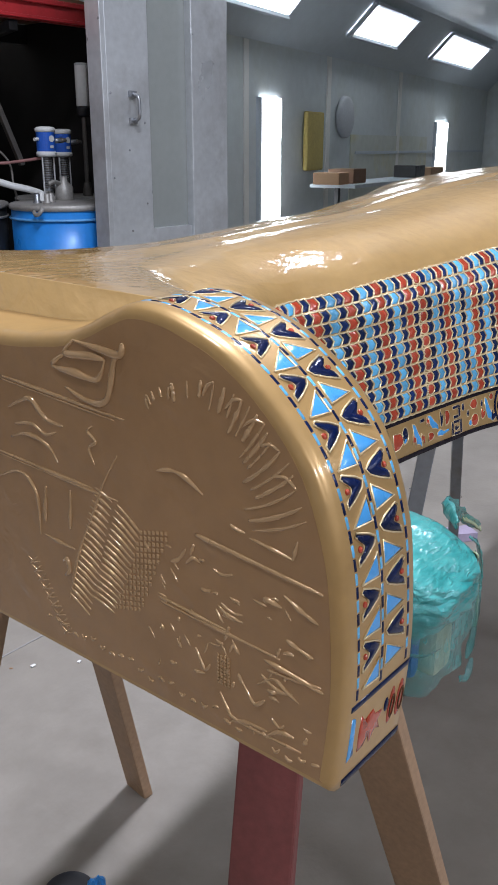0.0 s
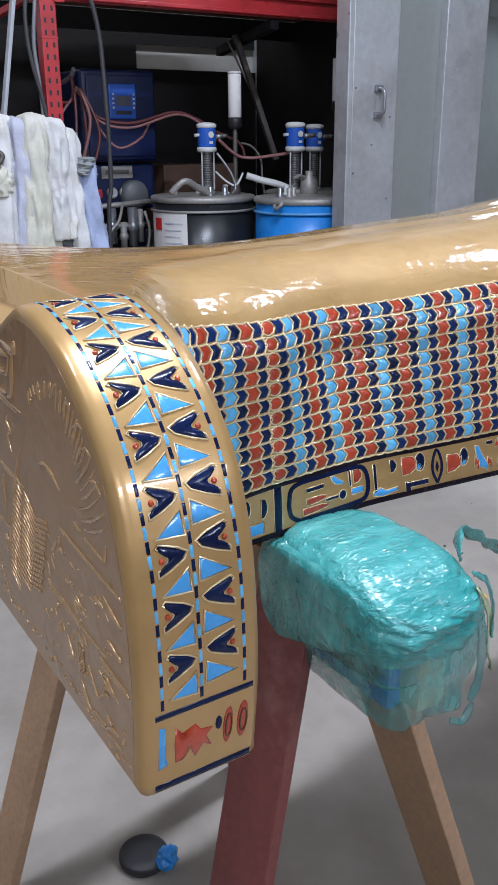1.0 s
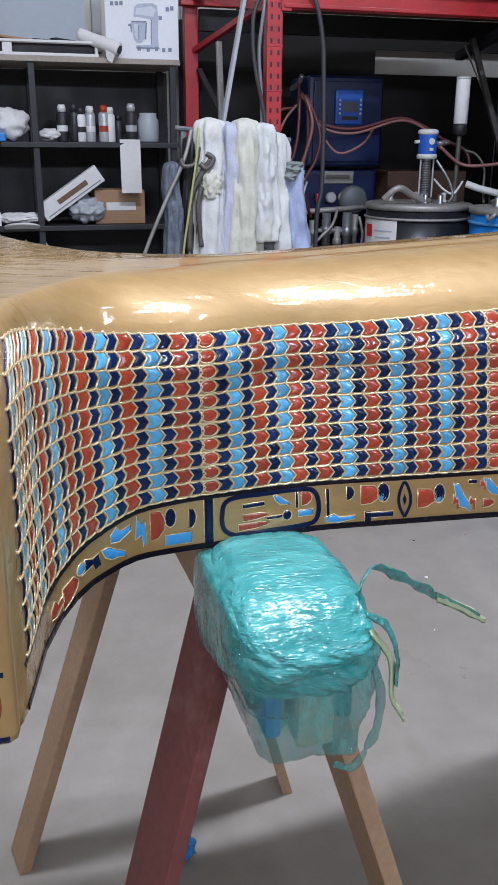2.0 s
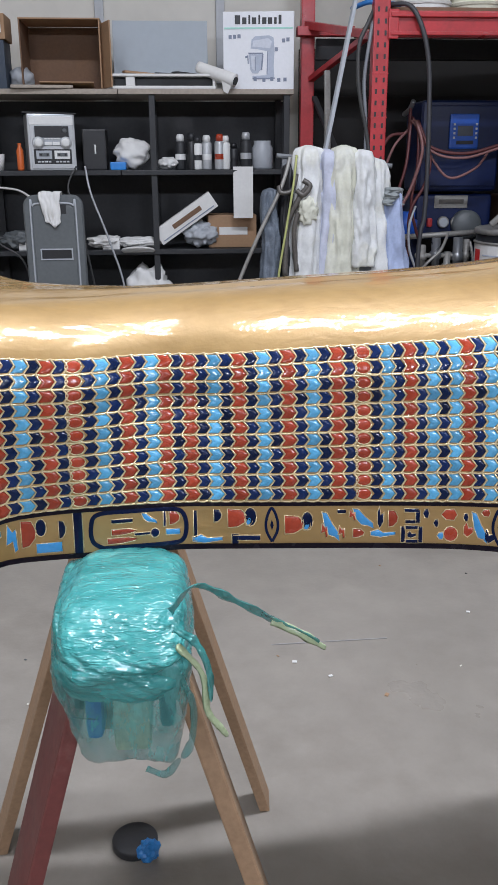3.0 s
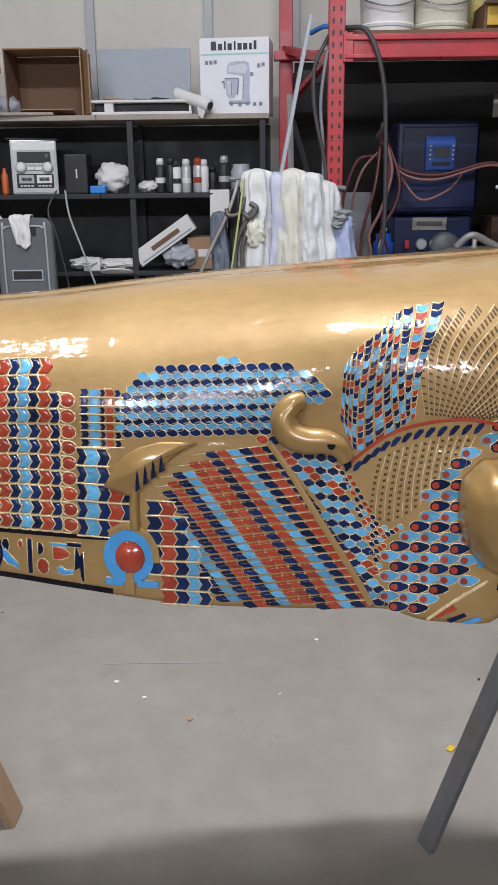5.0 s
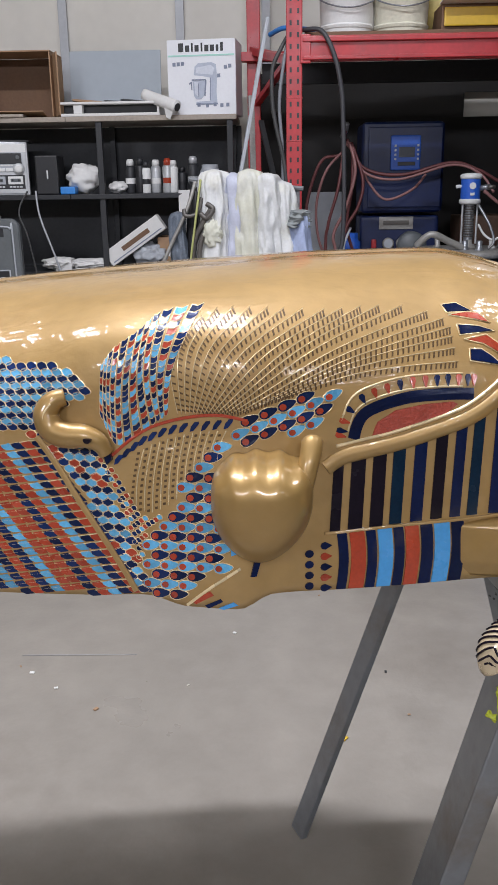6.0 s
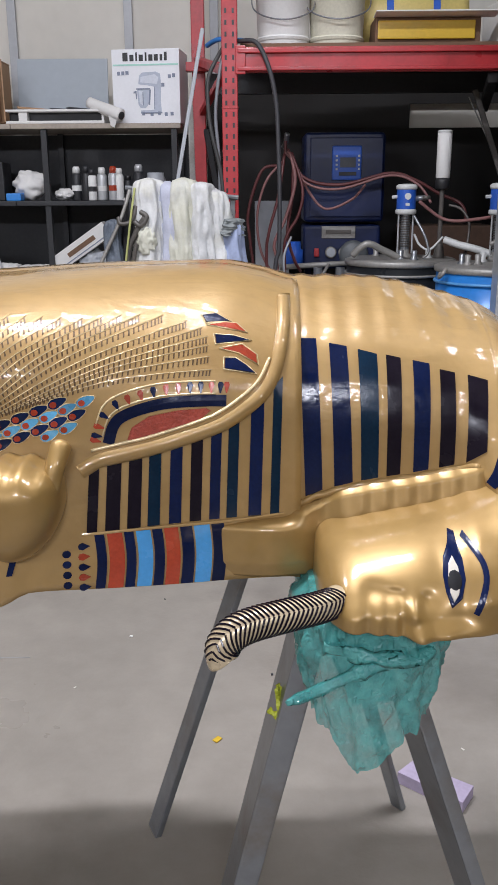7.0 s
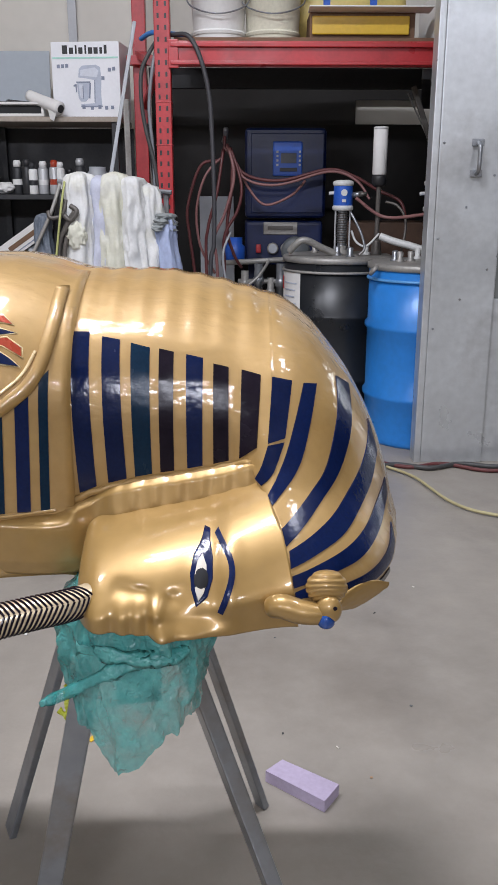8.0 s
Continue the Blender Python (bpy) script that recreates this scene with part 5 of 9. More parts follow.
def dryer(x, y, base, top, label):
    f = thing("desiccant_dryer", label, "air dryer", (x, y, base), group="dryers on the drums")
    part("stem", tube([(x, y, base), (x, y, top - 0.29)], 0.013, 10), GRIME, f)
    part("bush", lathe([(0.028, 0), (0.030, 0.01), (0.022, 0.07), (0.02, 0.08)], (x, y, base), 14), GRIME, f, smooth=True)
    part("collar", lathe([(0.022, 0), (0.038, 0.012), (0.038, 0.045), (0.034, 0.06)], (x, y, top - 0.29), 20), BLACK, f, smooth=True)
    part("cartridge", lathe([(0.034, 0), (0.037, 0.004), (0.037, 0.226), (0.034, 0.23)], (x, y, top - 0.23), 24), PAPER, f, "white plastic cartridge", smooth=True)
    part("cap", lathe([(0.0375, 0), (0.0375, 0.01), (0.03, 0.013)], (x, y, top - 0.006), 24), PALE_CAP, f, smooth=True)


dryer(2.42, 4.10, 0.874, 1.515, "white upright air dryer cartridge on a rod")
dryer(3.145, 4.10, 0.869, 1.61, "taller white air dryer cartridge on a rod")

for n, (pts, r, m, lb) in enumerate([
        ([(2.42, 3.98, 0.98), (2.49, 3.95, 0.955), (2.57, 3.92, 0.935), (2.64, 3.90, 0.91), (2.66, 3.88, 0.885)], 0.019, PALE_CAP, "thick whitish hose between the drums"),
        ([(2.30, 4.08, 1.17), (2.41, 4.08, 1.09), (2.49, 4.05, 1.07), (2.60, 3.95, 1.085), (2.66, 3.88, 1.10)], 0.009, HOSE_PINK, "pink air hose joining two pumps"),
        ([(2.285, 4.09, 1.0), (2.30, 4.0, 0.95), (2.35, 3.98, 0.93), (2.42, 4.02, 0.99)], 0.006, PALE_CAP, "thin white tube at the pump's foot"),
        ([(2.27, 4.05, 1.10), (2.32, 3.99, 1.0), (2.34, 3.97, 0.92), (2.31, 3.96, 0.885)], 0.007, STEEL, "thin grey tube at the pump's foot"),
        ([(2.46, 4.1, 1.15), (2.52, 4.08, 1.13), (2.56, 4.05, 1.06), (2.55, 4.02, 0.95), (2.52, 3.95, 0.88)], 0.007, GRIME, "dark tube looping over the drums"),
        ([(1.95, 4.0, 0.90), (2.02, 3.97, 0.96), (2.12, 4.0, 0.92), (2.2, 4.02, 0.885)], 0.018, GALV, "grey hose end lying on the black drum")]):
    single("air_hose", tube(pts, r, 8), m, lb, "hose", smooth=True)
rnd = random.Random(6)
for n in range(9):
    cx, cy = ((2.22, 4.13), (2.615, 3.665))[n % 2]
    a = rnd.uniform(0, 6.28)
    rr = rnd.uniform(0.05, 0.2)
    x, y = cx + rr * math.cos(a), cy + rr * math.sin(a)
    if n % 2 == 0 or y > 3.6:
        single("fitting", lathe([(0.022, 0), (0.024, 0.01), (0.014, 0.02), (0.016, 0.05), (0.01, 0.055)], (x, y, 0.8715), 10, (0, 0, 0)), (STEEL, GALV, PALE_CAP)[n % 3], "small metal fitting on a drum's lid", "fitting", smooth=True)
jar = thing("glass_bottle", "clouded grey bottle standing on the blue drum", "bottle", (2.72, 3.78, 0.871))
part("body", lathe([(0.045, 0), (0.05, 0.01), (0.05, 0.075), (0.02, 0.105), (0.02, 0.13)], (2.72, 3.80, 0.871), 18), GALV, jar, smooth=True)
part("spout", tube([(2.70, 3.80, 0.96), (2.65, 3.79, 0.975), (2.61, 3.79, 0.965)], 0.012, 8), GALV, jar, smooth=True)

# blue machine
mch = thing("proportioner", "dark blue spray proportioner machine with a control panel", "machine", (1.96, 4.75, 0))
part("tower", box(0.47, 0.34, 0.50, (1.955, 4.79, 1.05), 0.03, seg=3), BLUE_MACHINE, mch)
part("face_plate", box(0.42, 0.012, 0.44, (1.965, 4.615, 1.08), 0.012), BLUE_MACHINE, mch)
cp = part("control_panel", box(0.17, 0.02, 0.19, (1.965, 4.60, 1.285), 0.012), PLASTIC_BLUE, mch)
part("screen", box(0.09, 0.004, 0.055, (1.97, 4.5885, 1.355), 0.003), mat("dim_screen", (0.10, 0.11, 0.13), 0.2), cp)
for k in range(4):
    for s in (-1, 1):
        part("button", box(0.012, 0.005, 0.012, (1.97 + s * 0.064, 4.588, 1.34 + 0.024 * k), 0.002), PALE_CAP, cp)
part("key_row", box(0.10, 0.004, 0.02, (1.97, 4.5885, 1.31), 0.003), BLACK, cp)
part("base_body", box(0.46, 0.30, 0.26, (1.95, 4.80, 0.775), 0.025, seg=3), BLUE_MACHINE, mch)
part("frame_leg", box(0.04, 0.04, 0.77, (1.76, 4.80, 0), 0.004), BLUE_MACHINE, mch)
part("frame_leg", box(0.04, 0.04, 0.77, (2.14, 4.80, 0), 0.004), BLUE_MACHINE, mch)
part("motor", lathe([(0.06, 0), (0.085, 0.02), (0.085, 0.11), (0.07, 0.13)], (2.02, 4.70, 0.86), 28, (90, 0, 0)), GREY_PLASTIC, mch, smooth=True)
np_ = part("name_plate", box(0.20, 0.006, 0.072, (1.93, 4.645, 0.955), 0.004), GALV, mch)
part("print_bar", box(0.15, 0.003, 0.025, (1.93, 4.6405, 0.98), 0.001), GRIME, np_)
for kx in (1.885, 1.965):
    kb = part("gauge", lathe([(0.03, 0), (0.034, 0.01), (0.034, 0.03), (0.028, 0.034)], (kx, 4.65, 0.875), 20, (90, 0, 0)), GALV, mch, smooth=True)
    part("dial", lathe([(0.026, 0), (0.026, 0.002)], (kx, 4.6155, 0.875), 18, (90, 0, 0)), GREY_BOX, kb)
part("red_valve", box(0.03, 0.03, 0.05, (1.80, 4.62, 0.85), 0.008), RACK_RED, mch)
part("side_pump", lathe([(0.05, 0), (0.06, 0.01), (0.06, 0.09), (0.045, 0.10), (0.045, 0.14)], (1.66, 4.60, 0.80), 20), PLASTIC_BLUE, mch, smooth=True)
part("hose_rack", tube([(1.60, 4.55, 1.47), (1.61, 4.47, 1.49), (1.615, 4.42, 1.53)], 0.014, 8), STEEL, mch, smooth=True)
part("crossbar", tube([(1.58, 4.50, 0.80), (2.14, 4.50, 0.83)], 0.016, 8), GALV, mch, smooth=True)
part("crossbar", tube([(1.68, 4.46, 0.70), (2.05, 4.46, 0.70)], 0.014, 8), GALV, mch, smooth=True)
for k, (x, z0, z1, r) in enumerate([(1.72, 0.62, 0.76, 0.022), (1.80, 0.6, 0.80, 0.026), (1.87, 0.55, 0.72, 0.020), (1.93, 0.58, 0.80, 0.028), (1.98, 0.60, 0.79, 0.018)]):
    part("manifold", lathe([(r, 0), (r, (z1 - z0) * 0.4), (r * 1.3, (z1 - z0) * 0.42), (r * 1.3, (z1 - z0) * 0.6), (r, (z1 - z0) * 0.62), (r, z1 - z0)], (x, 4.46, z0), 14), (GALV, STEEL)[k % 2], mch, smooth=True)
part("lower_frame", box(0.52, 0.3, 0.04, (1.92, 4.60, 0.50), 0.004), GRIME, mch)
part("frame_leg", box(0.04, 0.04, 0.50, (1.70, 4.48, 0), 0.004), GRIME, mch)
part("frame_leg", box(0.04, 0.04, 0.50, (2.13, 4.48, 0), 0.004), GRIME, mch)
for n, (pts, r, m) in enumerate([
        ([(1.61, 4.45, 1.50), (1.588, 4.42, 1.374), (1.475, 4.40, 1.335), (1.40, 4.40, 1.118), (1.408, 4.4, 0.958), (1.44, 4.4, 0.70), (1.50, 4.42, 0.02)], 0.012, HOSE_RED),
        ([(1.62, 4.45, 1.45), (1.71, 4.40, 1.297), (1.915, 4.38, 1.258), (2.18, 4.38, 1.317), (2.324, 4.36, 1.279), (2.45, 4.35, 1.21), (2.57, 4.30, 1.15), (2.60, 4.28, 1.06)], 0.013, HOSE_RED),
        ([(1.62, 4.42, 1.44), (1.71, 4.37, 1.275), (1.90, 4.35, 1.235), (2.18, 4.36, 1.305), (2.33, 4.34, 1.26), (2.40, 4.28, 1.16)], 0.010, HOSE_PINK),
        ([(1.608, 4.42, 1.432), (1.669, 4.40, 1.355), (1.741, 4.40, 1.218), (1.834, 4.38, 1.129), (1.978, 4.4, 1.179), (2.058, 4.45, 1.258)], 0.010, HOSE_PINK),
        ([(1.63, 4.40, 1.43), (1.659, 4.35, 1.276), (1.607, 4.35, 1.08), (1.545, 4.35, 0.94), (1.564, 4.35, 0.778), (1.58, 4.35, 0.02)], 0.013, HOSE_PINK),
        ([(1.64, 4.40, 1.43), (1.70, 4.34, 1.238), (1.679, 4.33, 1.10), (1.607, 4.33, 0.961), (1.606, 4.35, 0.757), (1.62, 4.35, 0.02)], 0.012, HOSE_RED),
        ([(1.60, 4.40, 1.42), (1.567, 4.33, 1.198), (1.514, 4.33, 1.0), (1.502, 4.35, 0.818), (1.52, 4.35, 0.02)], 0.012, HOSE_RED),
        ([(1.65, 4.42, 1.40), (1.645, 4.38, 1.20), (1.62, 4.38, 1.0), (1.66, 4.40, 0.85), (1.70, 4.45, 0.78)], 0.012, HOSE_RED),
        ([(1.59, 4.42, 1.38), (1.50, 4.38, 1.28), (1.45, 4.38, 1.10), (1.47, 4.38, 0.9), (1.55, 4.4, 0.75)], 0.010, HOSE_PINK),
        ([(1.64, 4.36, 0.98), (1.60, 4.32, 0.88), (1.605, 4.32, 0.76), (1.64, 4.32, 0.66), (1.70, 4.36, 0.55)], 0.010, GREY_BOX),
        ([(1.86, 4.44, 0.82), (1.80, 4.36, 0.74), (1.73, 4.34, 0.68), (1.66, 4.36, 0.60)], 0.012, GALV),
        ([(1.98, 4.40, 0.78), (1.99, 4.36, 0.68), (1.97, 4.36, 0.55), (1.98, 4.40, 0.4)], 0.012, GALV)]):
    single("hose", tube(pts, r * 0.72, 8), m, ("dark red hose draped before the blue machine", "pink hose draped before the blue machine")[m == HOSE_PINK], "hose", group="hoses at the machine", smooth=True)
single("sheet_pale", box(0.22, 0.012, 1.17, (1.55, 5.05, 0.001), 0.003, (-4, 0, 8)), GREY_BOX, "pale sheet leaning behind the hoses", "sheet")
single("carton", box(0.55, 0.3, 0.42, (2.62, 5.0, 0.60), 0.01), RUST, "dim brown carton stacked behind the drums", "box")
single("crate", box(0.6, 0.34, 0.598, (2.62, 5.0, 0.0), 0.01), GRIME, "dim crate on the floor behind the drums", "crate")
single("angle_bar", beam((2.62, 4.5, 1.72), (2.85, 4.42, 1.25), 0.03, 0.006), GALV, "bent metal strip hanging under the rack", "strip")
single("angle_bar", beam((2.64, 4.45, 1.75), (2.90, 4.40, 1.05), 0.04, 0.03), GRIME, "dark bar leaning under the rack", "strip")
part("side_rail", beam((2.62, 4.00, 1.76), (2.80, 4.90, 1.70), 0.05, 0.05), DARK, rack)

# cables on the rack post
for pts, r, m, lb in [
        ([(1.30, 4.06, 1.935), (1.364, 3.99, 1.932), (1.45, 3.93, 1.915), (1.51, 3.90, 1.80), (1.545, 3.90, 1.65), (1.556, 3.90, 1.492), (1.565, 3.90, 1.2), (1.562, 3.9, 0.946), (1.542, 3.9, 0.793), (1.53, 3.9, 0.02)], 0.0115, mat("grey_rubber", (0.045, 0.045, 0.05), 0.5), "grey rubber cable hanging over the rack's beam"),
        ([(1.30, 4.02, 1.93), (1.255, 3.96, 1.85), (1.213, 3.95, 1.757), (1.210, 3.95, 1.62), (1.227, 3.95, 1.497), (1.275, 3.95, 1.263), (1.28, 3.95, 0.9), (1.27, 3.95, 0.02)], 0.010, CABLE, "dark cable hanging beside the red post"),
        ([(1.30, 4.03, 1.93), (1.27, 3.97, 1.80), (1.245, 3.965, 1.6), (1.258, 3.965, 1.4), (1.262, 3.965, 1.15), (1.25, 3.965, 0.02)], 0.009, mat("grey_cord", (0.20, 0.21, 0.23), 0.5), "grey cord hanging beside the red post"),
        ([(1.20, 4.10, 1.93), (1.26, 4.02, 1.945), (1.33, 4.00, 1.94), (1.42, 4.02, 1.935)], 0.012, mat("blue_hose", (0.03, 0.16, 0.45), 0.4), "blue hose end lying on the rack")]:
    single("cable", tube(pts, r, 8), m, lb, "cable", smooth=True)
single("grey_pole", beam((1.190, 3.93, 1.98), (0.80, 3.86, 0.01), 0.030, 0.018, 0.004), GREY_BOX, "flat grey pole leaning behind the overalls", "pole")
single("grey_pole", beam((1.10, 4.20, 1.66), (1.13, 4.1, 0.01), 0.03, 0.018, 0.004), GALV, "grey metal strip standing beside the post", "pole")


# ================= hanging overalls =================
def drape(x0, x1, y, z0, z1, seed, depth=0.09, lean=0.0, hem=0.02, flare=0.25):
    """A garment hanging in a soft bundle with folds."""
    b = bmesh.new()
    n, rows = 56, 60
    rings = []
    for j in range(rows):
        u = j / (rows - 1)
        z = z0 + (z1 - z0) * u
        cap = min(1, (1 - u) / 0.12)
        sq = max(0.0, 1 - (1 - cap) ** 3) ** (1 / 3) * 0.85 + 0.15
        w = (x1 - x0) / 2 * (1 + flare * (0.5 - u)) * sq
        cx = (x0 + x1) / 2 + lean * (1 - u) + 0.020 * noise.noise(Vector((seed * 3.1, u * 3, 0)))
        ring = []
        for k in range(n):
            a = 2 * math.pi * k / n
            f = 1 + 0.30 * noise.noise(Vector((math.cos(a) * 2.1, math.sin(a) * 2.1 + seed * 9, u * 1.6))) + 0.17 * noise.noise(Vector((math.cos(a) * 4 + seed, math.sin(a) * 4, u * 4.5)))
            f += 0.17 * (0.4 - abs(noise.noise(Vector((math.cos(a) * 3 + u, u * 5 + seed, math.sin(a) * 3)))) * 2) + 0.045 * (0.3 - abs(noise.noise(Vector((math.cos(a) * 6, u * 13 + seed * 2, math.sin(a) * 6)))) * 2)
            zz = z + (hem * noise.noise(Vector((a * 1.3, seed * 2, 0))) if j == 0 else 0)
            ring.append(b.verts.new((cx + w * f * math.copysign(abs(math.cos(a)) ** 0.8, math.cos(a)), y + depth * sq * f * math.sin(a), zz)))
        rings.append(ring)
    for lo, hi in zip(rings, rings[1:]):
        for k in range(n):
            b.faces.new((lo[k], lo[(k + 1) % n], hi[(k + 1) % n], hi[k]))
    b.faces.new(list(reversed(rings[0])))
    b.faces.new(rings[-1])
    return b


LILAC_CLOTH = mat("lilac_grey_cloth", (0.50, 0.52, 0.62), 0.8, 0, 0.1, 9, 1.0, 22)
YELLOWED = mat("yellow_stained_cloth", (0.60, 0.595, 0.50), 0.8, 0, 0.1, 7, 1.0, 22, second=(0.66, 0.66, 0.63), second_amount=0.8, second_scale=6)
NYLON = mat("dark_grey_nylon", (0.10, 0.12, 0.15), 0.55, 0, 0.3, 14, 0.4, 30, second=(0.25, 0.28, 0.33), second_amount=0.6, second_scale=9)
single("overall", drape(0.86, 1.33, 3.80, 0.45, 1.255, 57, 0.05, 0.03, 0.02, 0.35), TYVEK, "white overall hanging behind the others", "overall", "overalls on the rail", smooth=True)
rail = thing("garment_rail", "steel rail that carries the hanging overalls", "rail", (1.08, 3.80, 0))
part("bar", tube([(0.80, 3.82, 1.245), (1.36, 3.80, 1.195)], 0.012, 8), STEEL, rail)
for lx in (0.84, 1.33):
    part("leg", box(0.025, 0.025, 1.24 - 0.09 * (lx - 0.8), (lx, 3.83, 0), 0.003), STEEL, rail)
for n, (x0, x1, y, z0, z1, m, lean, lb) in enumerate([
        (0.850, 1.010, 3.70, 0.42, 1.290, TYVEK, -0.01, "white paper overall with yellow stains hanging in folds"),
        (0.955, 1.085, 3.72, 0.40, 1.275, LILAC_CLOTH, 0.01, "pale lilac overall hanging between white ones"),
        (1.015, 1.175, 3.69, 0.42, 1.290, YELLOWED, 0.015, "yellowed white overall hanging in long folds"),
        (1.105, 1.240, 3.68, 0.74, 1.270, TYVEK, 0.03, "white overall sleeve ending in a dark cuff"),
        (1.165, 1.325, 3.72, 0.40, 1.235, TYVEK, 0.06, "white overall hanging at the rail's end"),
        (1.255, 1.395, 3.71, 0.42, 1.09, DENIM, 0.055, "pale blue overall sleeve with a grey shoulder")]):
    g = thing("overall", lb, "overall", ((x0 + x1) / 2, y, z0), group="overalls on the rail")
    part("cloth", drape(x0, x1, y, z0, z1, n + 1, 0.10, lean), m, g, smooth=True)
    if n == 3:
        part("cuff", drape(x0 + 0.025, x1 - 0.005, y, 0.655, 0.76, 9, 0.06, 0.045), GREY_PLASTIC, g, "dark elastic cuff", smooth=True)
    elif n == 5:
        part("shoulder_patch", drape(x0 + 0.005, x1 - 0.01, y - 0.012, 1.02, 1.10, 10, 0.10, 0.0), mat("grey_patch", (0.25, 0.27, 0.27), 0.7), g, "grey shoulder patch", smooth=True)
single("rag", blob((0.925, 3.60, 0.93), (0.045, 0.03, 0.06), 0.35, 3, 71, 4), YELLOWED, "bunched yellowed cloth on the overall's front", "rag", smooth=True)
hs = thing("harness", "dark nylon harness with straps hanging beside the overalls", "harness", (0.82, 3.66, 0.5))
part("pouch", drape(0.715, 0.80, 3.68, 0.55, 1.10, 31, 0.05, 0.0), NYLON, hs, smooth=True)
part("webbing", drape(0.80, 0.885, 3.70, 0.50, 1.21, 33, 0.05, 0.0), BLACK, hs, smooth=True)
for pts, r in [([(0.875, 3.64, 1.16), (0.85, 3.62, 1.09), (0.80, 3.62, 1.08), (0.79, 3.63, 1.11)], 0.011), ([(0.92, 3.6, 1.11), (0.87, 3.61, 1.03), (0.83, 3.62, 0.93), (0.82, 3.62, 0.7)], 0.014), ([(0.90, 3.60, 1.135), (0.93, 3.59, 1.11), (0.90, 3.59, 1.07), (0.87, 3.60, 1.09)], 0.012), ([(0.88, 3.6, 1.0), (0.86, 3.6, 0.9), (0.875, 3.61, 0.72)], 0.012)]:
    part("strap", tube(pts, r, 8), GRIME, hs, smooth=True)
single("lime_strap", tube([(0.872, 3.635, 1.243), (0.855, 3.60, 1.12), (0.825, 3.60, 0.93), (0.788, 3.61, 0.684), (0.78, 3.62, 0.45)], 0.0055, 8), mat("dull_lime_webbing", (0.40, 0.42, 0.16), 0.6), "lime yellow strap hanging beside the overalls", "strap", smooth=True)
single("grey_rod", tube([(0.845, 3.66, 1.235), (0.80, 3.63, 1.10), (0.70, 3.62, 0.90), (0.602, 3.62, 0.677), (0.50, 3.6, 0.40), (0.38, 3.58, 0.01)], 0.009, 8), GALV, "thin bowed grey rod leaning on the rail", "rod", smooth=True)

# ================= on the floor =================
for pts, r, m, lb in [
        ([(2.20, 3.05, 0.012), (2.40, 3.13, 0.012), (2.55, 3.08, 0.012), (2.70, 3.14, 0.012), (2.86, 3.10, 0.012), (3.1, 3.13, 0.012)], 0.011, CABLE, "dark cable lying along the door's foot"),
        ([(2.30, 3.20, 0.010), (2.46, 3.10, 0.010), (2.62, 3.15, 0.010), (2.8, 3.05, 0.010), (3.0, 3.08, 0.010)], 0.009, HOSE_RED, "dark red hose lying along the door's foot"),
        ([(2.36, 3.1, 0.012), (2.46, 2.95, 0.012), (2.55, 2.64, 0.012), (2.69, 2.50, 0.012), (3.0, 2.42, 0.012), (3.4, 2.5, 0.012)], 0.0065, CABLE_YELLOW, "dull yellow hose lying on the floor")]:
    single("floor_hose", tube(pts, r, 8), m, lb, "hose", smooth=True)
single("chalk_line", beam((0.53, 1.478, 0.0012), (0.84, 1.484, 0.0012), 0.004, 0.002, 0.0), mat("chalk", (0.31, 0.30, 0.29), 0.9), "thin pale scratch line on the floor", "mark")
rnd = random.Random(12)
for n in range(26):
    single("scrap", box(rnd.uniform(0.004, 0.010), rnd.uniform(0.003, 0.007), 0.002, (rnd.uniform(-0.2, 2.4), rnd.uniform(0.95, 2.8), 0.001), 0.0005, (0, 0, rnd.uniform(0, 180)), seg=1), (CARD, DARK, GREY_PLASTIC, WALL)[n % 4], "tiny scrap lying on the concrete floor", "scrap", group="floor scraps")
single("foam_block", slab([(1.763, 0.973, 0.028), (1.88, 0.878, 0.028), (1.914, 0.929, 0.028), (1.80, 1.01, 0.028)], 0.027), LILAC, "lilac foam offcut lying on the floor", "foam block")
single("tape_roll", lathe([(0.020, 0), (0.040, 0.001), (0.042, 0.004), (0.042, 0.016), (0.040, 0.018), (0.020, 0.018)], (0.205, 0.805, 0.001), 28), BLACK, "dark roll of tape lying flat on the floor", "tape", smooth=True)
single("tape_wad", blob((0.232, 0.768, 0.001), (0.021, 0.017, 0.020), 0.35, 2.6, 5, 3, turn=(0, 0, 30)), mat("sky_blue_tape", (0.03, 0.20, 0.52), 0.4), "crumpled wad of blue tape beside the dark roll", "tape")
for x, y, s, m in [(1.37, 1.12, 0.02, YELLOW), (0.58, 1.39, 0.012, PAPER), (0.66, 1.32, 0.010, PAPER), (0.78, 1.23, 0.012, CARD), (1.1, 1.6, 0.010, PAPER), (0.3, 1.2, 0.010, CARD), (1.5, 1.4, 0.008, DARK)]:
    single("scrap", box(s, s * 0.7, 0.003, (x, y, 0.001), 0.001, (0, 0, 300 * x)), m, "tiny scrap lying on the concrete floor", "scrap", group="floor scraps")
# ================= painted and inlaid decoration =================
def put(bm, pts, f=near, h=0.0012, base=-0.0006):
    """A low prism over a small outline given as (length, height) on a surface."""
    cx, cz = sum(p[0] for p in pts) / len(pts), sum(p[1] for p in pts) / len(pts)
    top = [bm.verts.new(on(x + (cx - x) * 0.04, z + (cz - z) * 0.04, h, f)) for x, z in pts]
    low = [bm.verts.new(on(x, z, base, f)) for x, z in pts]
    faces = [bm.faces.new(top)]
    for i in range(len(pts)):
        j = (i + 1) % len(pts)
        faces.append(bm.faces.new((low[i], low[j], top[j], top[i])))
    return faces


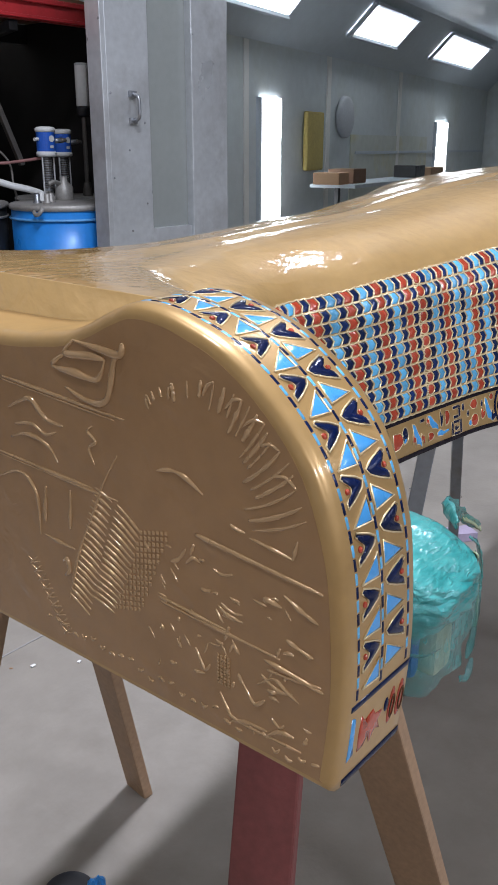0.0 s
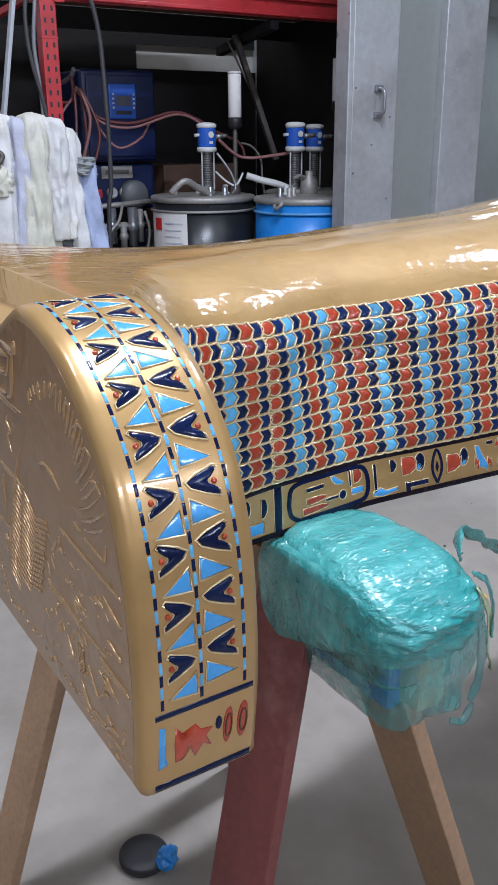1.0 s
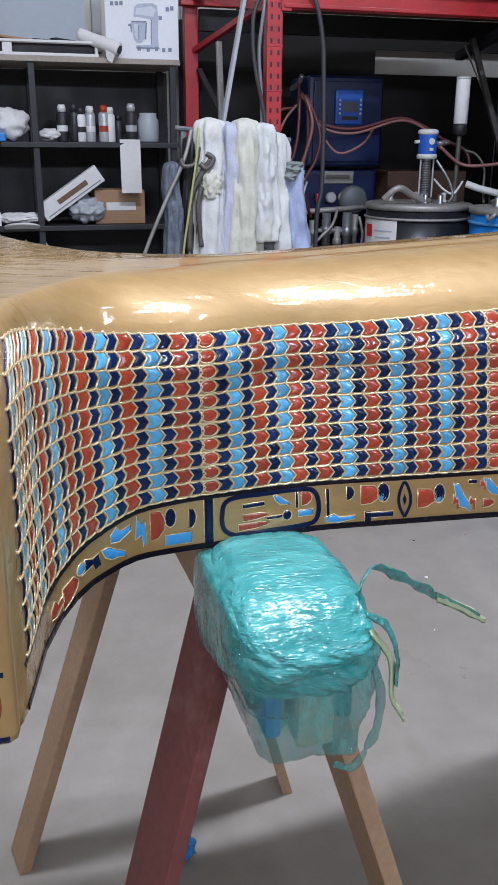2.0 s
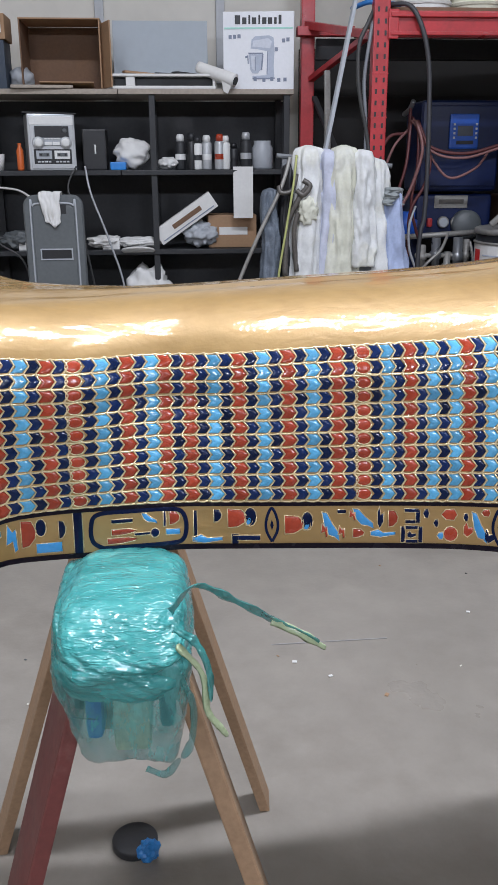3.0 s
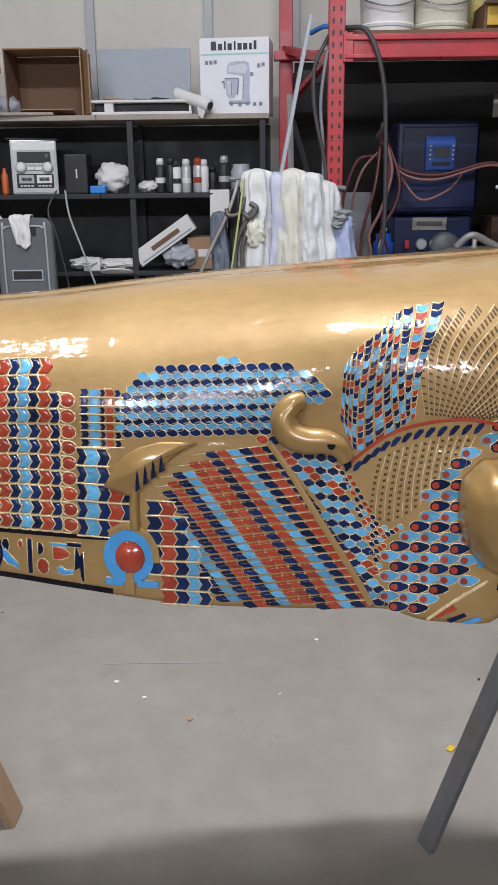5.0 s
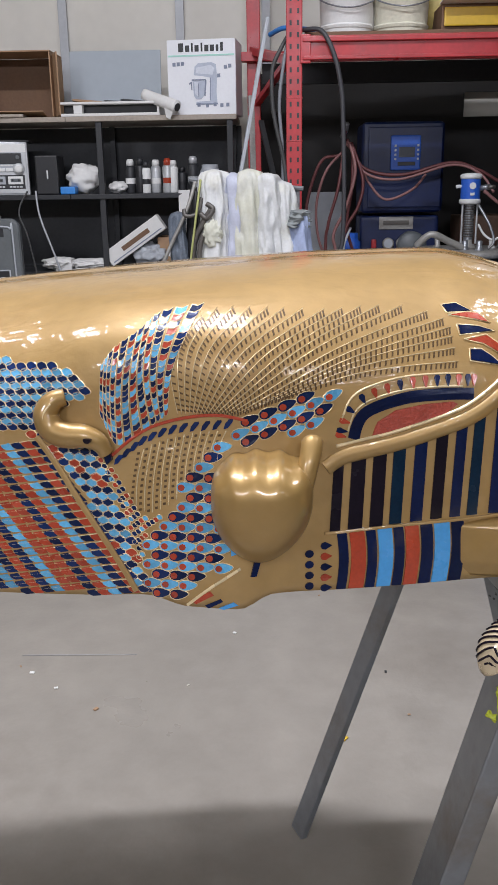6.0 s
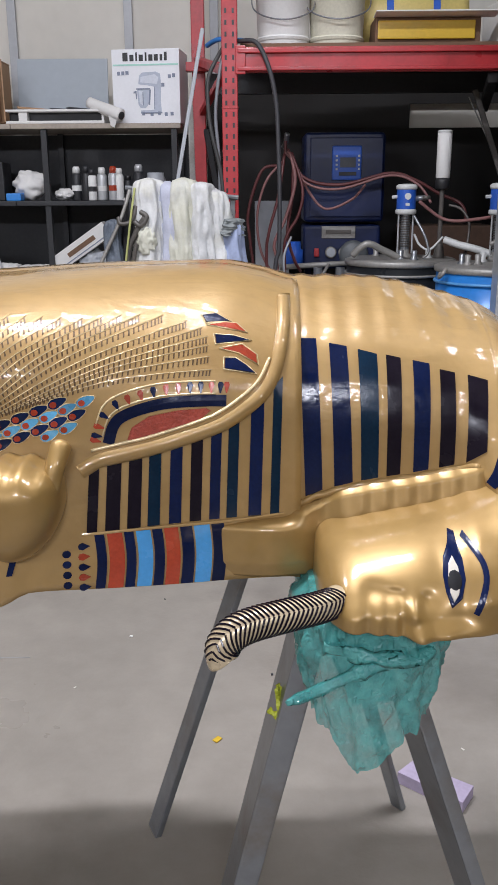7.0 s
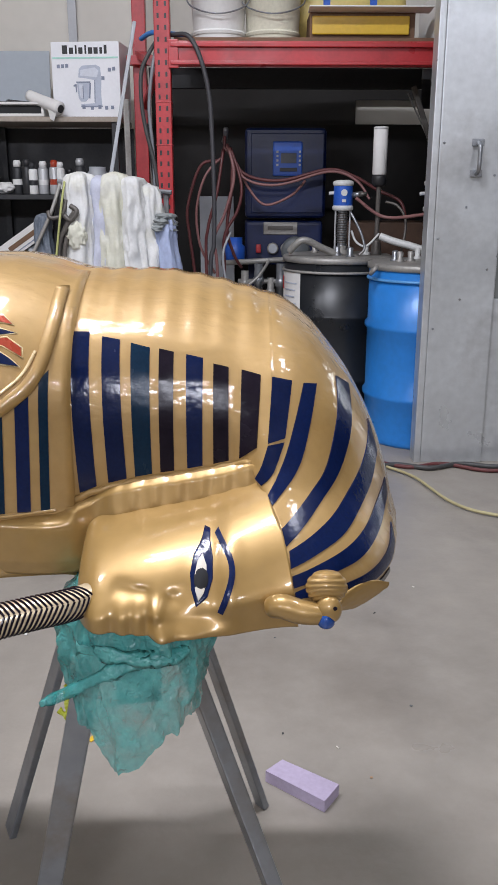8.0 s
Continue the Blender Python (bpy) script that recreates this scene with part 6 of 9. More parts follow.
def pillow(bm, pts, f=near, h=0.0006, rise=0.0009):
    """A small enamel cell whose face swells towards its middle."""
    cx, cz = sum(p[0] for p in pts) / len(pts), sum(p[1] for p in pts) / len(pts)
    rings = []
    for q, up in ((1.0, -0.0006), (0.97, h * 0.6), (0.80, h + rise * 0.6), (0.40, h + rise)):
        rings.append([bm.verts.new(on(cx + (x - cx) * q, cz + (z - cz) * q, up, f)) for x, z in pts])
    n = len(pts)
    for lo, hi in zip(rings, rings[1:]):
        for k in range(n):
            bm.faces.new((lo[k], lo[(k + 1) % n], hi[(k + 1) % n], hi[k]))
    bm.faces.new(rings[-1])


def finish(bm):
    bmesh.ops.recalc_face_normals(bm, faces=bm.faces)
    return bm


def inlay(name, pts, material, parent, f=near, h=0.0012, label=""):
    b = bmesh.new()
    put(b, pts, f, h)
    return part(name, finish(b), material, parent, label)


def dome(name, pts, centre, material, parent, f=near, h=0.002, rise=0.0, label=""):
    """An inlay that follows its surface, filled in rings about a centre and raised towards it."""
    b = bmesh.new()
    rings = [[b.verts.new(on(x, z, -0.0006, f)) for x, z in pts]]
    for q in (1.0, 0.9, 0.75, 0.55, 0.35, 0.15):
        rings.append([b.verts.new(on(centre[0] + (x - centre[0]) * q, centre[1] + (z - centre[1]) * q, h + rise * (1 - q * q), f)) for x, z in pts])
    n = len(pts)
    for lo, hi in zip(rings, rings[1:]):
        for k in range(n):
            b.faces.new((lo[k], lo[(k + 1) % n], hi[(k + 1) % n], hi[k]))
    b.faces.new(rings[-1])
    return part(name, finish(b), material, parent, label, smooth=True)


def ribbon(bm, left, right, f=near, h=0.0012):
    """A strip between two lines of (length, height) pairs."""
    n = len(left)
    rows = []
    for (a, b_), (c, d) in zip(left, right):
        rows.append([bm.verts.new(on(a, b_, -0.0006, f)), bm.verts.new(on(a, b_, h, f)), bm.verts.new(on((a + c) / 2, (b_ + d) / 2, h * 1.15, f)), bm.verts.new(on(c, d, h, f)), bm.verts.new(on(c, d, -0.0006, f))])
    for p, q in zip(rows, rows[1:]):
        for k in range(4):
            bm.faces.new((p[k], p[k + 1], q[k + 1], q[k]))
    bm.faces.new(rows[0])
    bm.faces.new(list(reversed(rows[-1])))
    return bm


def line(pts, width, f=near, h=0.0010, steps=6, bm=None):
    """A painted or raised line of even width along points of a surface."""
    path = [(p.x, p.y) for p in smooth_path([(a, b_, 0) for a, b_ in pts], steps)] if len(pts) > 2 else [(pts[0][0] + (pts[1][0] - pts[0][0]) * k / 6, pts[0][1] + (pts[1][1] - pts[0][1]) * k / 6) for k in range(7)]
    left, right = [], []
    for i, (a, b_) in enumerate(path):
        (x0, z0), (x1, z1) = path[max(i - 1, 0)], path[min(i + 1, len(path) - 1)]
        l = math.hypot(x1 - x0, z1 - z0) or 1
        nx, nz = -(z1 - z0) / l * width / 2, (x1 - x0) / l * width / 2
        left.append((a + nx, b_ + nz))
        right.append((a - nx, b_ - nz))
    return ribbon(bm or bmesh.new(), left, right, f, h)


def bead(pts, r, f=near, steps=6, bm=None, seg=6):
    path = smooth_path([(a, b_, 0) for a, b_ in pts], steps)
    return tube([on(p.x, p.y, r * 0.3, f) for p in path], r, seg, 1, bm, curve=False)


def arc_at(x, z=0.9):
    """Distance along the flank from the first red dot column."""
    n, s, x0 = 24, 0.0, 0.199
    for k in range(n):
        a, b_ = x0 + (x - x0) * k / n, x0 + (x - x0) * (k + 1) / n
        s += math.copysign(math.hypot(b_ - a, near(b_, z) - near(a, z)), b_ - a)
    return s


def x_of_arc(s):
    lo, hi = 0.0, 0.40
    for _ in range(26):
        m = (lo + hi) / 2
        if arc_at(m) < s:
            lo = m
        else:
            hi = m
    return lo


def row_low(x):
    return spline(x, [0.02, 0.035, 0.085, 0.14, 0.20, 0.31, 0.60, 0.75, 0.80], [0.826, 0.830, 0.836, 0.843, 0.846, 0.847, 0.848, 0.850, 0.851])


def row_high(x):
    return spline(x, [0.02, 0.05, 0.12, 0.20, 0.32, 0.45, 0.60, 0.71, 0.80], [1.044, 1.031, 1.011, 1.005, 1.004, 1.011, 1.019, 1.029, 1.031])


ROWS_N = 11
COL = {"N": NAVY_TILE, "L": SKY, "R": RED, "D": RED}
SEQ1 = "NLNRNLRNRNLNRNLNRNLNRN"
SEQ2 = "NLNRNLNLRNLNRNLNRN"
WIDE = {"N": 0.92, "L": 1.04, "R": 1.08, "D": 1.45}


def columns(x0, x1, seq):
    total = sum(WIDE[c] for c in seq)
    out, x = [], x0
    for c in seq:
        w = (x1 - x0) * WIDE[c] / total
        out.append((x, x + w, c))
        x += w
    return out


cols = [(0.1905, 0.2075, "D")] + columns(0.2075, 0.5025, SEQ1) + [(0.5025, 0.5195, "D")] + columns(0.5195, 0.7385, SEQ2) + [(0.7385, 0.7560, "D")]
left = []
s = -0.0085
for c in "NRNLNRNLNRNRNLNRNLNRNLN":
    w = 0.0138 * WIDE[c]
    xa, xb = x_of_arc(s - w), x_of_arc(s)
    if xa < 0.012:
        break
    left.append((xa, xb, c))
    s -= w
cols = list(reversed(left)) + cols
tiles_near, rest = 0, {}
for x0, x1, c in cols:
    xm = (x0 + x1) / 2
    lo, hi = row_low(xm), row_high(xm)
    for k in range(ROWS_N):
        za, zb = lo + (hi - lo) * k / ROWS_N, lo + (hi - lo) * (k + 1) / ROWS_N
        if xm > 0.712 and k > 8 and not (xm < 0.722):
            continue
        if xm > 0.733 and k > 7 and c != "D":
            continue
        if c == "D" and xm > 0.7 and k > 8:
            continue
        gap = 0.0011
        za, zb = za + gap, zb - gap
        zm = (za + zb) / 2
        d = min(0.0056, 0.42 * (x1 - x0))
        if c == "D":
            r0, r1 = 0.46 * (x1 - x0), 0.50 * (zb - za)
            pts = [(xm + 0.0024 + r0 * 1.05 * math.cos(a), zm + r1 * math.sin(a)) for a in [2 * math.pi * q / 12 for q in range(12)]]
            part("dot_wire", tube([on(xm + 0.0024 + (x - xm - 0.0024) * 1.06, zm + (z - zm) * 1.04, 0.0005) for x, z in pts + pts[:1]], 0.0009, 5, 1, curve=False), GOLD_LINE, BODY, smooth=True)
        else:
            a, b_ = x0 + 0.0009, x1 - 0.0009
            pts = [(a, za), (b_, za), (b_ + d * 0.6, za + (zm - za) * 0.6), (b_ + d, zm), (b_ + d * 0.6, zb - (zb - zm) * 0.6), (b_, zb), (a, zb), (a + d, zm)]
        if 0.375 < xm < 0.62 and tiles_near < 290:
            tiles_near += 1
            b = bmesh.new()
            pillow(b, pts)
            part("enamel_tile", finish(b), COL[c], BODY, smooth=True)
        else:
            pillow(rest.setdefault(c, bmesh.new()), pts)
    # the raised gilt zigzag that parts this column from the next
    if c != "D":
        top = ROWS_N if xm < 0.712 else 9 if xm < 0.733 else 8
        zig = []
        d = min(0.0056, 0.42 * (x1 - x0))
        for k in range(top):
            za, zb = lo + (hi - lo) * k / ROWS_N, lo + (hi - lo) * (k + 1) / ROWS_N
            j = random.uniform(-0.0004, 0.0004)
            zig += [on(x1 + j, za, 0.0004), on(x1 + d * 0.6 + j, za + (zb - za) * 0.3, 0.0005), on(x1 + d + j, (za + zb) / 2, 0.0005), on(x1 + d * 0.6 + j, za + (zb - za) * 0.7, 0.0005)]
        zig.append(on(x1, lo + (hi - lo) * top / ROWS_N, 0.0004))
        part("column_bead", tube(zig, 0.00115, 5, 1, curve=False), GOLD_LINE, BODY, smooth=True)
for c, b in rest.items():
    part("enamel_tile_field", finish(b), COL[c], BODY, kind="stuff", smooth=True)
rnd = random.Random(4)
for k in range(ROWS_N + 1):
    run_ = []
    for x0, x1, c in cols:
        if k > 9 and x0 > 0.715:
            break
        for q in (0.0, 0.35, 0.7):
            x = x0 + (x1 - x0) * q
            run_.append((x, row_low(x) + (row_high(x) - row_low(x)) * k / ROWS_N - 0.0011 * math.sin(math.pi * q) + rnd.uniform(-0.0003, 0.0003)))
    part("row_bead", bead(run_, 0.0011, steps=1), GOLD_LINE, BODY, smooth=True)

# band of signs along the lower edge
xs = [0.012 + (0.795 - 0.012) * i / 50 for i in range(51)]
part("border_line", line([(x, row_low(x) - 0.0038) for x in xs], 0.0042, steps=1), BLACKBLUE, BODY)
part("border_line", line([(x, zbot(x) + 0.0034) for x in xs], 0.0058, steps=1), BLACKBLUE, BODY)


def band(x, v):
    """A place in the sign band: v from 0 (lower) to 1 (upper)."""
    lo, hi = zbot(x) + 0.006, row_low(x) - 0.006
    return (x, lo + (hi - lo) * v)


def sign(kind, x, v, w, h, m):
    """One sign of the band, w long and h of the band's height."""
    def q(a, b_):
        return band(x + a * w, v + b_ * h)
    shapes = {
        "bar": [q(-.5, -.5), q(.5, -.5), q(.5, .5), q(-.5, .5)],
        "drop": [q(-.5, 0), q(-.2, -.45), q(.3, -.5), q(.5, 0), q(.3, .5), q(-.2, .45)],
        "bird": [q(-.5, .5), q(-.2, .45), q(.1, .1), q(.45, -.2), q(.5, -.5), q(.2, -.35), q(-.1, -.3), q(-.35, 0)],
        "arm": [q(-.5, -.2), q(.1, -.1), q(.2, -.5), q(.5, -.4), q(.4, .3), q(.1, .2), q(-.3, .5)],
        "half": [q(-.5, -.5), q(.0, -.45), q(.4, -.2), q(.5, .1), q(.2, .45), q(-.5, .5)],
        "wave": [q(-.5, -.3), q(-.1, -.5), q(.5, -.2), q(.5, .2), q(0, .1), q(-.2, .5), q(-.5, .2)],
        "ring": [q(.5 * math.cos(a), .5 * math.sin(a)) for a in [2 * math.pi * i / 12 for i in range(12)]],
    }
    path = [on(x_, z_, 0.0004) for x_, z_ in shapes[kind] + shapes[kind][:1]]
    part("sign_wire", tube(path, 0.00065, 5, 1, curve=False), GOLD_LINE, BODY, smooth=True)
    b = bmesh.new()
    pillow(b, shapes[kind], near, 0.0004, 0.0007)
    return part("sign", finish(b), m, BODY, smooth=True)


for row in [("wave", .040, .35, .012, .5, RED), ("half", .053, .3, .016, .6, RED), ("ring", .064, .55, .009, .3, BRIGHT), ("arm", .074, .45, .020, .5, NAVY), ("bird", .098, .35, .026, .5, BRIGHT), ("wave", .106, .75, .022, .4, BRIGHT),
            ("arm", .127, .55, .012, .8, BRIGHT), ("half", .145, .6, .016, .7, RED), ("ring", .158, .72, .012, .45, NAVY), ("bar", .166, .2, .028, .26, BRIGHT), ("half", .181, .62, .008, .45, NAVY), ("bar", .198, .5, .010, 1.1, NAVY),
            ("bar", .327, .5, .004, .8, NAVY), ("half", .352, .75, .009, .35, NAVY), ("wave", .340, .14, .034, .24, BRIGHT), ("half", .374, .68, .022, .5, RED), ("ring", .388, .72, .014, .5, NAVY), ("half", .387, .64, .008, .3, BRIGHT), ("bar", .384, .16, .030, .14, NAVY), ("bar", .371, .12, .008, .3, NAVY),
            ("half", .437, .50, .022, .5, RED), ("ring", .451, .60, .013, .5, NAVY), ("half", .451, .50, .008, .3, BRIGHT), ("bird", .477, .45, .020, .8, BRIGHT), ("arm", .470, .35, .008, .4, RED), ("arm", .489, .30, .008, .35, RED), ("bar", .489, .85, .010, .10, NAVY),
            ("bird", .513, .66, .024, .55, BRIGHT), ("arm", .501, .75, .008, .3, RED), ("half", .508, .27, .013, .25, RED), ("wave", .535, .27, .028, .22, BRIGHT), ("wave", .532, .70, .007, .6, NAVY), ("half", .546, .66, .011, .45, RED),
            ("bar", .566, .88, .016, .10, NAVY), ("bar", .573, .72, .005, .35, NAVY), ("bar", .566, .58, .014, .10, NAVY), ("bar", .557, .24, .005, .44, NAVY), ("bar", .576, .24, .005, .44, NAVY), ("bar", .5665, .43, .016, .10, NAVY), ("bar", .5665, .06, .016, .10, NAVY), ("wave", .5665, .24, .010, .20, NAVY), ("drop", .582, .80, .007, .25, NAVY), ("drop", .593, .55, .006, .22, NAVY), ("drop", .607, .78, .018, .3, RED), ("ring", .609, .27, .016, .4, RED), ("drop", .598, .22, .008, .2, BRIGHT),
            ("drop", .625, .72, .006, .22, NAVY), ("bird", .640, .45, .018, .85, BRIGHT), ("wave", .628, .40, .010, .4, RED), ("wave", .650, .25, .012, .4, NAVY), ("drop", .646, .85, .010, .2, RED), ("bird", .676, .38, .024, .55, BRIGHT), ("drop", .672, .70, .010, .3, NAVY), ("drop", .690, .75, .006, .2, RED),
            ("bar", .701, .48, .006, .85, NAVY), ("half", .714, .68, .007, .3, NAVY), ("ring", .716, .28, .014, .38, RED), ("half", .738, .62, .020, .3, RED), ("bar", .736, .82, .022, .08, BRIGHT), ("wave", .742, .25, .020, .22, BRIGHT), ("arm", .758, .45, .012, .9, NAVY), ("bar", .752, .85, .018, .1, NAVY)]:
    sign(*row)
for x in (0.4118, 0.6605):  # eye-shaped rings
    part("sign", line([band(x, .05), band(x - .006, .35), band(x - .006, .65), band(x, .95), band(x + .006, .65), band(x + .006, .35), band(x, .05)], 0.0030), NAVY, BODY)
    inlay("sign", [band(x, .35), band(x + .002, .5), band(x, .65), band(x - .002, .5)], NAVY, BODY)
# the cartouche
part("cartouche_ring", line([band(.225, .08), band(.214, .25), band(.212, .6), band(.220, .92), band(.26, .95), band(.30, .95), band(.313, .85), band(.317, .5), band(.313, .15), band(.30, .06), band(.26, .06), band(.225, .08)], 0.0048), NAVY, BODY)
for row in [("bar", .246, .72, .024, .10, NAVY), ("half", .248, .45, .028, .16, RED), ("half", .246, .24, .034, .16, RED), ("bird", .276, .74, .018, .3, BRIGHT), ("bar", .293, .70, .003, .4, NAVY), ("half", .304, .72, .012, .36, RED), ("ring", .282, .36, .010, .24, NAVY), ("bar", .268, .36, .018, .07, NAVY), ("bar", .302, .36, .016, .16, BRIGHT)]:
    sign(*row)

# rounded columns beyond the last dots, and the standing falcon sign with its sun disc
late = {}
def chevrons(blocks, pitch, cord_x):
    """Columns of pointed tiles with gilt zigzags between them and cords along the rows."""
    lows, highs = [], []
    for x0, x1, c, z0, n in blocks:
        zig, d = [], 0.0048
        for k in range(n):
            za, zb = z0 + pitch * k, z0 + pitch * (k + 1)
            zm = (za + zb) / 2
            pillow(late.setdefault(c, bmesh.new()), [(x0 + .0008, za + .0011), (x1 - .0008, za + .0011), (x1 + d * .6, za + (zm - za) * .6), (x1 + d - .0006, zm), (x1 + d * .6, zb - (zb - zm) * .6), (x1 - .0008, zb - .0011), (x0 + .0008, zb - .0011), (x0 + d, zm)])
            zig += [on(x1, za, 0.0005), on(x1 + d, zm, 0.0006)]
        zig.append(on(x1, z0 + pitch * n, 0.0005))
        part("column_bead", tube(zig, 0.0009, 5, 1, curve=False), GOLD_LINE, BODY, smooth=True)
        lows.append(z0)
        highs.append(z0 + pitch * n)
    for k in range(int((max(highs) - min(lows)) / pitch + 1.5)):
        z = min(lows) + pitch * k
        xs_ = [b[0] for b in blocks if b[3] - 0.001 <= z <= b[3] + pitch * b[4] + 0.001] + [b[1] for b in blocks if b[3] - 0.001 <= z <= b[3] + pitch * b[4] + 0.001]
        if xs_:
            part("row_bead", bead([(min(xs_) + (max(xs_) + 0.004 - min(xs_)) * q / 4, z + 0.0004 * math.sin(q + k)) for q in range(5)], 0.0012), GOLD_LINE, BODY, smooth=True)


chevrons([(0.7570, 0.7660, "N", 0.8475, 5), (0.7660, 0.7800, "L", 0.8475, 5), (0.7800, 0.7915, "N", 0.8475, 5), (0.7915, 0.8060, "R", 0.8475, 3), (0.8060, 0.8150, "N", 0.8475, 3)], 0.0187, 0)
chevrons([(0.8330, 0.8470, "N", 0.8105, 5), (0.8470, 0.8620, "R", 0.7790, 7), (0.8620, 0.8750, "N", 0.7790, 6), (0.8750, 0.8870, "L", 0.7790, 4), (0.8870, 0.8980, "N", 0.7790, 2)], 0.0158, 0)
# narrow columns behind the falcon
for k in range(7):
    for i, (x0, w, c) in enumerate([(0.7635, 0.0080, "N"), (0.7725, 0.0115, "S"), (0.7850, 0.0050, "N"), (0.7910, 0.0085, "R"), (0.8010, 0.0060, "N")]):
        za = 0.9420 + 0.0086 * k
        if 0.8010 - x0 > 0.03 or za < 0.998:
            put(late.setdefault(c, bmesh.new()), [(x0 + .0005, za + .0007), (x0 + w - .0005, za + .0012), (x0 + w + .0016, za + .0047), (x0 + w - .0005, za + .0080), (x0 + .0005, za + .0074), (x0 + .0026, za + .0044)], near, 0.0007)
    part("row_bead", bead([(0.763, 0.9418 + 0.0086 * k), (0.785, 0.9424 + 0.0086 * k), (0.812, 0.9430 + 0.0086 * k)], 0.0009), GOLD_LINE, BODY, smooth=True)


def ring_pts(x, z, rx, rz, n=20):
    return [(x + rx * math.cos(2 * math.pi * i / n), z + rz * math.sin(2 * math.pi * i / n)) for i in range(n)]


inlay("disc_ring", ring_pts(0.814, 0.829, 0.0285, 0.0295, 28), BRIGHT, BODY, h=0.0020)
dome("sun_disc", ring_pts(0.8155, 0.8285, 0.0160, 0.0175, 24), (0.8155, 0.8285), RED, BODY, near, 0.0025, 0.0055, "domed red sun disc")
inlay("base_bar", [(0.788, 0.797), (0.808, 0.797), (0.808, 0.804), (0.788, 0.805)], BRIGHT, BODY, h=0.002)
inlay("base_bar", [(0.822, 0.797), (0.845, 0.796), (0.846, 0.803), (0.822, 0.804)], BRIGHT, BODY, h=0.002)
inlay("disc_stem", [(0.809, 0.788), (0.820, 0.788), (0.819, 0.812), (0.811, 0.812)], GOLD, BODY, h=0.003)
part("disc_collar", line([(0.793, 0.853), (0.812, 0.862), (0.832, 0.855), (0.842, 0.840), (0.844, 0.824)], 0.0075, h=0.0025), GOLD, BODY)
bird = dome("falcon", [(0.789, 0.902), (0.795, 0.911), (0.803, 0.925), (0.815, 0.937), (0.830, 0.945), (0.850, 0.951), (0.870, 0.9515), (0.889, 0.9505), (0.875, 0.944), (0.858, 0.931), (0.842, 0.914), (0.832, 0.903), (0.824, 0.895), (0.815, 0.894), (0.804, 0.898)], (0.833, 0.925), GOLD_SMOOTH, BODY, near, 0.0050, 0.0055, "raised gilded falcon")
part("leg", bead([(0.822, 0.900), (0.8215, 0.885), (0.8215, 0.870), (0.8225, 0.858)], 0.0055, seg=10), GOLD_SMOOTH, bird, smooth=True)
for k in range(4):
    x = 0.8275 + 0.0085 * k
    inlay("feather_mark", [(x - .002, 0.899 + 0.007 * k), (x + .002, 0.902 + 0.0065 * k), (x + .0015, 0.917 + 0.0055 * k), (x + .0002, 0.924 + 0.005 * k), (x - .0015, 0.912 + 0.0055 * k)], NAVY, bird, h=0.0105)


def inside(p, poly):
    x, z = p
    hit_ = False
    for i in range(len(poly)):
        (x0, z0), (x1, z1) = poly[i - 1], poly[i]
        if (z0 > z) != (z1 > z) and x < (x1 - x0) * (z - z0) / (z1 - z0) + x0:
            hit_ = not hit_
    return hit_


def leaf(x, z, w, h, tilt=0.0, n=10):
    """A pointed oval."""
    out = []
    for i in range(n):
        a = 2 * math.pi * i / n
        u, v = 0.5 * w * math.cos(a), 0.5 * h * math.sin(a) * abs(math.sin(a)) ** 0.45
        out.append((x + u * math.cos(tilt) - v * math.sin(tilt), z + u * math.sin(tilt) + v * math.cos(tilt)))
    return out


gilt = bmesh.new()


def cell(c, pts, hh=0.0009, rim=0.0011, f=near):
    """An enamel cell with a raised gilt rim round it."""
    put(late.setdefault(c, bmesh.new()), pts, f, hh)
    cx, cz = sum(p[0] for p in pts) / len(pts), sum(p[1] for p in pts) / len(pts)
    rings = []
    for out, h in ((0.0, 0.0002), (0.5, 0.0016), (1.0, -0.0004)):
        ring = []
        for x, z in pts:
            l = math.hypot(x - cx, z - cz) or 1
            ring.append(gilt.verts.new(on(x + (x - cx) / l * rim * out, z + (z - cz) / l * rim * out, h, f)))
        rings.append(ring)
    n = len(pts)
    for lo, hi in zip(rings, rings[1:]):
        for k in range(n):
            gilt.faces.new((lo[k], lo[(k + 1) % n], hi[(k + 1) % n], hi[k]))


def field(poly, dx, dz, shear, chooser, w, h, tilt, f=near, hh=0.0012, store=late):
    x0, x1 = min(p[0] for p in poly), max(p[0] for p in poly)
    z0, z1 = min(p[1] for p in poly), max(p[1] for p in poly)
    k = 0
    z = z0
    while z < z1:
        i = 0
        x = x0 - (0.5 * dx if k % 2 else 0)
        while x < x1 + 0.05:
            p = (x + random.uniform(-.0004, .0004), z + shear * (x - x0) + random.uniform(-.0003, .0003))
            if inside(p, poly):
                c = chooser(i, k)
                if c:
                    cell(c, leaf(p[0], p[1], w, h, tilt), hh * 0.75, 0.0009)
            i += 1
            x += dx
        z += dz
        k += 1


COL.update({"S": SKY, "B": BRIGHT})
# scaled breast feathers
field([(0.803, 0.958), (0.806, 0.985), (0.823, 1.009), (0.846, 1.025), (0.9204, 1.0327), (0.9487, 1.0338), (0.9832, 1.0320), (1.0110, 1.0255), (1.0240, 1.0137), (1.0153, 0.9983), (0.9882, 0.9896), (0.9814, 0.9711), (0.9535, 0.9620), (0.9202, 0.9581), (0.860, 0.957)],
      0.0120, 0.0062, 0.06, lambda i, k: ("N", "S")[k % 2], 0.0132, 0.0086, -0.25)
# slanting rows of small tiles
SL = (0.555, -0.832)
def left_end(z):
    return 0.838 + (0.915 - z) * 0.46


def under_bird(x):
    return 0.906 + (x - 0.836) * 0.754


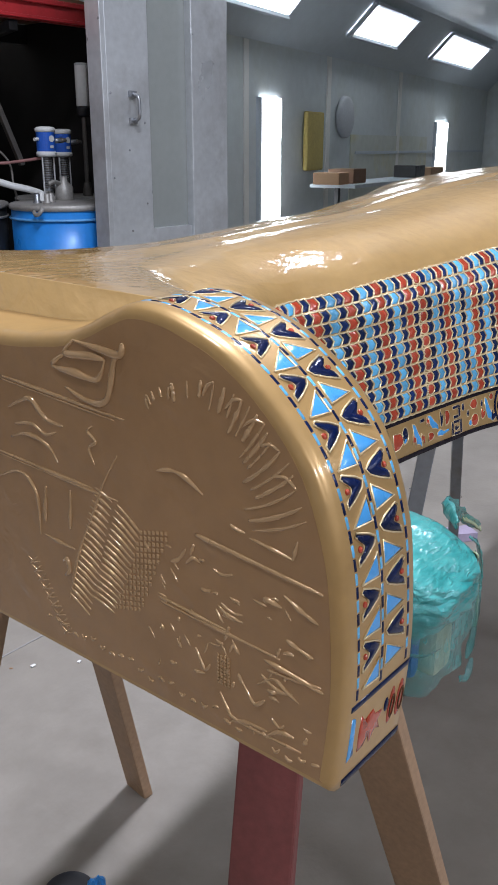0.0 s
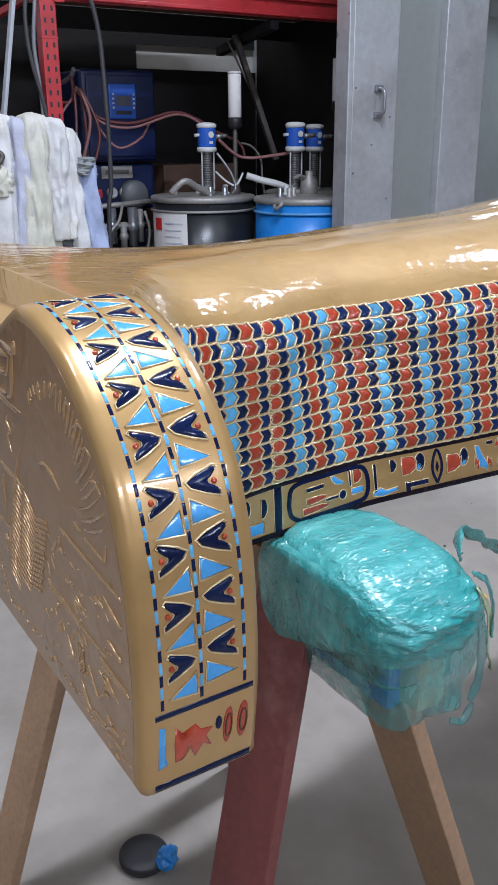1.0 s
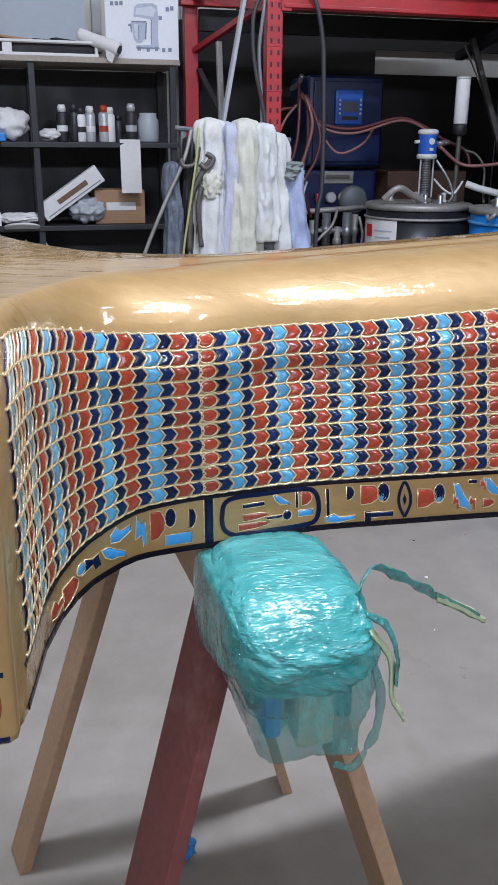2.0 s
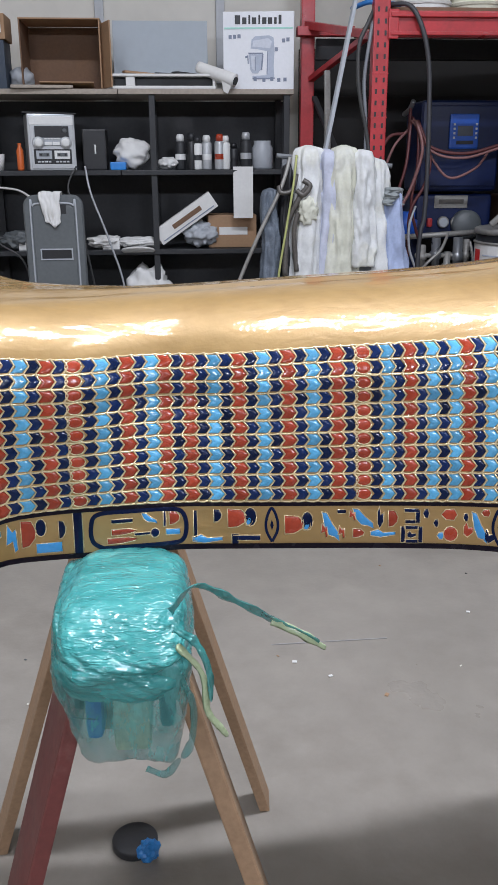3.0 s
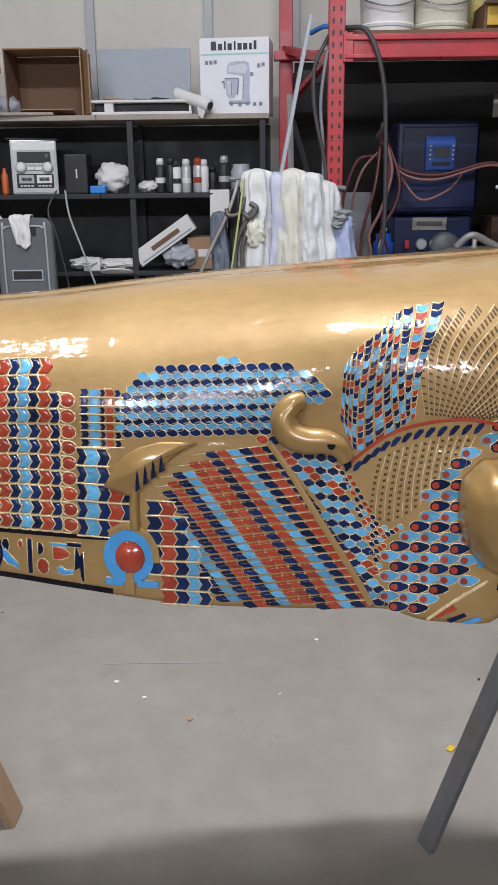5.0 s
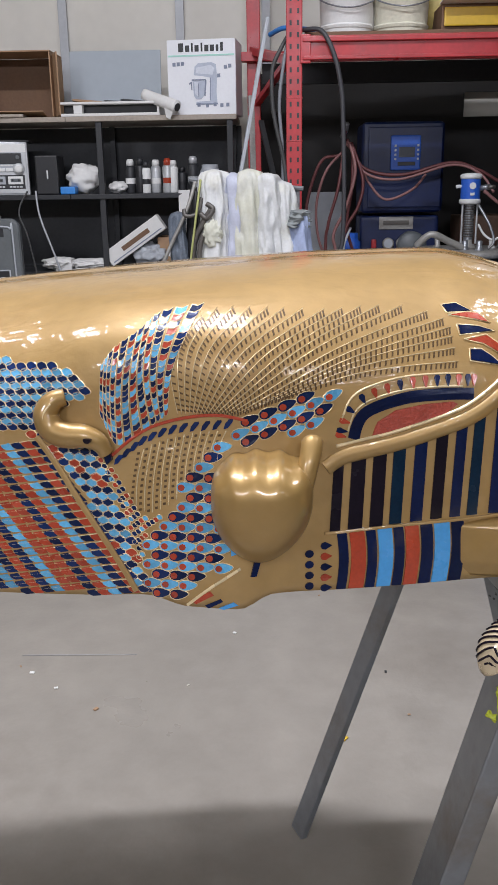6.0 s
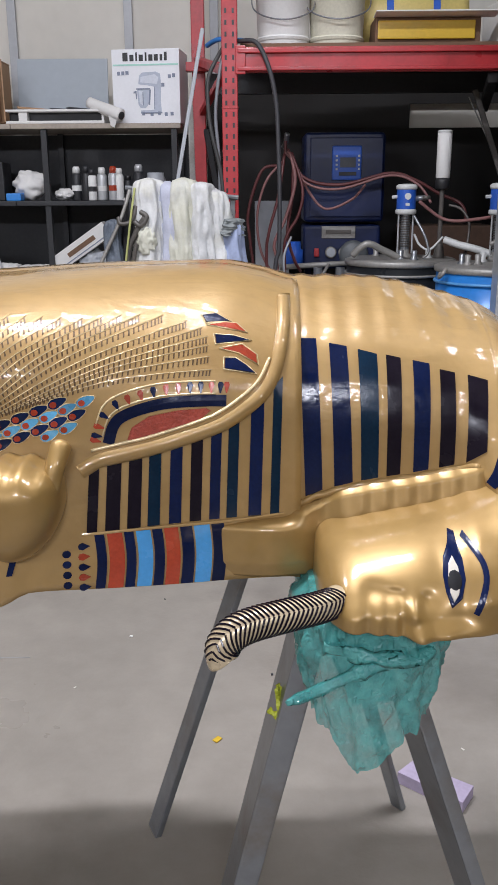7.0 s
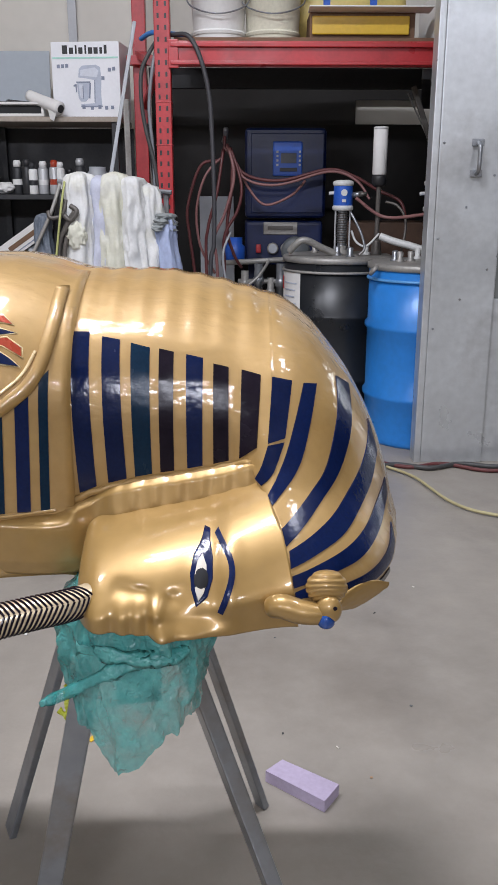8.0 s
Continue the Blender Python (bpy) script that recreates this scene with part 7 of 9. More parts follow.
for col in range(19):
    for k in range(20):
        t = 0.003 + 0.0098 * k
        bx_, bz_ = 0.954 - 0.0118 * col, 0.952 - 0.0016 * col
        x, z = bx_ + SL[0] * t + 0.011 * math.sin(t * 8), bz_ + SL[1] * t
        if z < zbot(x) + 0.004 or x < left_end(z) or z > under_bird(x) - 0.006:
            continue
        c = "NRNSRNRRSNRNSNRNSRN"[col]
        u = (0.0094, 0.0022)
        v = (SL[0] * 0.0082, SL[1] * 0.0082)
        e = 0.0026
        put(late.setdefault(c, bmesh.new()), [(x, z), (x + v[0] * 0.5 - .0010, z + v[1] * 0.5), (x + v[0] + e, z + v[1] + .001), (x + v[0] + u[0] + e, z + v[1] + u[1]), (x + v[0] * 0.5 + u[0] + .0012, z + v[1] * 0.5 + u[1]), (x + u[0], z + u[1])], near, 0.0008)
for k in range(20):
    t = 0.003 + 0.0098 * k
    xa, za = 0.963 + SL[0] * t + 0.011 * math.sin(t * 8), 0.9545 + SL[1] * t
    run = []
    for q in range(14):
        p = (xa - 0.0118 * q, za - 0.0020 * q)
        if p[0] > left_end(p[1]) - 0.004 and p[1] < under_bird(p[0]) and p[1] > zbot(p[0]) + 0.004:
            run.append(p)
    if len(run) > 2:
        part("row_bead", bead(run, 0.00065, steps=2), GOLD_LINE, BODY, smooth=True)
part("border_strip", line([(0.963, 0.955), (0.985, 0.925), (1.008, 0.888), (1.040, 0.838), (1.058, 0.808), (1.068, 0.790)], 0.0065, h=0.0025), GOLD, BODY)
# second scale field
field([(0.9451, 0.9590), (0.9810, 0.9658), (1.0016, 0.9510), (1.0278, 0.9417), (1.0400, 0.9167), (1.0530, 0.8808), (1.0660, 0.8446), (1.0783, 0.8021), (1.0750, 0.7863), (1.0700, 0.789), (1.0400, 0.850), (1.0040, 0.908), (0.9720, 0.953)],
      0.0118, 0.0066, -0.05, lambda i, k: ("N", "S", "N", "S")[k % 4] if (i + k) % 9 else "R", 0.0128, 0.0088, -0.15)
# narrow strip of small tiles before the lower wing
field([(1.0251, 0.9390), (1.0507, 0.9194), (1.0780, 0.8712), (1.0966, 0.8799), (1.1016, 0.8724), (1.0773, 0.8502), (1.0791, 0.8238), (1.0720, 0.8238), (1.0600, 0.868), (1.0470, 0.905)],
      0.0078, 0.0047, -0.5, lambda i, k: "NRNSNR"[(i + 2 * k) % 6], 0.0062, 0.0050, -0.5)
# wing shoulder: curved columns of small tiles
NC = 12
for col in range(NC):
    def edge_at(u, t):
        xb, zb_ = spline(u, [0, .35, .7, 1], [1.034, 1.053, 1.0914, 1.108]), spline(u, [0, .35, .7, 1], [0.985, 0.950, 0.9741, 0.985])
        xt, zt_ = spline(u, [0, .25, .5, .75, 1], [1.0375, 1.052, 1.0768, 1.0998, 1.146]), spline(u, [0, .25, .5, .75, 1], [1.034, 1.052, 1.068, 1.0846, 1.0912])
        return (xb + (xt - xb) * t - 0.010 * math.sin(math.pi * t) * u, zb_ + (zt_ - zb_) * t)
    ua, ub = col / NC, (col + 1) / NC
    pa, pb = edge_at(ua, 0), edge_at(ua, 1)
    n = max(3, int(math.hypot(pb[0] - pa[0], pb[1] - pa[1]) / 0.0060))
    for k in range(n):
        ta, tb = k / n, (k + 0.86) / n
        a, b_, c_, d_ = edge_at(ua + 0.010, ta), edge_at(ub - 0.010, ta), edge_at(ub - 0.010, tb), edge_at(ua + 0.010, tb)
        m0, m1 = ((a[0] + b_[0]) / 2, (a[1] + b_[1]) / 2 - 0.0016), ((c_[0] + d_[0]) / 2, (c_[1] + d_[1]) / 2 - 0.0016)
        cell("NSRNSNRSN"[(col + k * 2 + (k // 3)) % 9], [a, m0, b_, c_, m1, d_], 0.0009, 0.0007)
# wing: long rows of nicks between gilded ribs; dark brown paints their recess shade
nick = bmesh.new()
for row in range(19):
    r_ = row * 11 / 18
    a0 = (spline(r_, [0, 8, 9, 10, 11], [1.118, 1.172, 1.183, 1.200, 1.217]), spline(r_, [0, 8.5, 9, 10, 11], [0.9835, 0.9840, 0.9850, 0.9910, 0.9967]))
    tip_x = spline(r_, list(range(12)), [1.128, 1.152, 1.180, 1.210, 1.240, 1.277, 1.310, 1.345, 1.390, 1.412, 1.414, 1.418])
    tip_z = spline(r_, list(range(12)), [1.066, 1.086, 1.088, 1.0865, 1.0845, 1.082, 1.083, 1.083, 1.075, 1.062, 1.047, 1.026])
    midp = (0.5 * (a0[0] + tip_x) - 0.012 + 0.004 * (r_ > 6), 0.5 * (a0[1] + tip_z) + 0.014 - 0.0006 * r_)
    path = smooth_path([(*a0, 0), (*midp, 0), (tip_x, tip_z, 0)], 24)
    part("wing_rib", bead([(p.x, p.y) for p in path[::3]], 0.0005, steps=1), GOLD_LINE, BODY, smooth=True)
    n = int(sum((path[i + 1] - path[i]).length for i in range(len(path) - 1)) / 0.0050)
    for k in range(1, n):
        t = k / n * (len(path) - 1)
        i = min(int(t), len(path) - 2)
        p = path[i].lerp(path[i + 1], t - i)
        d = (path[i + 1] - path[i]).normalized()
        wd = Vector((-d.y, d.x, 0))
        p = p - wd * (0.0020 + 0.0020 * k / n)
        g_ = 0.45 + 0.55 * k / n
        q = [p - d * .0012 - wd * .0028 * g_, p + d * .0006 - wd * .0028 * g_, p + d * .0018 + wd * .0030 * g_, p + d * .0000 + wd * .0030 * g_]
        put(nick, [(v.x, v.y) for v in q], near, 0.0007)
# lower wing: short upright rows of nicks
for r_ in range(11):
    x0 = 1.066 + 0.0088 * r_
    zt_ = spline(x0, [1.05, 1.08, 1.11, 1.14, 1.17], [0.935, 0.953, 0.962, 0.966, 0.966])
    zl_ = spline(x0, [1.05, 1.08, 1.10, 1.13, 1.17], [0.90, 0.878, 0.886, 0.912, 0.948])
    n = max(2, int((zt_ - zl_) / 0.0060))
    for k in range(n):
        z = zl_ + (zt_ - zl_) * k / n
        x = x0 + 0.010 * (k / n) ** 1.5
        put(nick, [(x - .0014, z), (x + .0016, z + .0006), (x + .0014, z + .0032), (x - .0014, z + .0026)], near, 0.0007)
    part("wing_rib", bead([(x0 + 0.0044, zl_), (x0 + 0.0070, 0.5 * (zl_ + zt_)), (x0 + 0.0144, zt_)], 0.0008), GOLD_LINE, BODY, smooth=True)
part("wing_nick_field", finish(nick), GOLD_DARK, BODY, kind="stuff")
for k in range(12):
    a = k / 11
    x, z = spline(a, [0, .3, .6, 1], [1.052, 1.082, 1.118, 1.170]), spline(a, [0, .3, .6, 1], [0.934, 0.956, 0.9685, 0.9735])
    put(late.setdefault("N", bmesh.new()), [(x - .0045, z - .006), (x, z - .0045), (x + .0058, z + .0030), (x + .0056, z + .0052), (x + .001, z + .0048), (x - .003, z)], near, 0.0012)
part("wing_cord", line([(1.046, 0.938), (1.066, 0.955), (1.090, 0.970), (1.125, 0.980), (1.160, 0.983), (1.190, 0.977)], 0.0032, h=0.0018), RED, BODY)


# large drop feathers with red hearts
def tear(x, z, w, h, c, tilt):
    pts = []
    for i in range(12):
        a = 2 * math.pi * i / 12
        u = 0.5 * w * math.cos(a)
        v = 0.5 * h * math.sin(a) * (1 - 0.55 * (math.cos(a) + 1) / 2)
        pts.append((x + u * math.cos(tilt) - v * math.sin(tilt), z + u * math.sin(tilt) + v * math.cos(tilt)))
    cell(c, pts, 0.0010, 0.0010)
    hx, hz = x - 0.24 * w * math.cos(tilt), z - 0.24 * w * math.sin(tilt)
    put(late.setdefault("R", bmesh.new()), ring_pts(hx, hz, 0.27 * h, 0.25 * h, 8), near, 0.0019)


AREA = [(1.1771, 0.9721), (1.2021, 0.9816), (1.2422, 0.9969), (1.2777, 1.0041), (1.2960, 1.0060), (1.2780, 0.9750), (1.2320, 0.9565), (1.1818, 0.9543), (1.1600, 0.9444), (1.1580, 0.8897), (1.1730, 0.8447), (1.1755, 0.8243), (1.1392, 0.8069), (1.1177, 0.7850), (1.0913, 0.7895), (1.0785, 0.8075), (1.0830, 0.8555), (1.1044, 0.8790), (1.1309, 0.9191), (1.1465, 0.9442)]
for k in range(19):
    for i in range(13):
        up = 0.790 + 0.0106 * k > 0.944
        x = 1.076 + 0.0195 * i + (0.0098 if k % 2 else 0)
        z = 0.790 + 0.0106 * k + (0.36 * (x - 1.17) - 0.012 if x > 1.168 else 0)
        if inside((x, z), AREA):
            tear(x, z, 0.0208, 0.0146, ("N", "S")[k % 2], 0.40 if x > 1.168 and z > 0.94 else 0.12)
inlay("bracelet_mark", [(1.128, 0.7835), (1.149, 0.7960), (1.153, 0.7915), (1.133, 0.7800)], RED, BODY)
inlay("bracelet_mark", [(1.143, 0.7795), (1.160, 0.7880), (1.163, 0.7850), (1.147, 0.7765)], NAVY, BODY)
inlay("bracelet_mark", [(1.158, 0.7775), (1.174, 0.7850), (1.179, 0.7815), (1.163, 0.7760)], BRIGHT, BODY)
part("bracelet_edge", line([(1.124, 0.779), (1.150, 0.800), (1.182, 0.822)], 0.003, h=0.002), GOLD_LINE, BODY)

# collar: drop row, blue arch and red field under the gilded rim
RIM = [(1.2726, 0.9201), (1.2913, 0.9310), (1.3240, 0.9370), (1.3542, 0.9430), (1.4000, 0.9560), (1.4307, 0.9670), (1.4600, 0.9850), (1.4780, 1.0010), (1.4900, 1.0230), (1.4960, 1.0480), (1.4990, 1.0700), (1.5000, 1.0950)]
part("collar_rim", line(RIM, 0.0150, h=0.0045), GOLD, BODY, "raised gilded collar rim", smooth=True)
part("collar_rim_inner", bead([(x - 0.007, z + 0.0115) for x, z in RIM[1:9]], 0.0022), GOLD_LINE, BODY, smooth=True)
arch = smooth_path([(1.3030, 0.9490, 0), (1.3150, 0.9760, 0), (1.3560, 0.9900, 0), (1.4000, 0.9930, 0), (1.4340, 0.9920, 0)], 8)
part("collar_arch", line([(p.x, p.y) for p in arch], 0.0125, steps=1, h=0.0016), NAVY, BODY, "deep blue collar arch")
inlay("collar_field", [(1.3230, 0.9510), (1.3290, 0.9660), (1.3480, 0.9780), (1.3800, 0.9835), (1.4120, 0.9850), (1.4180, 0.9820), (1.4060, 0.9730), (1.3820, 0.9640), (1.3520, 0.9545)], mat("pebbled_red", (0.40, 0.06, 0.035), 0.45, 0, 0.3, 60, 0.8, 260), BODY, h=0.0016, label="red pebbled collar field")
for dpath, off in ((0.0105, 0), (0.0215, 1)):
    part("collar_line", bead([(p.x - dpath * 0.55, p.y + dpath * 0.75) for p in arch[::3]] if not off else [(p.x - 0.013 + 0.008 * (i / 11), p.y + 0.0210) for i, p in enumerate(arch[::3])], 0.0012, steps=2), GOLD_LINE, BODY, smooth=True)
for k in range(15):
    t = k / 14 * (len(arch) - 1)
    i = min(int(t), len(arch) - 2)
    p = arch[i].lerp(arch[i + 1], t - i)
    d = (arch[i + 1] - arch[i]).normalized()
    wd = Vector((-d.y, d.x, 0))
    c = p + wd * 0.0145
    q = [c - wd * .0066 + d * .0006, c - wd * .0066 - d * .0006, c + d * -.0034 + wd * .0026, c - d * .0020 + wd * .0058, c + d * .0020 + wd * .0058, c + d * .0034 + wd * .0026]
    inlay("collar_drop", [(v.x, v.y) for v in q], (RED, NAVY)[k % 3 == 1 or k % 4 == 3], BODY, h=0.0014)
for m, q in [(NAVY, [(1.4058, 1.0805), (1.4211, 1.0819), (1.4369, 1.0741), (1.4106, 1.0737)]), (RED, [(1.4136, 1.0709), (1.4300, 1.0728), (1.4445, 1.0715), (1.4560, 1.0625), (1.4340, 1.0675)]),
             (NAVY, [(1.4208, 1.0612), (1.4423, 1.0592), (1.4600, 1.0538), (1.4223, 1.0521)]), (RED, [(1.4285, 1.0467), (1.4516, 1.0497), (1.4676, 1.0390), (1.4691, 1.0296), (1.4480, 1.0420)]),
             (NAVY, [(1.4326, 1.0368), (1.4443, 1.0363), (1.4560, 1.0290), (1.4668, 1.0198), (1.4322, 1.0264)])]:
    inlay("feather_tip", q, m, BODY, h=0.0014)
    cx_, cz_ = sum(a for a, _ in q) / len(q), sum(b_ for _, b_ in q) / len(q)
    ring = [(cx_ + (a - cx_) * 1.10, cz_ + (b_ - cz_) * 1.14) for a, b_ in q + q[:1]]
    part("feather_outline", tube([on(a, b_, 0.0003) for a, b_ in ring], 0.0009, 5, 1, curve=False), GOLD_LINE, BODY, smooth=True)

# lappet stripes
LAP = [(1.2785, 1.2897), (1.2984, 1.3141), (1.3223, 1.3369), (1.3445, 1.3580), (1.3683, 1.3818), (1.3916, 1.4046), (1.4138, 1.4257), (1.4336, 1.4456), (1.4590, 1.4738), (1.4846, 1.4950)]
for k, (a, b_) in enumerate(LAP):
    def top_of(x):
        return spline(x, [p[0] for p in RIM[:9]], [p[1] for p in RIM[:9]]) - 0.0085
    za = 0.8515 + 0.0004 * k
    L_ = [(a + 0.004 * t / 10 - .001, za + (top_of(a) - za) * t / 10) for t in range(11)]
    R_ = [(b_ + 0.004 * t / 10 - .001, za + (top_of(b_) - za) * t / 10) for t in range(11)]
    part("lappet_stripe", ribbon(bmesh.new(), L_, R_, near, 0.0014), (BLACKBLUE, BLACKBLUE, BLACKBLUE, NAVY2, NAVY, BLACKBLUE, NAVY, NAVY2, NAVY, NAVY2)[k], BODY, smooth=2)
part("lappet_edge", line([(1.272, 0.850), (1.34, 0.8505), (1.43, 0.8505), (1.50, 0.855)], 0.003, h=0.003), GOLD, BODY)
# throat stripes
THR = [(1.2850, 1.2955, "N"), (1.2985, 1.3150, "R"), (1.3170, 1.3275, "N"), (1.3300, 1.3460, "S"), (1.3480, 1.3590, "N"), (1.3610, 1.3765, "R"), (1.3790, 1.3925, "N"), (1.3945, 1.4125, "S"), (1.4145, 1.4290, "N")]
for a, b_, c in THR:
    L_ = [(a + 0.003 * math.sin(t * 0.3), zbot(a) + 0.001 + (0.8475 - zbot(a)) * t / 10) for t in range(11)]
    R_ = [(b_ + 0.003 * math.sin(t * 0.3), zbot(b_) + 0.001 + (0.8475 - zbot(b_)) * t / 10) for t in range(11)]
    part("throat_stripe", ribbon(bmesh.new(), L_, R_, near, 0.0016), {"N": NAVY, "R": RED, "S": BRIGHT}[c], BODY, smooth=2)
for k in range(5):
    if k < 4:
        inlay("throat_drop", ring_pts(1.2555, 0.7930 + 0.0120 * k, 0.0050, 0.0044, 10), NAVY, BODY)
    inlay("throat_drop", [(1.2675, 0.7890 + 0.0118 * k), (1.2690, 0.7858 + 0.0118 * k), (1.2730, 0.7848 + 0.0118 * k), (1.2810, 0.7890 + 0.0118 * k), (1.2730, 0.7934 + 0.0118 * k), (1.2690, 0.7922 + 0.0118 * k)], (NAVY, RED)[k % 2], BODY)
for c, b in late.items():
    part("enamel_scale_field", finish(b), COL[c], BODY, kind="stuff")
part("gilt_rim_field", finish(gilt), GOLD_LINE, BODY, kind="stuff", smooth=True)


# fist and wrist
def fist_mesh():
    """A closed fist: squarish knuckles above, drawn together below."""
    b = bmesh.new()
    bmesh.ops.create_icosphere(b, subdivisions=6, radius=1)
    for v in b.verts:
        n = v.co.normalized()
        if n.z > 0:
            x = 0.0535 * math.copysign(abs(n.x) ** 0.72, n.x)
            z = 0.050 * n.z ** 0.62
            y = 0.060 * math.copysign(abs(n.y) ** 0.8, n.y)
            k = smoothstep(0.1, 0.7, n.z)
            z += (0.0016 * math.cos((x + 0.006) * 2 * math.pi / 0.0245) - 0.10 * abs(x + 0.01) ** 1.2) * k
        else:
            t = -n.z
            x = 0.0535 * math.copysign(abs(n.x) ** (0.72 + 0.28 * t), n.x) * (1 - 0.22 * t ** 2) - 0.004 * t
            z = -0.068 * t
            y = 0.060 * math.copysign(abs(n.y) ** (0.8 + 0.2 * t), n.y)
        v.co = Vector((x, y, z))
    b.transform(Matrix.Translation((1.2055, 0.285, 0.896)))
    return b


FIST = part("fist", fist_mesh(), GOLD_SMOOTH, COFFIN, "smooth gilded clenched fist", smooth=True)
part("thumb", tube([(1.238, 0.266, 0.880), (1.247, 0.270, 0.908), (1.253, 0.276, 0.934), (1.257, 0.286, 0.950), (1.258, 0.296, 0.957)], 0.0125, 12, 6, taper=lambda t: (0.75 + 0.25 * t) * (1 if t < 0.85 else max(0.1, (1 - ((t - 0.85) / 0.15) ** 2)) ** 0.5)), GOLD_SMOOTH, FIST, smooth=True)
inlay("staff_mark", [(1.172, 0.835), (1.180, 0.838), (1.180, 0.844), (1.172, 0.846)], BRIGHT, BODY, h=0.002)
inlay("staff_mark", [(1.192, 0.812), (1.198, 0.812), (1.204, 0.832), (1.198, 0.836)], NAVY, BODY, h=0.003)

# vulture head on the breast
NECK_V = [on(0.999, 1.000, 0.004), on(0.988, 0.996, 0.009), on(0.980, 0.983, 0.012), on(0.986, 0.968, 0.013), on(1.002, 0.961, 0.013), on(1.020, 0.960, 0.012), on(1.034, 0.953, 0.009), on(1.041, 0.941, 0.004)]
VUL = part("vulture_head", tube(NECK_V, 0.0125, 14, 6, taper=lambda t: 0.70 + 0.45 * math.sin(math.pi * min(1.0, t * 1.05)) * (1 if t < 0.9 else 0.8)), GOLD_SMOOTH, BODY, "curled gilded vulture head", smooth=True)
inlay("vulture_eye", ring_pts(1.0275, 0.9575, 0.0042, 0.0046, 12), BLACKBLUE, VUL, h=0.0262)
inlay("vulture_beak", [(1.036, 0.944), (1.045, 0.943), (1.047, 0.934), (1.041, 0.928)], NAVY, VUL, h=0.006)
for off in (-0.006, 0.0, 0.006):
    part("neck_pleat", tube([p + Vector((0.3 * off, -0.0125 + 0.6 * abs(off), off)) for p in NECK_V[1:5]], 0.0011, 6, 6), GOLD_LINE, VUL, smooth=True)


# foot end: chequered lines, blue triangles and lily motifs
OUT = foot_outline()
ACC = [0.0]
for (y0, z0), (y1, z1) in zip(OUT, OUT[1:]):
    ACC.append(ACC[-1] + math.hypot(y1 - y0, z1 - z0))


def foot_on(x, s, h=0.0):
    i = 0
    while i < len(ACC) - 2 and ACC[i + 1] < s:
        i += 1
    t = (s - ACC[i]) / (ACC[i + 1] - ACC[i])
    (y0, z0), (y1, z1) = OUT[i], OUT[i + 1]
    l = math.hypot(y1 - y0, z1 - z0)
    return Vector((x, y0 + (y1 - y0) * t - (z1 - z0) / l * h, z0 + (z1 - z0) * t + (y1 - y0) / l * h))


def foot_inlay(name, pts, m, h=0.0012):
    """A small swelling cell on the foot end's rim."""
    b = bmesh.new()
    cx, cs = sum(p[0] for p in pts) / len(pts), sum(p[1] for p in pts) / len(pts)
    rings = []
    for q, up in ((1.0, -0.0006), (0.98, h * 0.25), (0.86, h * 0.6), (0.45, h * 0.85)):
        rings.append([b.verts.new(foot_on(cx + (x - cx) * q, cs + (s_ - cs) * q, up)) for x, s_ in pts])
    n = len(pts)
    for lo, hi in zip(rings, rings[1:]):
        for k in range(n):
            b.faces.new((lo[k], lo[(k + 1) % n], hi[(k + 1) % n], hi[k]))
    b.faces.new(rings[-1])
    return part(name, finish(b), m, FOOT, smooth=True)


def foot_rim(pts):
    """A thin gilt wire round a cell of the rim."""
    path = [foot_on(x, s_, 0.0003) for x, s_ in pts + pts[:1]]
    part("gilt_wire", tube(path, 0.0007, 5, 1, curve=False), GOLD_LINE, FOOT, smooth=True)


def shrunk(pts, k):
    cx, cz = sum(p[0] for p in pts) / len(pts), sum(p[1] for p in pts) / len(pts)
    return [(cx + (x - cx) * k, cz + (z - cz) * k) for x, z in pts]


S0, S1 = 0.0640, 0.385
for x in (-0.0660, -0.0390, -0.0080):
    n = 38
    for k in range(n):
        a, b_ = S0 + (S1 - S0) * k / n, S0 + (S1 - S0) * (k + 0.9) / n
        foot_inlay("line_dash", [(x - .0012, a), (x + .0012, a), (x + .0012, b_), (x - .0012, b_)], (NAVY, SKY)[k % 2], 0.0005)
P_ = 0.0343
for side, x0, w in ((0, -0.0632, 0.0222), (1, -0.0366, 0.0250)):
    for k in range(9):
        s = S0 + 0.004 + P_ * k + (0.0045 if side else 0)
        q = lambda u, v_, o: (x0 + w * (u if side == 0 else 1 - u), s + o + v_ * 0.875)
        tri = [q(0.06, .0015, 0), q(1.0, 0, 0), q(0.95, .0185, 0)] if side == 0 else [q(1.0, 0, 0), q(0.06, .0035, 0), q(0.95, .0185, 0)]
        foot_inlay("blue_triangle", shrunk(tri, 0.86), BRIGHT, 0.0010)
        foot_rim(shrunk(tri, 0.96))
        m = 0.0206
        v = [q(0.04, -.0090, m), q(0.45, -.0050, m), q(0.88, .0006, m), q(1.0, .0056, m), q(0.70, .0100, m), q(0.13, .0150, m), q(0.02, .0125, m), q(0.34, .0064, m), q(0.38, .0028, m), q(0.30, -.0006, m), q(0.04, -.0042, m)]
        dot = q(0.19, .0027, m)
        foot_inlay("lily", shrunk(v, 0.86), NAVY, 0.0016)
        foot_rim(shrunk(v, 0.95))
        foot_inlay("lily_dot", [(dot[0] + .0019 * math.cos(a), dot[1] + .0021 * math.sin(a)) for a in [2 * math.pi * h / 8 for h in range(8)]], RED, 0.0018)
foot_inlay("cross_line", [(-0.0715, 0.0575), (-0.001, 0.0575), (-0.001, 0.0615), (-0.0715, 0.0615)], NAVY)
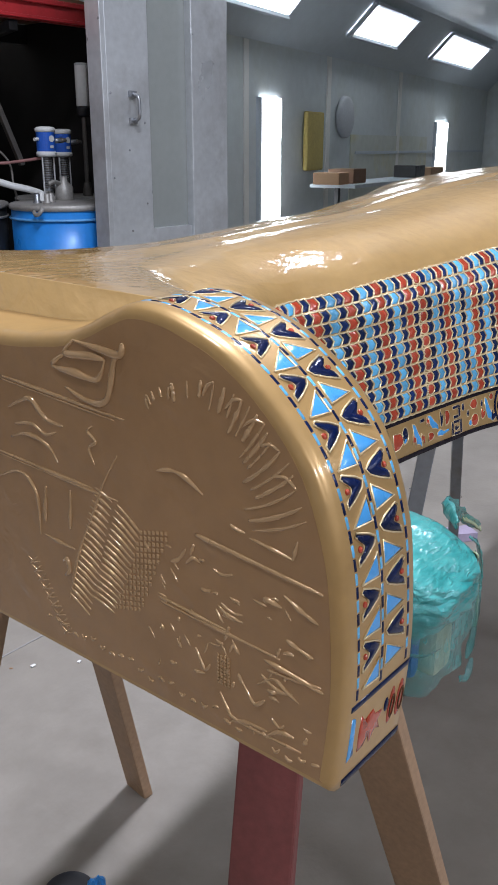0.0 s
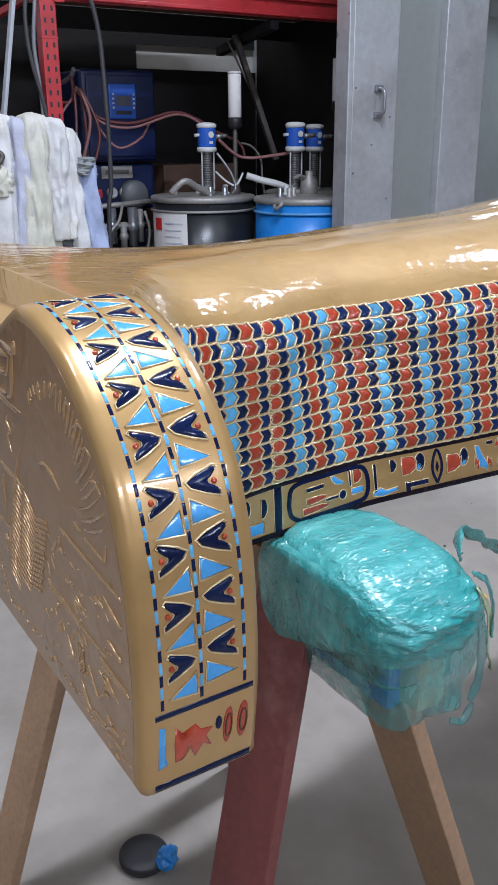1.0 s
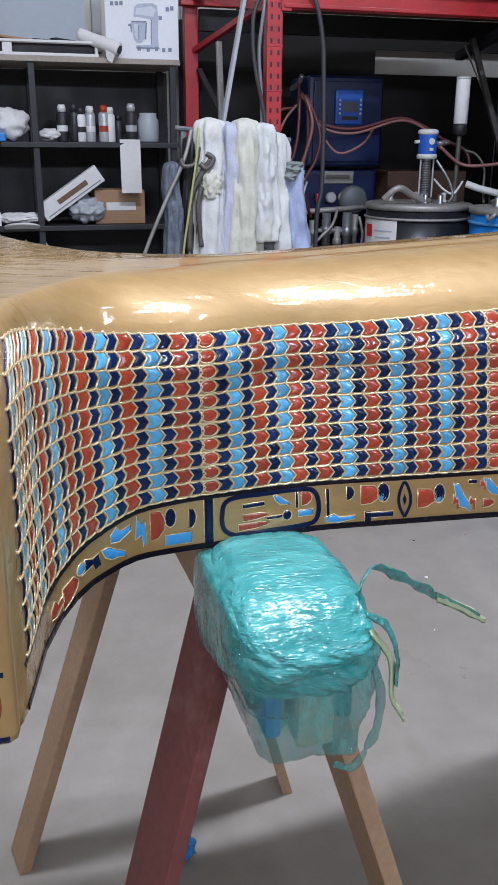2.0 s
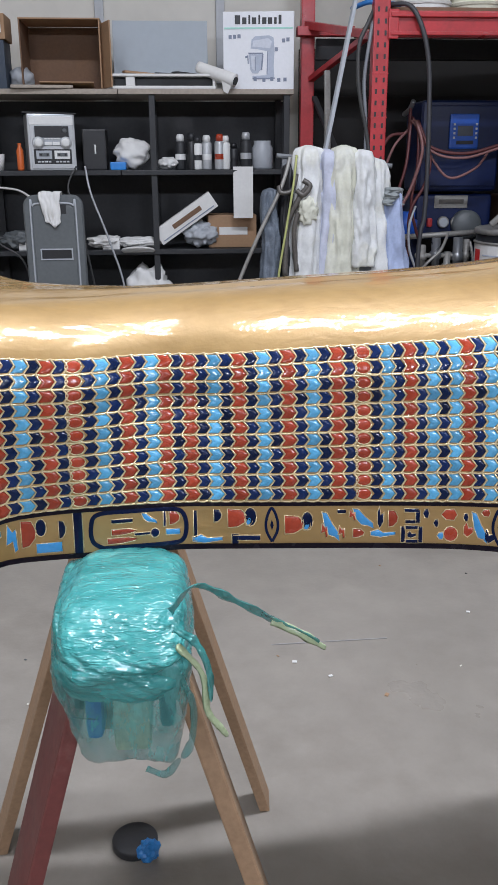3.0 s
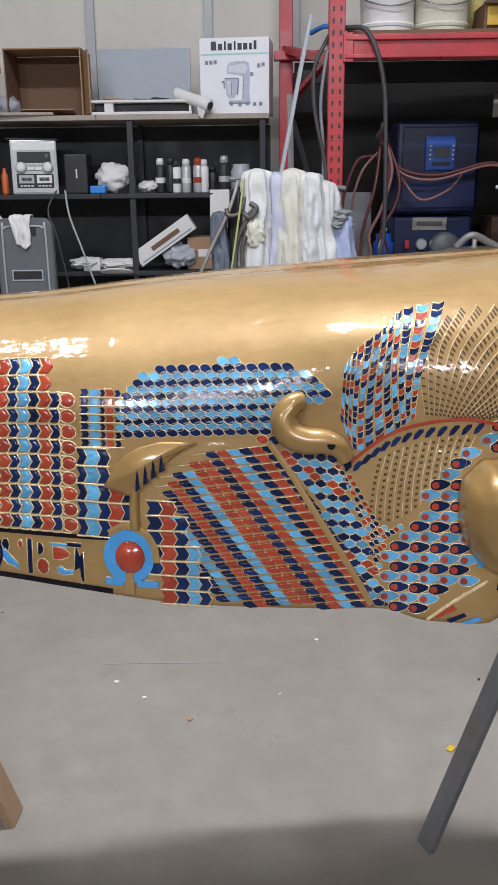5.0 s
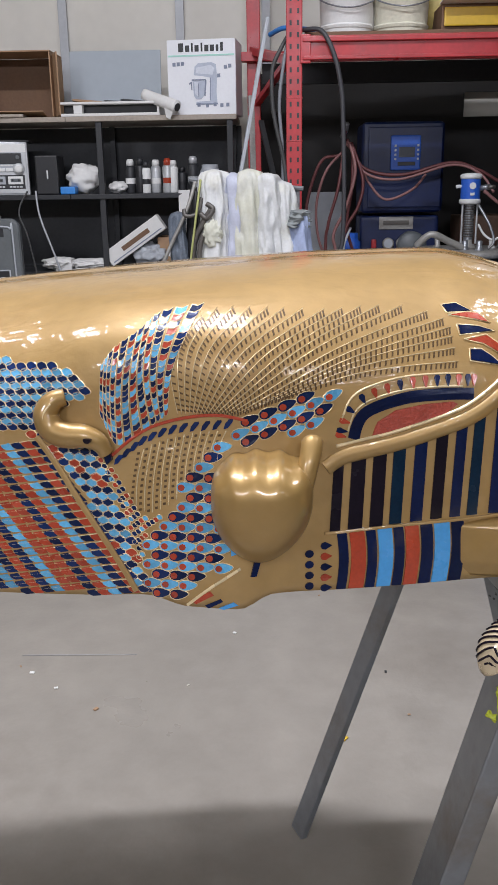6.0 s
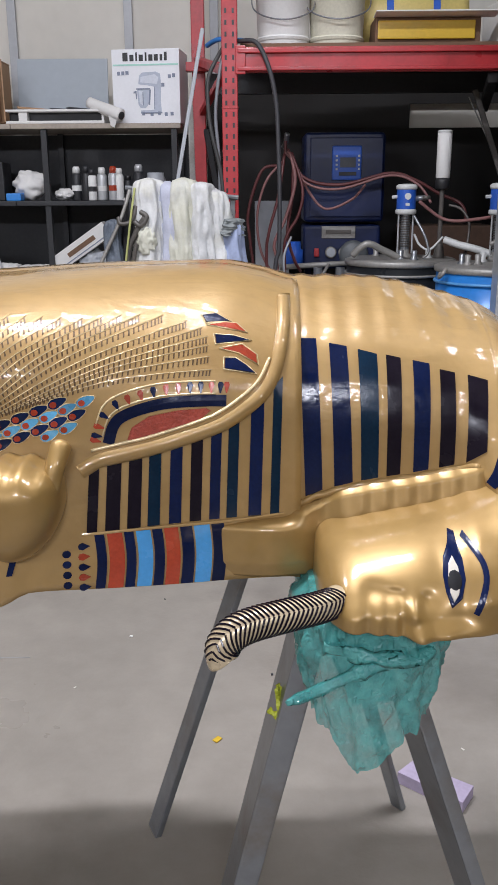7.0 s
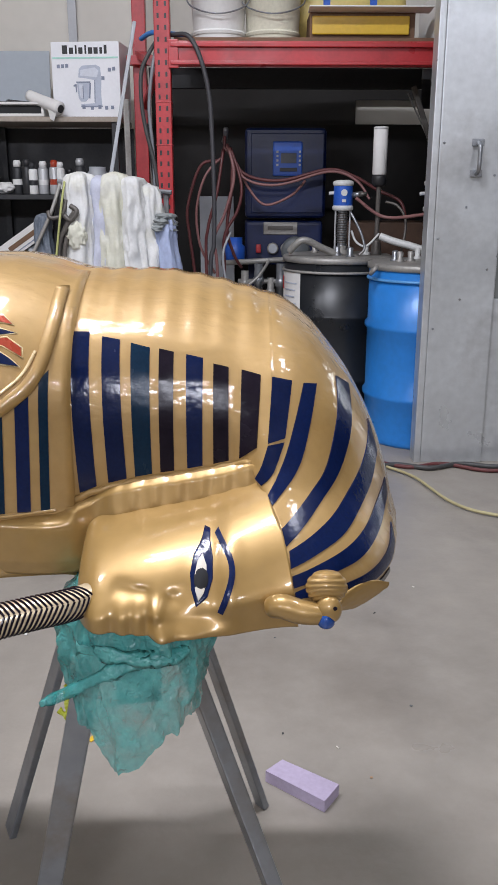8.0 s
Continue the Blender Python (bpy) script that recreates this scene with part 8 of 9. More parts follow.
foot_inlay("edge_line", [(-0.0715, 0.001), (-0.001, 0.001), (-0.001, 0.006), (-0.0715, 0.006)], NAVY)
foot_inlay("plinth_sign", [(-0.0690, 0.018), (-0.0625, 0.020), (-0.0640, 0.026), (-0.0645, 0.050), (-0.0685, 0.052)], BRIGHT)
foot_inlay("plinth_sign", [(-.0574, .0479), (-.0534, .0412), (-.0433, .0451), (-.0393, .0393), (-.0304, .0376), (-.0352, .0322), (-.0310, .0230), (-.0373, .0266), (-.0433, .0182), (-.0473, .0283), (-.0522, .0195), (-.0574, .0193), (-.0582, .0345)], RED)
foot_inlay("plinth_sign", [(-0.0265 + .0024 * math.cos(a), 0.0385 + .0055 * math.sin(a)) for a in [2 * math.pi * h / 10 for h in range(10)]], NAVY)
for x, w in ((-0.0195, .0036), (-0.0085, .0042)):
    oval = [(x + w * math.cos(a) + 0.0006 * math.sin(a), 0.034 + .0150 * math.sin(a)) for a in [2 * math.pi * h / 14 for h in range(14)]]
    foot_inlay("plinth_sign", oval, RED)
    part("sign_rim", tube([foot_on(*shrunk(oval, 0.6)[h % 14], 0.0012) for h in range(15)], 0.0005, 5, 1, curve=False), GOLD_DARK, FOOT, smooth=True)


# sole: raised line drawing
outline = foot_outline(0.0095)
plate = bmesh.new()
face_ = [plate.verts.new((-0.0812, y, z)) for y, z in outline]
rear_ = [plate.verts.new((-0.0785, y, z)) for y, z in outline]
plate.faces.new(face_)
for i in range(len(outline)):
    j = (i + 1) % len(outline)
    plate.faces.new((face_[i], face_[j], rear_[j], rear_[i]))
SOLE = part("sole_panel", finish(plate), GOLD_SOLE, FOOT, "brownish gilded sole panel with raised drawing")


def sole_line(pts, r=0.0008, steps=5):
    part("relief_line", tube([(-0.0811, y, z) for y, z in pts], r * 2.1, 8, steps + 3, taper=lambda t: (0.25 + 0.75 * math.sin(math.pi * min(0.98, max(0.02, t))) ** 0.5) * (0.85 + 0.5 * noise.noise(Vector((pts[0][0] * 90, t * 5, pts[0][1] * 70))))), GOLD_GLINT, SOLE, smooth=True)


for a, b_ in [((0.4346, 1.0000), (0.2999, 0.9916)), ((0.4442, 0.9386), (0.3362, 0.9342)), ((0.3940, 0.8818), (0.3599, 0.8800)), ((0.2386, 0.9283), (0.1404, 0.9193)), ((0.2099, 0.9434), (0.1983, 0.9410)), ((0.1945, 0.9389), (0.1622, 0.9346)), ((0.1836, 0.9023), (0.1698, 0.9006)),
              ((0.1681, 0.9094), (0.1431, 0.8991)), ((0.2739, 0.8718), (0.2104, 0.8680)), ((0.2727, 0.8685), (0.1703, 0.8647)), ((0.1657, 0.8803), (0.1458, 0.8750)), ((0.1824, 0.8597), (0.1380, 0.8546)), ((0.1804, 0.8534), (0.1398, 0.8575)), ((0.1622, 0.9346), (0.1591, 0.9475))]:
    sole_line([a, ((a[0] + b_[0]) / 2, (a[1] + b_[1]) / 2 + random.uniform(-0.0006, 0.0006)), b_], random.uniform(0.0007, 0.0011))
for a in (0.4346, 0.4442):
    sole_line([(a, 0.9975 if a < 0.44 else 0.9360), (0.37, 0.9935 if a < 0.44 else 0.9335), (0.31, 0.9893 if a < 0.44 else 0.9315)], 0.0006)
# spread plumes
TIPS = [(0.2783, 1.0131), (0.2671, 1.0199), (0.2432, 1.0280), (0.2216, 1.0308), (0.2063, 1.0262), (0.1947, 1.0211), (0.1840, 1.0130), (0.1790, 1.0032), (0.1663, 0.9936), (0.1609, 0.9788), (0.1536, 0.9613)]
HUB = Vector((0.2600, 0.9560, 0))
tips = smooth_path([(*p, 0) for p in TIPS], 2)
for k, tip in enumerate(tips):
    d = tip - HUB
    side = Vector((-d.y, d.x, 0)) * (0.05 + 0.10 * k / len(tips))
    pts = [HUB + d * q + side * (4 * q * (1 - q)) for q in (0.88 - 0.34 * k / len(tips) + 0.04 * (k % 3), 0.92 - 0.2 * k / len(tips), 0.96 - 0.08 * k / len(tips), 1.0)]
    sole_line([(p.x, p.y) for p in pts], 0.0006 + 0.0003 * (k % 2), 3)
    if k % 3 == 0:
        sole_line([(tip.x, tip.y), ((tip - d * 0.06 - side * 0.5).x, (tip - d * 0.06 - side * 0.5).y), ((tip - d * 0.16 - side * 0.55).x, (tip - d * 0.16 - side * 0.55).y)], 0.0007, 3)
sole_line([(0.2719, 0.9635), (0.2587, 0.9667), (0.2460, 0.9649), (0.2317, 0.9570)], 0.0008)
sole_line([(0.3088, 0.9650), (0.3240, 0.9420), (0.3350, 0.9185), (0.3543, 0.8818), (0.3700, 0.8356)], 0.0007)
# barred wing in two bands, and a pebbled band beside it
for y0, z0, y1, z1, y2, z2, y3, z3, n in [(0.3335, 0.9356, 0.3163, 0.9291, 0.3696, 0.8399, 0.3481, 0.8289, 19), (0.3114, 0.9287, 0.2883, 0.9134, 0.3438, 0.8470, 0.3203, 0.8413, 17)]:
    for k in range(n):
        t = k / (n - 1)
        a, b_ = (y0 + (y2 - y0) * t, z0 + (z2 - z0) * t), (y1 + (y3 - y1) * t, z1 + (z3 - z1) * t)
        sole_line([a, ((a[0] + b_[0]) / 2, (a[1] + b_[1]) / 2 + 0.0008), b_], 0.0007, 2)
scale = bmesh.new()
for k in range(15):
    for i in range(7):
        t, u = k / 14, (i + 0.5 * (k % 2)) / 6.5
        y = 0.2883 + (0.3173 - 0.2883) * t - 0.0256 * u
        z = 0.9134 + (0.8464 - 0.9134) * t + 0.0067 * u
        box(0.0012, 0.0026, 0.0030, (-0.0815, y, z), 0.0005, bm=scale, seg=1)
for k in range(9):
    for i in range(4):
        box(0.0012, 0.0020, 0.0020, (-0.0815, 0.2205 - 0.0030 * i, 0.826 + 0.0026 * k), 0.0004, bm=scale, seg=1)
part("relief_dot_field", scale, GOLD_GLINT, SOLE, kind="stuff")
rnd = random.Random(31)
for k in range(54):   # short worn strokes of the lower drawing
    y, z = rnd.uniform(0.150, 0.285), rnd.uniform(0.812, 0.915)
    l, a = rnd.uniform(0.003, 0.011), rnd.choice((-0.1, 0.15, 1.2, 2.2))
    sole_line([(y, z), (y - 0.5 * l * math.cos(a), z + 0.5 * l * math.sin(a) + rnd.uniform(-0.001, 0.001)), (y - l * math.cos(a), z + l * math.sin(a))], rnd.uniform(0.0004, 0.0008), 2)
# small signs
for pts in [[(0.3468, 1.0381), (0.3240, 1.0365), (0.3016, 1.0349), (0.2987, 1.0432)], [(0.3554, 1.0285), (0.3697, 1.0177), (0.3460, 1.0160), (0.3243, 1.0149), (0.3159, 1.0295)], [(0.3580, 1.0040), (0.3331, 0.9981), (0.3156, 1.0030), (0.3065, 1.0309), (0.3000, 1.0345)], [(0.3468, 1.0381), (0.3554, 1.0285), (0.3300, 1.0300), (0.3159, 1.0295)]]:
    sole_line(pts, 0.0014, 4)
for pts in [[(0.4260, 0.9769), (0.4120, 0.9840), (0.3981, 0.9878), (0.3820, 0.9760), (0.3638, 0.9743)], [(0.4264, 0.9536), (0.4050, 0.9600), (0.3824, 0.9556), (0.3725, 0.9446)], [(0.3321, 0.9809), (0.3376, 0.9762), (0.3300, 0.9700), (0.3370, 0.9640), (0.3321, 0.9524)], [(0.4200, 0.9650), (0.4000, 0.9690), (0.3850, 0.9640), (0.3720, 0.9680)],
            [(0.4476, 0.9165), (0.4250, 0.9260), (0.4094, 0.9240), (0.3996, 0.9086), (0.4002, 0.8799)], [(0.3890, 0.9232), (0.3910, 0.9080), (0.3927, 0.8923)], [(0.3607, 0.9267), (0.3620, 0.9100), (0.3640, 0.8947)], [(0.3756, 0.8649), (0.3700, 0.8690), (0.3680, 0.8600), (0.3740, 0.8540)]]:
    sole_line(pts, 0.0009, 4)
for pts in [[(0.2612, 0.9020), (0.2540, 0.9060), (0.2475, 0.9152)], [(0.2475, 0.9050), (0.2410, 0.9110), (0.2348, 0.9087)], [(0.2243, 0.9087), (0.2160, 0.9070), (0.2081, 0.9100)], [(0.2176, 0.8866), (0.2080, 0.8830), (0.2002, 0.8842)], [(0.2165, 0.8781), (0.2090, 0.8800), (0.2022, 0.8782)], [(0.2200, 0.8840), (0.2100, 0.8790), (0.2000, 0.8790)],
            [(0.2407, 0.8449), (0.2360, 0.8370), (0.2321, 0.8313), (0.2277, 0.8370)], [(0.1882, 0.8392), (0.1746, 0.8488), (0.1650, 0.8440), (0.1556, 0.8396)], [(0.1982, 0.8329), (0.1901, 0.8237), (0.1820, 0.8300)]]:
    sole_line(pts, 0.0008, 4)
for pts in [[(0.2193, 0.8198), (0.2130, 0.8100), (0.2066, 0.8045), (0.1800, 0.8040), (0.1528, 0.8048)], [(0.2109, 0.8006), (0.1990, 0.8060), (0.1800, 0.8075)], [(0.1761, 0.8191), (0.1700, 0.8150), (0.1664, 0.8182)], [(0.1799, 0.8042), (0.1700, 0.8120), (0.1587, 0.8129)], [(0.1850, 0.8480), (0.1720, 0.8420), (0.1600, 0.8440)]]:
    sole_line(pts, 0.0008, 4)
for k in range(9):   # woven border at the lower edge
    y, z = 0.4192 - 0.0045 * k, 0.8560 - 0.0062 * k
    sole_line([(y, z), (y - 0.0075, z - 0.0030), (y - 0.0150, z - 0.0005)], 0.0005, 2)
    sole_line([(y - 0.002, z - 0.006), (y - 0.0080, z - 0.0005), (y - 0.0120, z + 0.003)], 0.0005, 2)
for k in range(26):   # broken edge of worn relief
    t = k / 25
    y, z = 0.400 - 0.255 * t, 0.8100 - 0.012 * t + 0.003 * math.sin(40 * t)
    sole_line([(y, z), (y - 0.003, z + random.uniform(-0.003, 0.003)), (y - 0.006, z + random.uniform(-0.002, 0.002))], 0.0007, 2)

# ---- head details ----
STR = [(1.5175, 1.0503, 1.5383, 1.0502, 1.5258, 0.8760, 1.5459, 0.8810, NAVY), (1.5532, 1.0456, 1.5738, 1.0423, 1.5598, 0.8850, 1.5812, 0.8880, NAVY), (1.5867, 1.0392, 1.6088, 1.0342, 1.5912, 0.8920, 1.6109, 0.8950, NAVY2),
       (1.6194, 1.0333, 1.6363, 1.0298, 1.6206, 0.8960, 1.6365, 0.8990, BLACKBLUE), (1.6505, 1.0271, 1.6699, 1.0231, 1.6516, 0.9020, 1.6692, 0.9060, NAVY), (1.6817, 1.0172, 1.6992, 1.0133, 1.6817, 0.9110, 1.6993, 0.9150, BLACKBLUE),
       (1.7142, 1.0108, 1.7362, 1.0057, 1.7123, 0.9220, 1.7315, 0.9310, BLACKBLUE), (1.7490, 1.0039, 1.7717, 0.9985, 1.7439, 0.9370, 1.7629, 0.9420, NAVY)]
for ax, az, bx_, bz_, cx_, cz_, dx_, dz_, m in STR:
    lowz = lambda x: max(wig_edge(x) + 0.004, 0.0)
    cz_, dz_ = lowz(cx_) if cx_ < 1.725 else cz_, lowz(dx_) if dx_ < 1.725 else dz_
    part("cloth_stripe", ribbon(bmesh.new(), [(cx_ + (ax - cx_) * t / 30, cz_ + (az - cz_) * t / 30) for t in range(31)], [(dx_ + (bx_ - dx_) * t / 30, dz_ + (bz_ - dz_) * t / 30) for t in range(31)], wig, 0.0013), m, WIG, smooth=2)


def crown(lefts, rights, m=NAVY):
    a = smooth_path([(x, z, 0) for x, z in lefts], 6)
    b_ = smooth_path([(x, z, 0) for x, z in rights], 6)
    part("crown_stripe", ribbon(bmesh.new(), [(p.x, p.y) for p in a], [(p.x, p.y) for p in b_], wig, 0.0014), m, WIG, smooth=2)


crown([(1.7300, 0.8990), (1.7370, 0.9130), (1.7439, 0.9350)], [(1.7365, 0.8950), (1.7500, 0.9100), (1.7620, 0.9380)])
crown([(1.7420, 0.8860), (1.7640, 0.9270), (1.7855, 0.9943)], [(1.7480, 0.8820), (1.7800, 0.9160), (1.8015, 0.9907)])
crown([(1.7570, 0.8650), (1.7901, 0.8870), (1.8110, 0.9090), (1.8265, 0.9564), (1.8290, 0.990)], [(1.7605, 0.8514), (1.7952, 0.8729), (1.8239, 0.8955), (1.8430, 0.9330), (1.8480, 0.975)])
crown([(1.7640, 0.8484), (1.7935, 0.8573), (1.8282, 0.8712), (1.8571, 0.8975), (1.8740, 0.9300)], [(1.7650, 0.8351), (1.7984, 0.8421), (1.8319, 0.8495), (1.8650, 0.8690), (1.8820, 0.8980)])
crown([(1.7665, 0.8292), (1.8012, 0.8342), (1.8377, 0.8386), (1.8699, 0.8494), (1.8924, 0.8640)], [(1.7672, 0.8187), (1.8037, 0.8224), (1.8430, 0.8236), (1.8754, 0.8332), (1.8950, 0.8450)])
crown([(1.7690, 0.8152), (1.7795, 0.8170), (1.7860, 0.8150)], [(1.7695, 0.8090), (1.7822, 0.8085), (1.7870, 0.8080)])
crown([(1.8255, 0.8090), (1.8568, 0.8080), (1.8817, 0.8120), (1.8940, 0.8240)], [(1.8287, 0.8010), (1.8574, 0.7950), (1.8836, 0.7960), (1.8960, 0.8080)])
crown([(1.8538, 0.7893), (1.8700, 0.7880), (1.8850, 0.7900)], [(1.8600, 0.7800), (1.8720, 0.7790), (1.8870, 0.7810)], BLACKBLUE)
part("cloth_hem", tube([Vector((x, wig(x, wig_edge(x)) - 0.001, wig_edge(x) - 0.002 + 0.0008 * math.sin((x - 1.53) * 2 * math.pi / 0.0262))) for x in [1.49 + 0.234 * i / 90 for i in range(91)]], 0.0044, 8, 1, curve=False), GOLD, WIG, "raised gilded hem", smooth=True)
dome("eye_outline", [(1.6755, 0.8640), (1.6815, 0.8630), (1.6818, 0.8560), (1.6850, 0.8450), (1.6855, 0.8300), (1.6800, 0.8140), (1.6690, 0.8060), (1.6640, 0.8200), (1.6622, 0.8330), (1.6650, 0.8460), (1.6705, 0.8530), (1.6735, 0.8580)], (1.6738, 0.8335), NAVY, FACE, face, 0.0012, 0.0)
dome("eye_white", [(1.6742, 0.8470), (1.6785, 0.8390), (1.6795, 0.8290), (1.6765, 0.8180), (1.6712, 0.8110), (1.6680, 0.8200), (1.6674, 0.8330), (1.6695, 0.8420)], (1.6735, 0.8320), EYE_WHITE, FACE, face, 0.0019, 0.0)
dome("iris", ring_pts(1.6736, 0.8290, 0.0072, 0.0090, 18), (1.6733, 0.8320), IRIS, FACE, face, 0.0016, 0.0012)
part("eyebrow", line([(1.6885, 0.8630), (1.6965, 0.8555), (1.7035, 0.8460), (1.7050, 0.8340), (1.7005, 0.8180), (1.6935, 0.8010)], 0.0056, face, 0.0016), NAVY, FACE)

# brow ornament: cobra body, ribbed vulture head with a blue beak and a feathered wing
ORN = part("brow_ornament", tube([(1.752, 0.214, 0.806), (1.748, 0.202, 0.811), (1.756, 0.196, 0.814), (1.770, 0.194, 0.810), (1.784, 0.193, 0.808), (1.798, 0.196, 0.806)], 0.0125, 14, 6, taper=lambda t: 0.85 + 0.15 * math.sin(math.pi * t)), GOLD_SMOOTH, COFFIN, "gilded cobra and vulture brow ornament", smooth=True)
hood = bmesh.new()
bmesh.ops.create_icosphere(hood, subdivisions=5, radius=1)
for v in hood.verts:
    n = v.co.normalized()
    v.co = Vector((n.x * 0.0205, n.y * 0.012, n.z * 0.0180)) * (1 + 0.035 * math.sin(26 * math.hypot(n.x * 0.8, n.z + 0.9)))
hood.transform(Matrix.Translation((1.799, 0.204, 0.831)))
part("hood", hood, GOLD_SMOOTH, ORN, "hood with ribbed plumage", smooth=True)
snout = bmesh.new()
bmesh.ops.create_icosphere(snout, subdivisions=4, radius=1)
for v in snout.verts:
    v.co = Vector((v.co.x * 0.013, v.co.y * 0.012, v.co.z * 0.015))
snout.transform(Matrix.Translation((1.801, 0.194, 0.812)))
part("vulture_head", snout, GOLD_SMOOTH, ORN, smooth=True)
part("eye", lathe([(0.0022, 0), (0.002, 0.001)], (1.806, 0.1838, 0.818), 10, (90, 0, 0)), BLACKBLUE, ORN)
beak = bmesh.new()
bmesh.ops.create_icosphere(beak, subdivisions=3, radius=1)
for v in beak.verts:
    v.co = Vector((v.co.x * 0.0085 * (1 - 0.25 * v.co.z), v.co.y * 0.0085, v.co.z * 0.0095))
beak.transform(Matrix.Translation((1.798, 0.1880, 0.8035)))
part("bead", beak, mat("bead_blue", (0.012, 0.06, 0.26), 0.18, coat=0.6), ORN, "blue beak", smooth=True)
plume = bmesh.new()
rows_ = []
for i in range(17):
    t = i / 16
    c = Vector((1.812, 0.208, 0.812)).lerp(Vector((1.868, 0.246, 0.814)), t)
    wide = 0.0125 * math.sin(math.pi * min(0.97, 0.18 + 0.80 * t)) + 0.0015
    rows_.append([plume.verts.new(c + Vector((0.25 * wide * math.cos(a), -0.006 * math.sin(a) * (1 - 0.5 * t) - 0.0009 * math.cos(9 * a + 14 * t), wide * math.cos(a)))) for a in [math.pi * k / 12 for k in range(13)]])
for lo, hi in zip(rows_, rows_[1:]):
    for k in range(12):
        plume.faces.new((lo[k], lo[k + 1], hi[k + 1], hi[k]))
    plume.faces.new((lo[12], lo[0], hi[0], hi[12]))
plume.faces.new(rows_[0])
plume.faces.new(list(reversed(rows_[-1])))
part("wing", finish(plume), GOLD_SMOOTH, ORN, "feathered wing", smooth=True)

# plaited beard with a curled tip
BP = [(1.556, 0.240, 0.801), (1.535, 0.222, 0.801), (1.500, 0.208, 0.799), (1.465, 0.200, 0.793), (1.446, 0.195, 0.786), (1.435, 0.191, 0.774), (1.434, 0.189, 0.762), (1.437, 0.188, 0.756)]
PLAIT = mat("pale_gold_plait", (0.62, 0.50, 0.33), 0.32, 0.25, 0.12, 20, coat=0.5)
BEARD = part("beard", tube(BP, 0.0165, 20, 8, taper=lambda t: (0.98 + 0.10 * t) * (1 if t < 0.92 else max(0.02, 1 - ((t - 0.92) / 0.08) ** 2) ** 0.5)), PLAIT, COFFIN, "plaited beard with black herringbone", smooth=True)
bp = smooth_path(BP, 24)
run = [0.0]
for p, q in zip(bp, bp[1:]):
    run.append(run[-1] + (q - p).length)


def on_beard(l, a):
    """A place on the beard: l along it, a round it from the near side."""
    i = 0
    while i < len(run) - 2 and run[i + 1] < l:
        i += 1
    t = max(0.0, min(1.0, (l - run[i]) / (run[i + 1] - run[i])))
    p, d = bp[i].lerp(bp[i + 1], t), (bp[i + 1] - bp[i]).normalized()
    sd = Vector((0, -1, 0)) - d * -d.y
    sd.normalize()
    u = d.cross(sd)
    if u.dot(Vector((0, 0, 1))) < 0 and l < 0.13:
        u = -u
    u = u if u.z > -0.2 else -u
    k = min(1.0, l / run[-1])
    rad = 0.0165 * (0.98 + 0.10 * k) * (1 if k < 0.92 else max(0.02, 1 - ((k - 0.92) / 0.08) ** 2) ** 0.5)
    return p + (sd * math.cos(a) + u * math.sin(a)) * (rad + 0.0001)


for k in range(44):
    l0 = 0.004 + 0.0048 * k
    for a0, a1, slope in ((0.62, 2.0, -0.009), (0.58, -1.9, -0.009)):
        pts = [on_beard(min(run[-1] * 0.985, max(0.0, l0 + slope * abs(a0 + (a1 - a0) * q / 7 - 0.6) * -1)), a0 + (a1 - a0) * q / 7) for q in range(8)]
        if l0 < run[-1] * 0.97 and (pts[0] - pts[-1]).length > 0.008:
            part("plait_mark", tube(pts, 0.00125, 5, 1, curve=False), BLACKBLUE, BEARD)
# ================= sawhorses and padding =================
def timber(p, q, w, d, angle):
    """A leg whose broad face looks that many degrees from -y towards +x."""
    p, q = Vector(p), Vector(q)
    z = (p - q).normalized()
    n = Vector((math.sin(math.radians(angle)), -math.cos(math.radians(angle)), 0))
    n = (n - z * n.dot(z)).normalized()
    m = Matrix((n.cross(z), -n, z)).transposed().to_4x4()
    b = box(w, d, (p - q).length, bevel=0.003)
    b.transform(Matrix.Translation(q) @ m)
    for v in b.verts:
        if v.co.z < 0.05:
            v.co.z = max(0.0, v.co.z)
    return b


def sawhorse(name, label, p, q, feet_near, feet_far, size, leg_mats, rail_mat, legs):
    """A rail from p to q on four splayed legs."""
    horse = thing(name, label, "sawhorse", (0.5 * (p[0] + q[0]), 0.5 * (p[1] + q[1]), 0), group="sawhorses")
    part("rail", beam(p, q, size[0], size[1]), rail_mat, horse)
    for end, feet, mats in ((0.18, feet_near, leg_mats[:2]), (0.85, feet_far, leg_mats[2:])):
        top = Vector(p).lerp(Vector(q), end)
        for side, foot, m in zip((-1, 1), feet, mats):
            t = top + Vector((side * (size[0] / 2 + legs[0][1] / 2), 0, size[1] / 2 - 0.01))
            w, d, angle = legs.pop(0)
            part("leg", timber(t, (foot[0], foot[1], 0), w, d, angle), m, horse)
    return horse


sawhorse("sawhorse", "wooden sawhorse with one reddish leg, padded with green film", (0.250, 0.26, 0.700), (0.215, 0.93, 0.700),
         [(0.005, 0.29), (0.50, 0.29)], [(-0.045, 0.835), (0.455, 0.90)], (0.05, 0.09), (WOOD_RED, WOOD, WOOD, WOOD), WOOD, [(0.070, 0.020, -70), (0.082, 0.021, -86), (0.066, 0.020, -78), (0.055, 0.020, -94)])
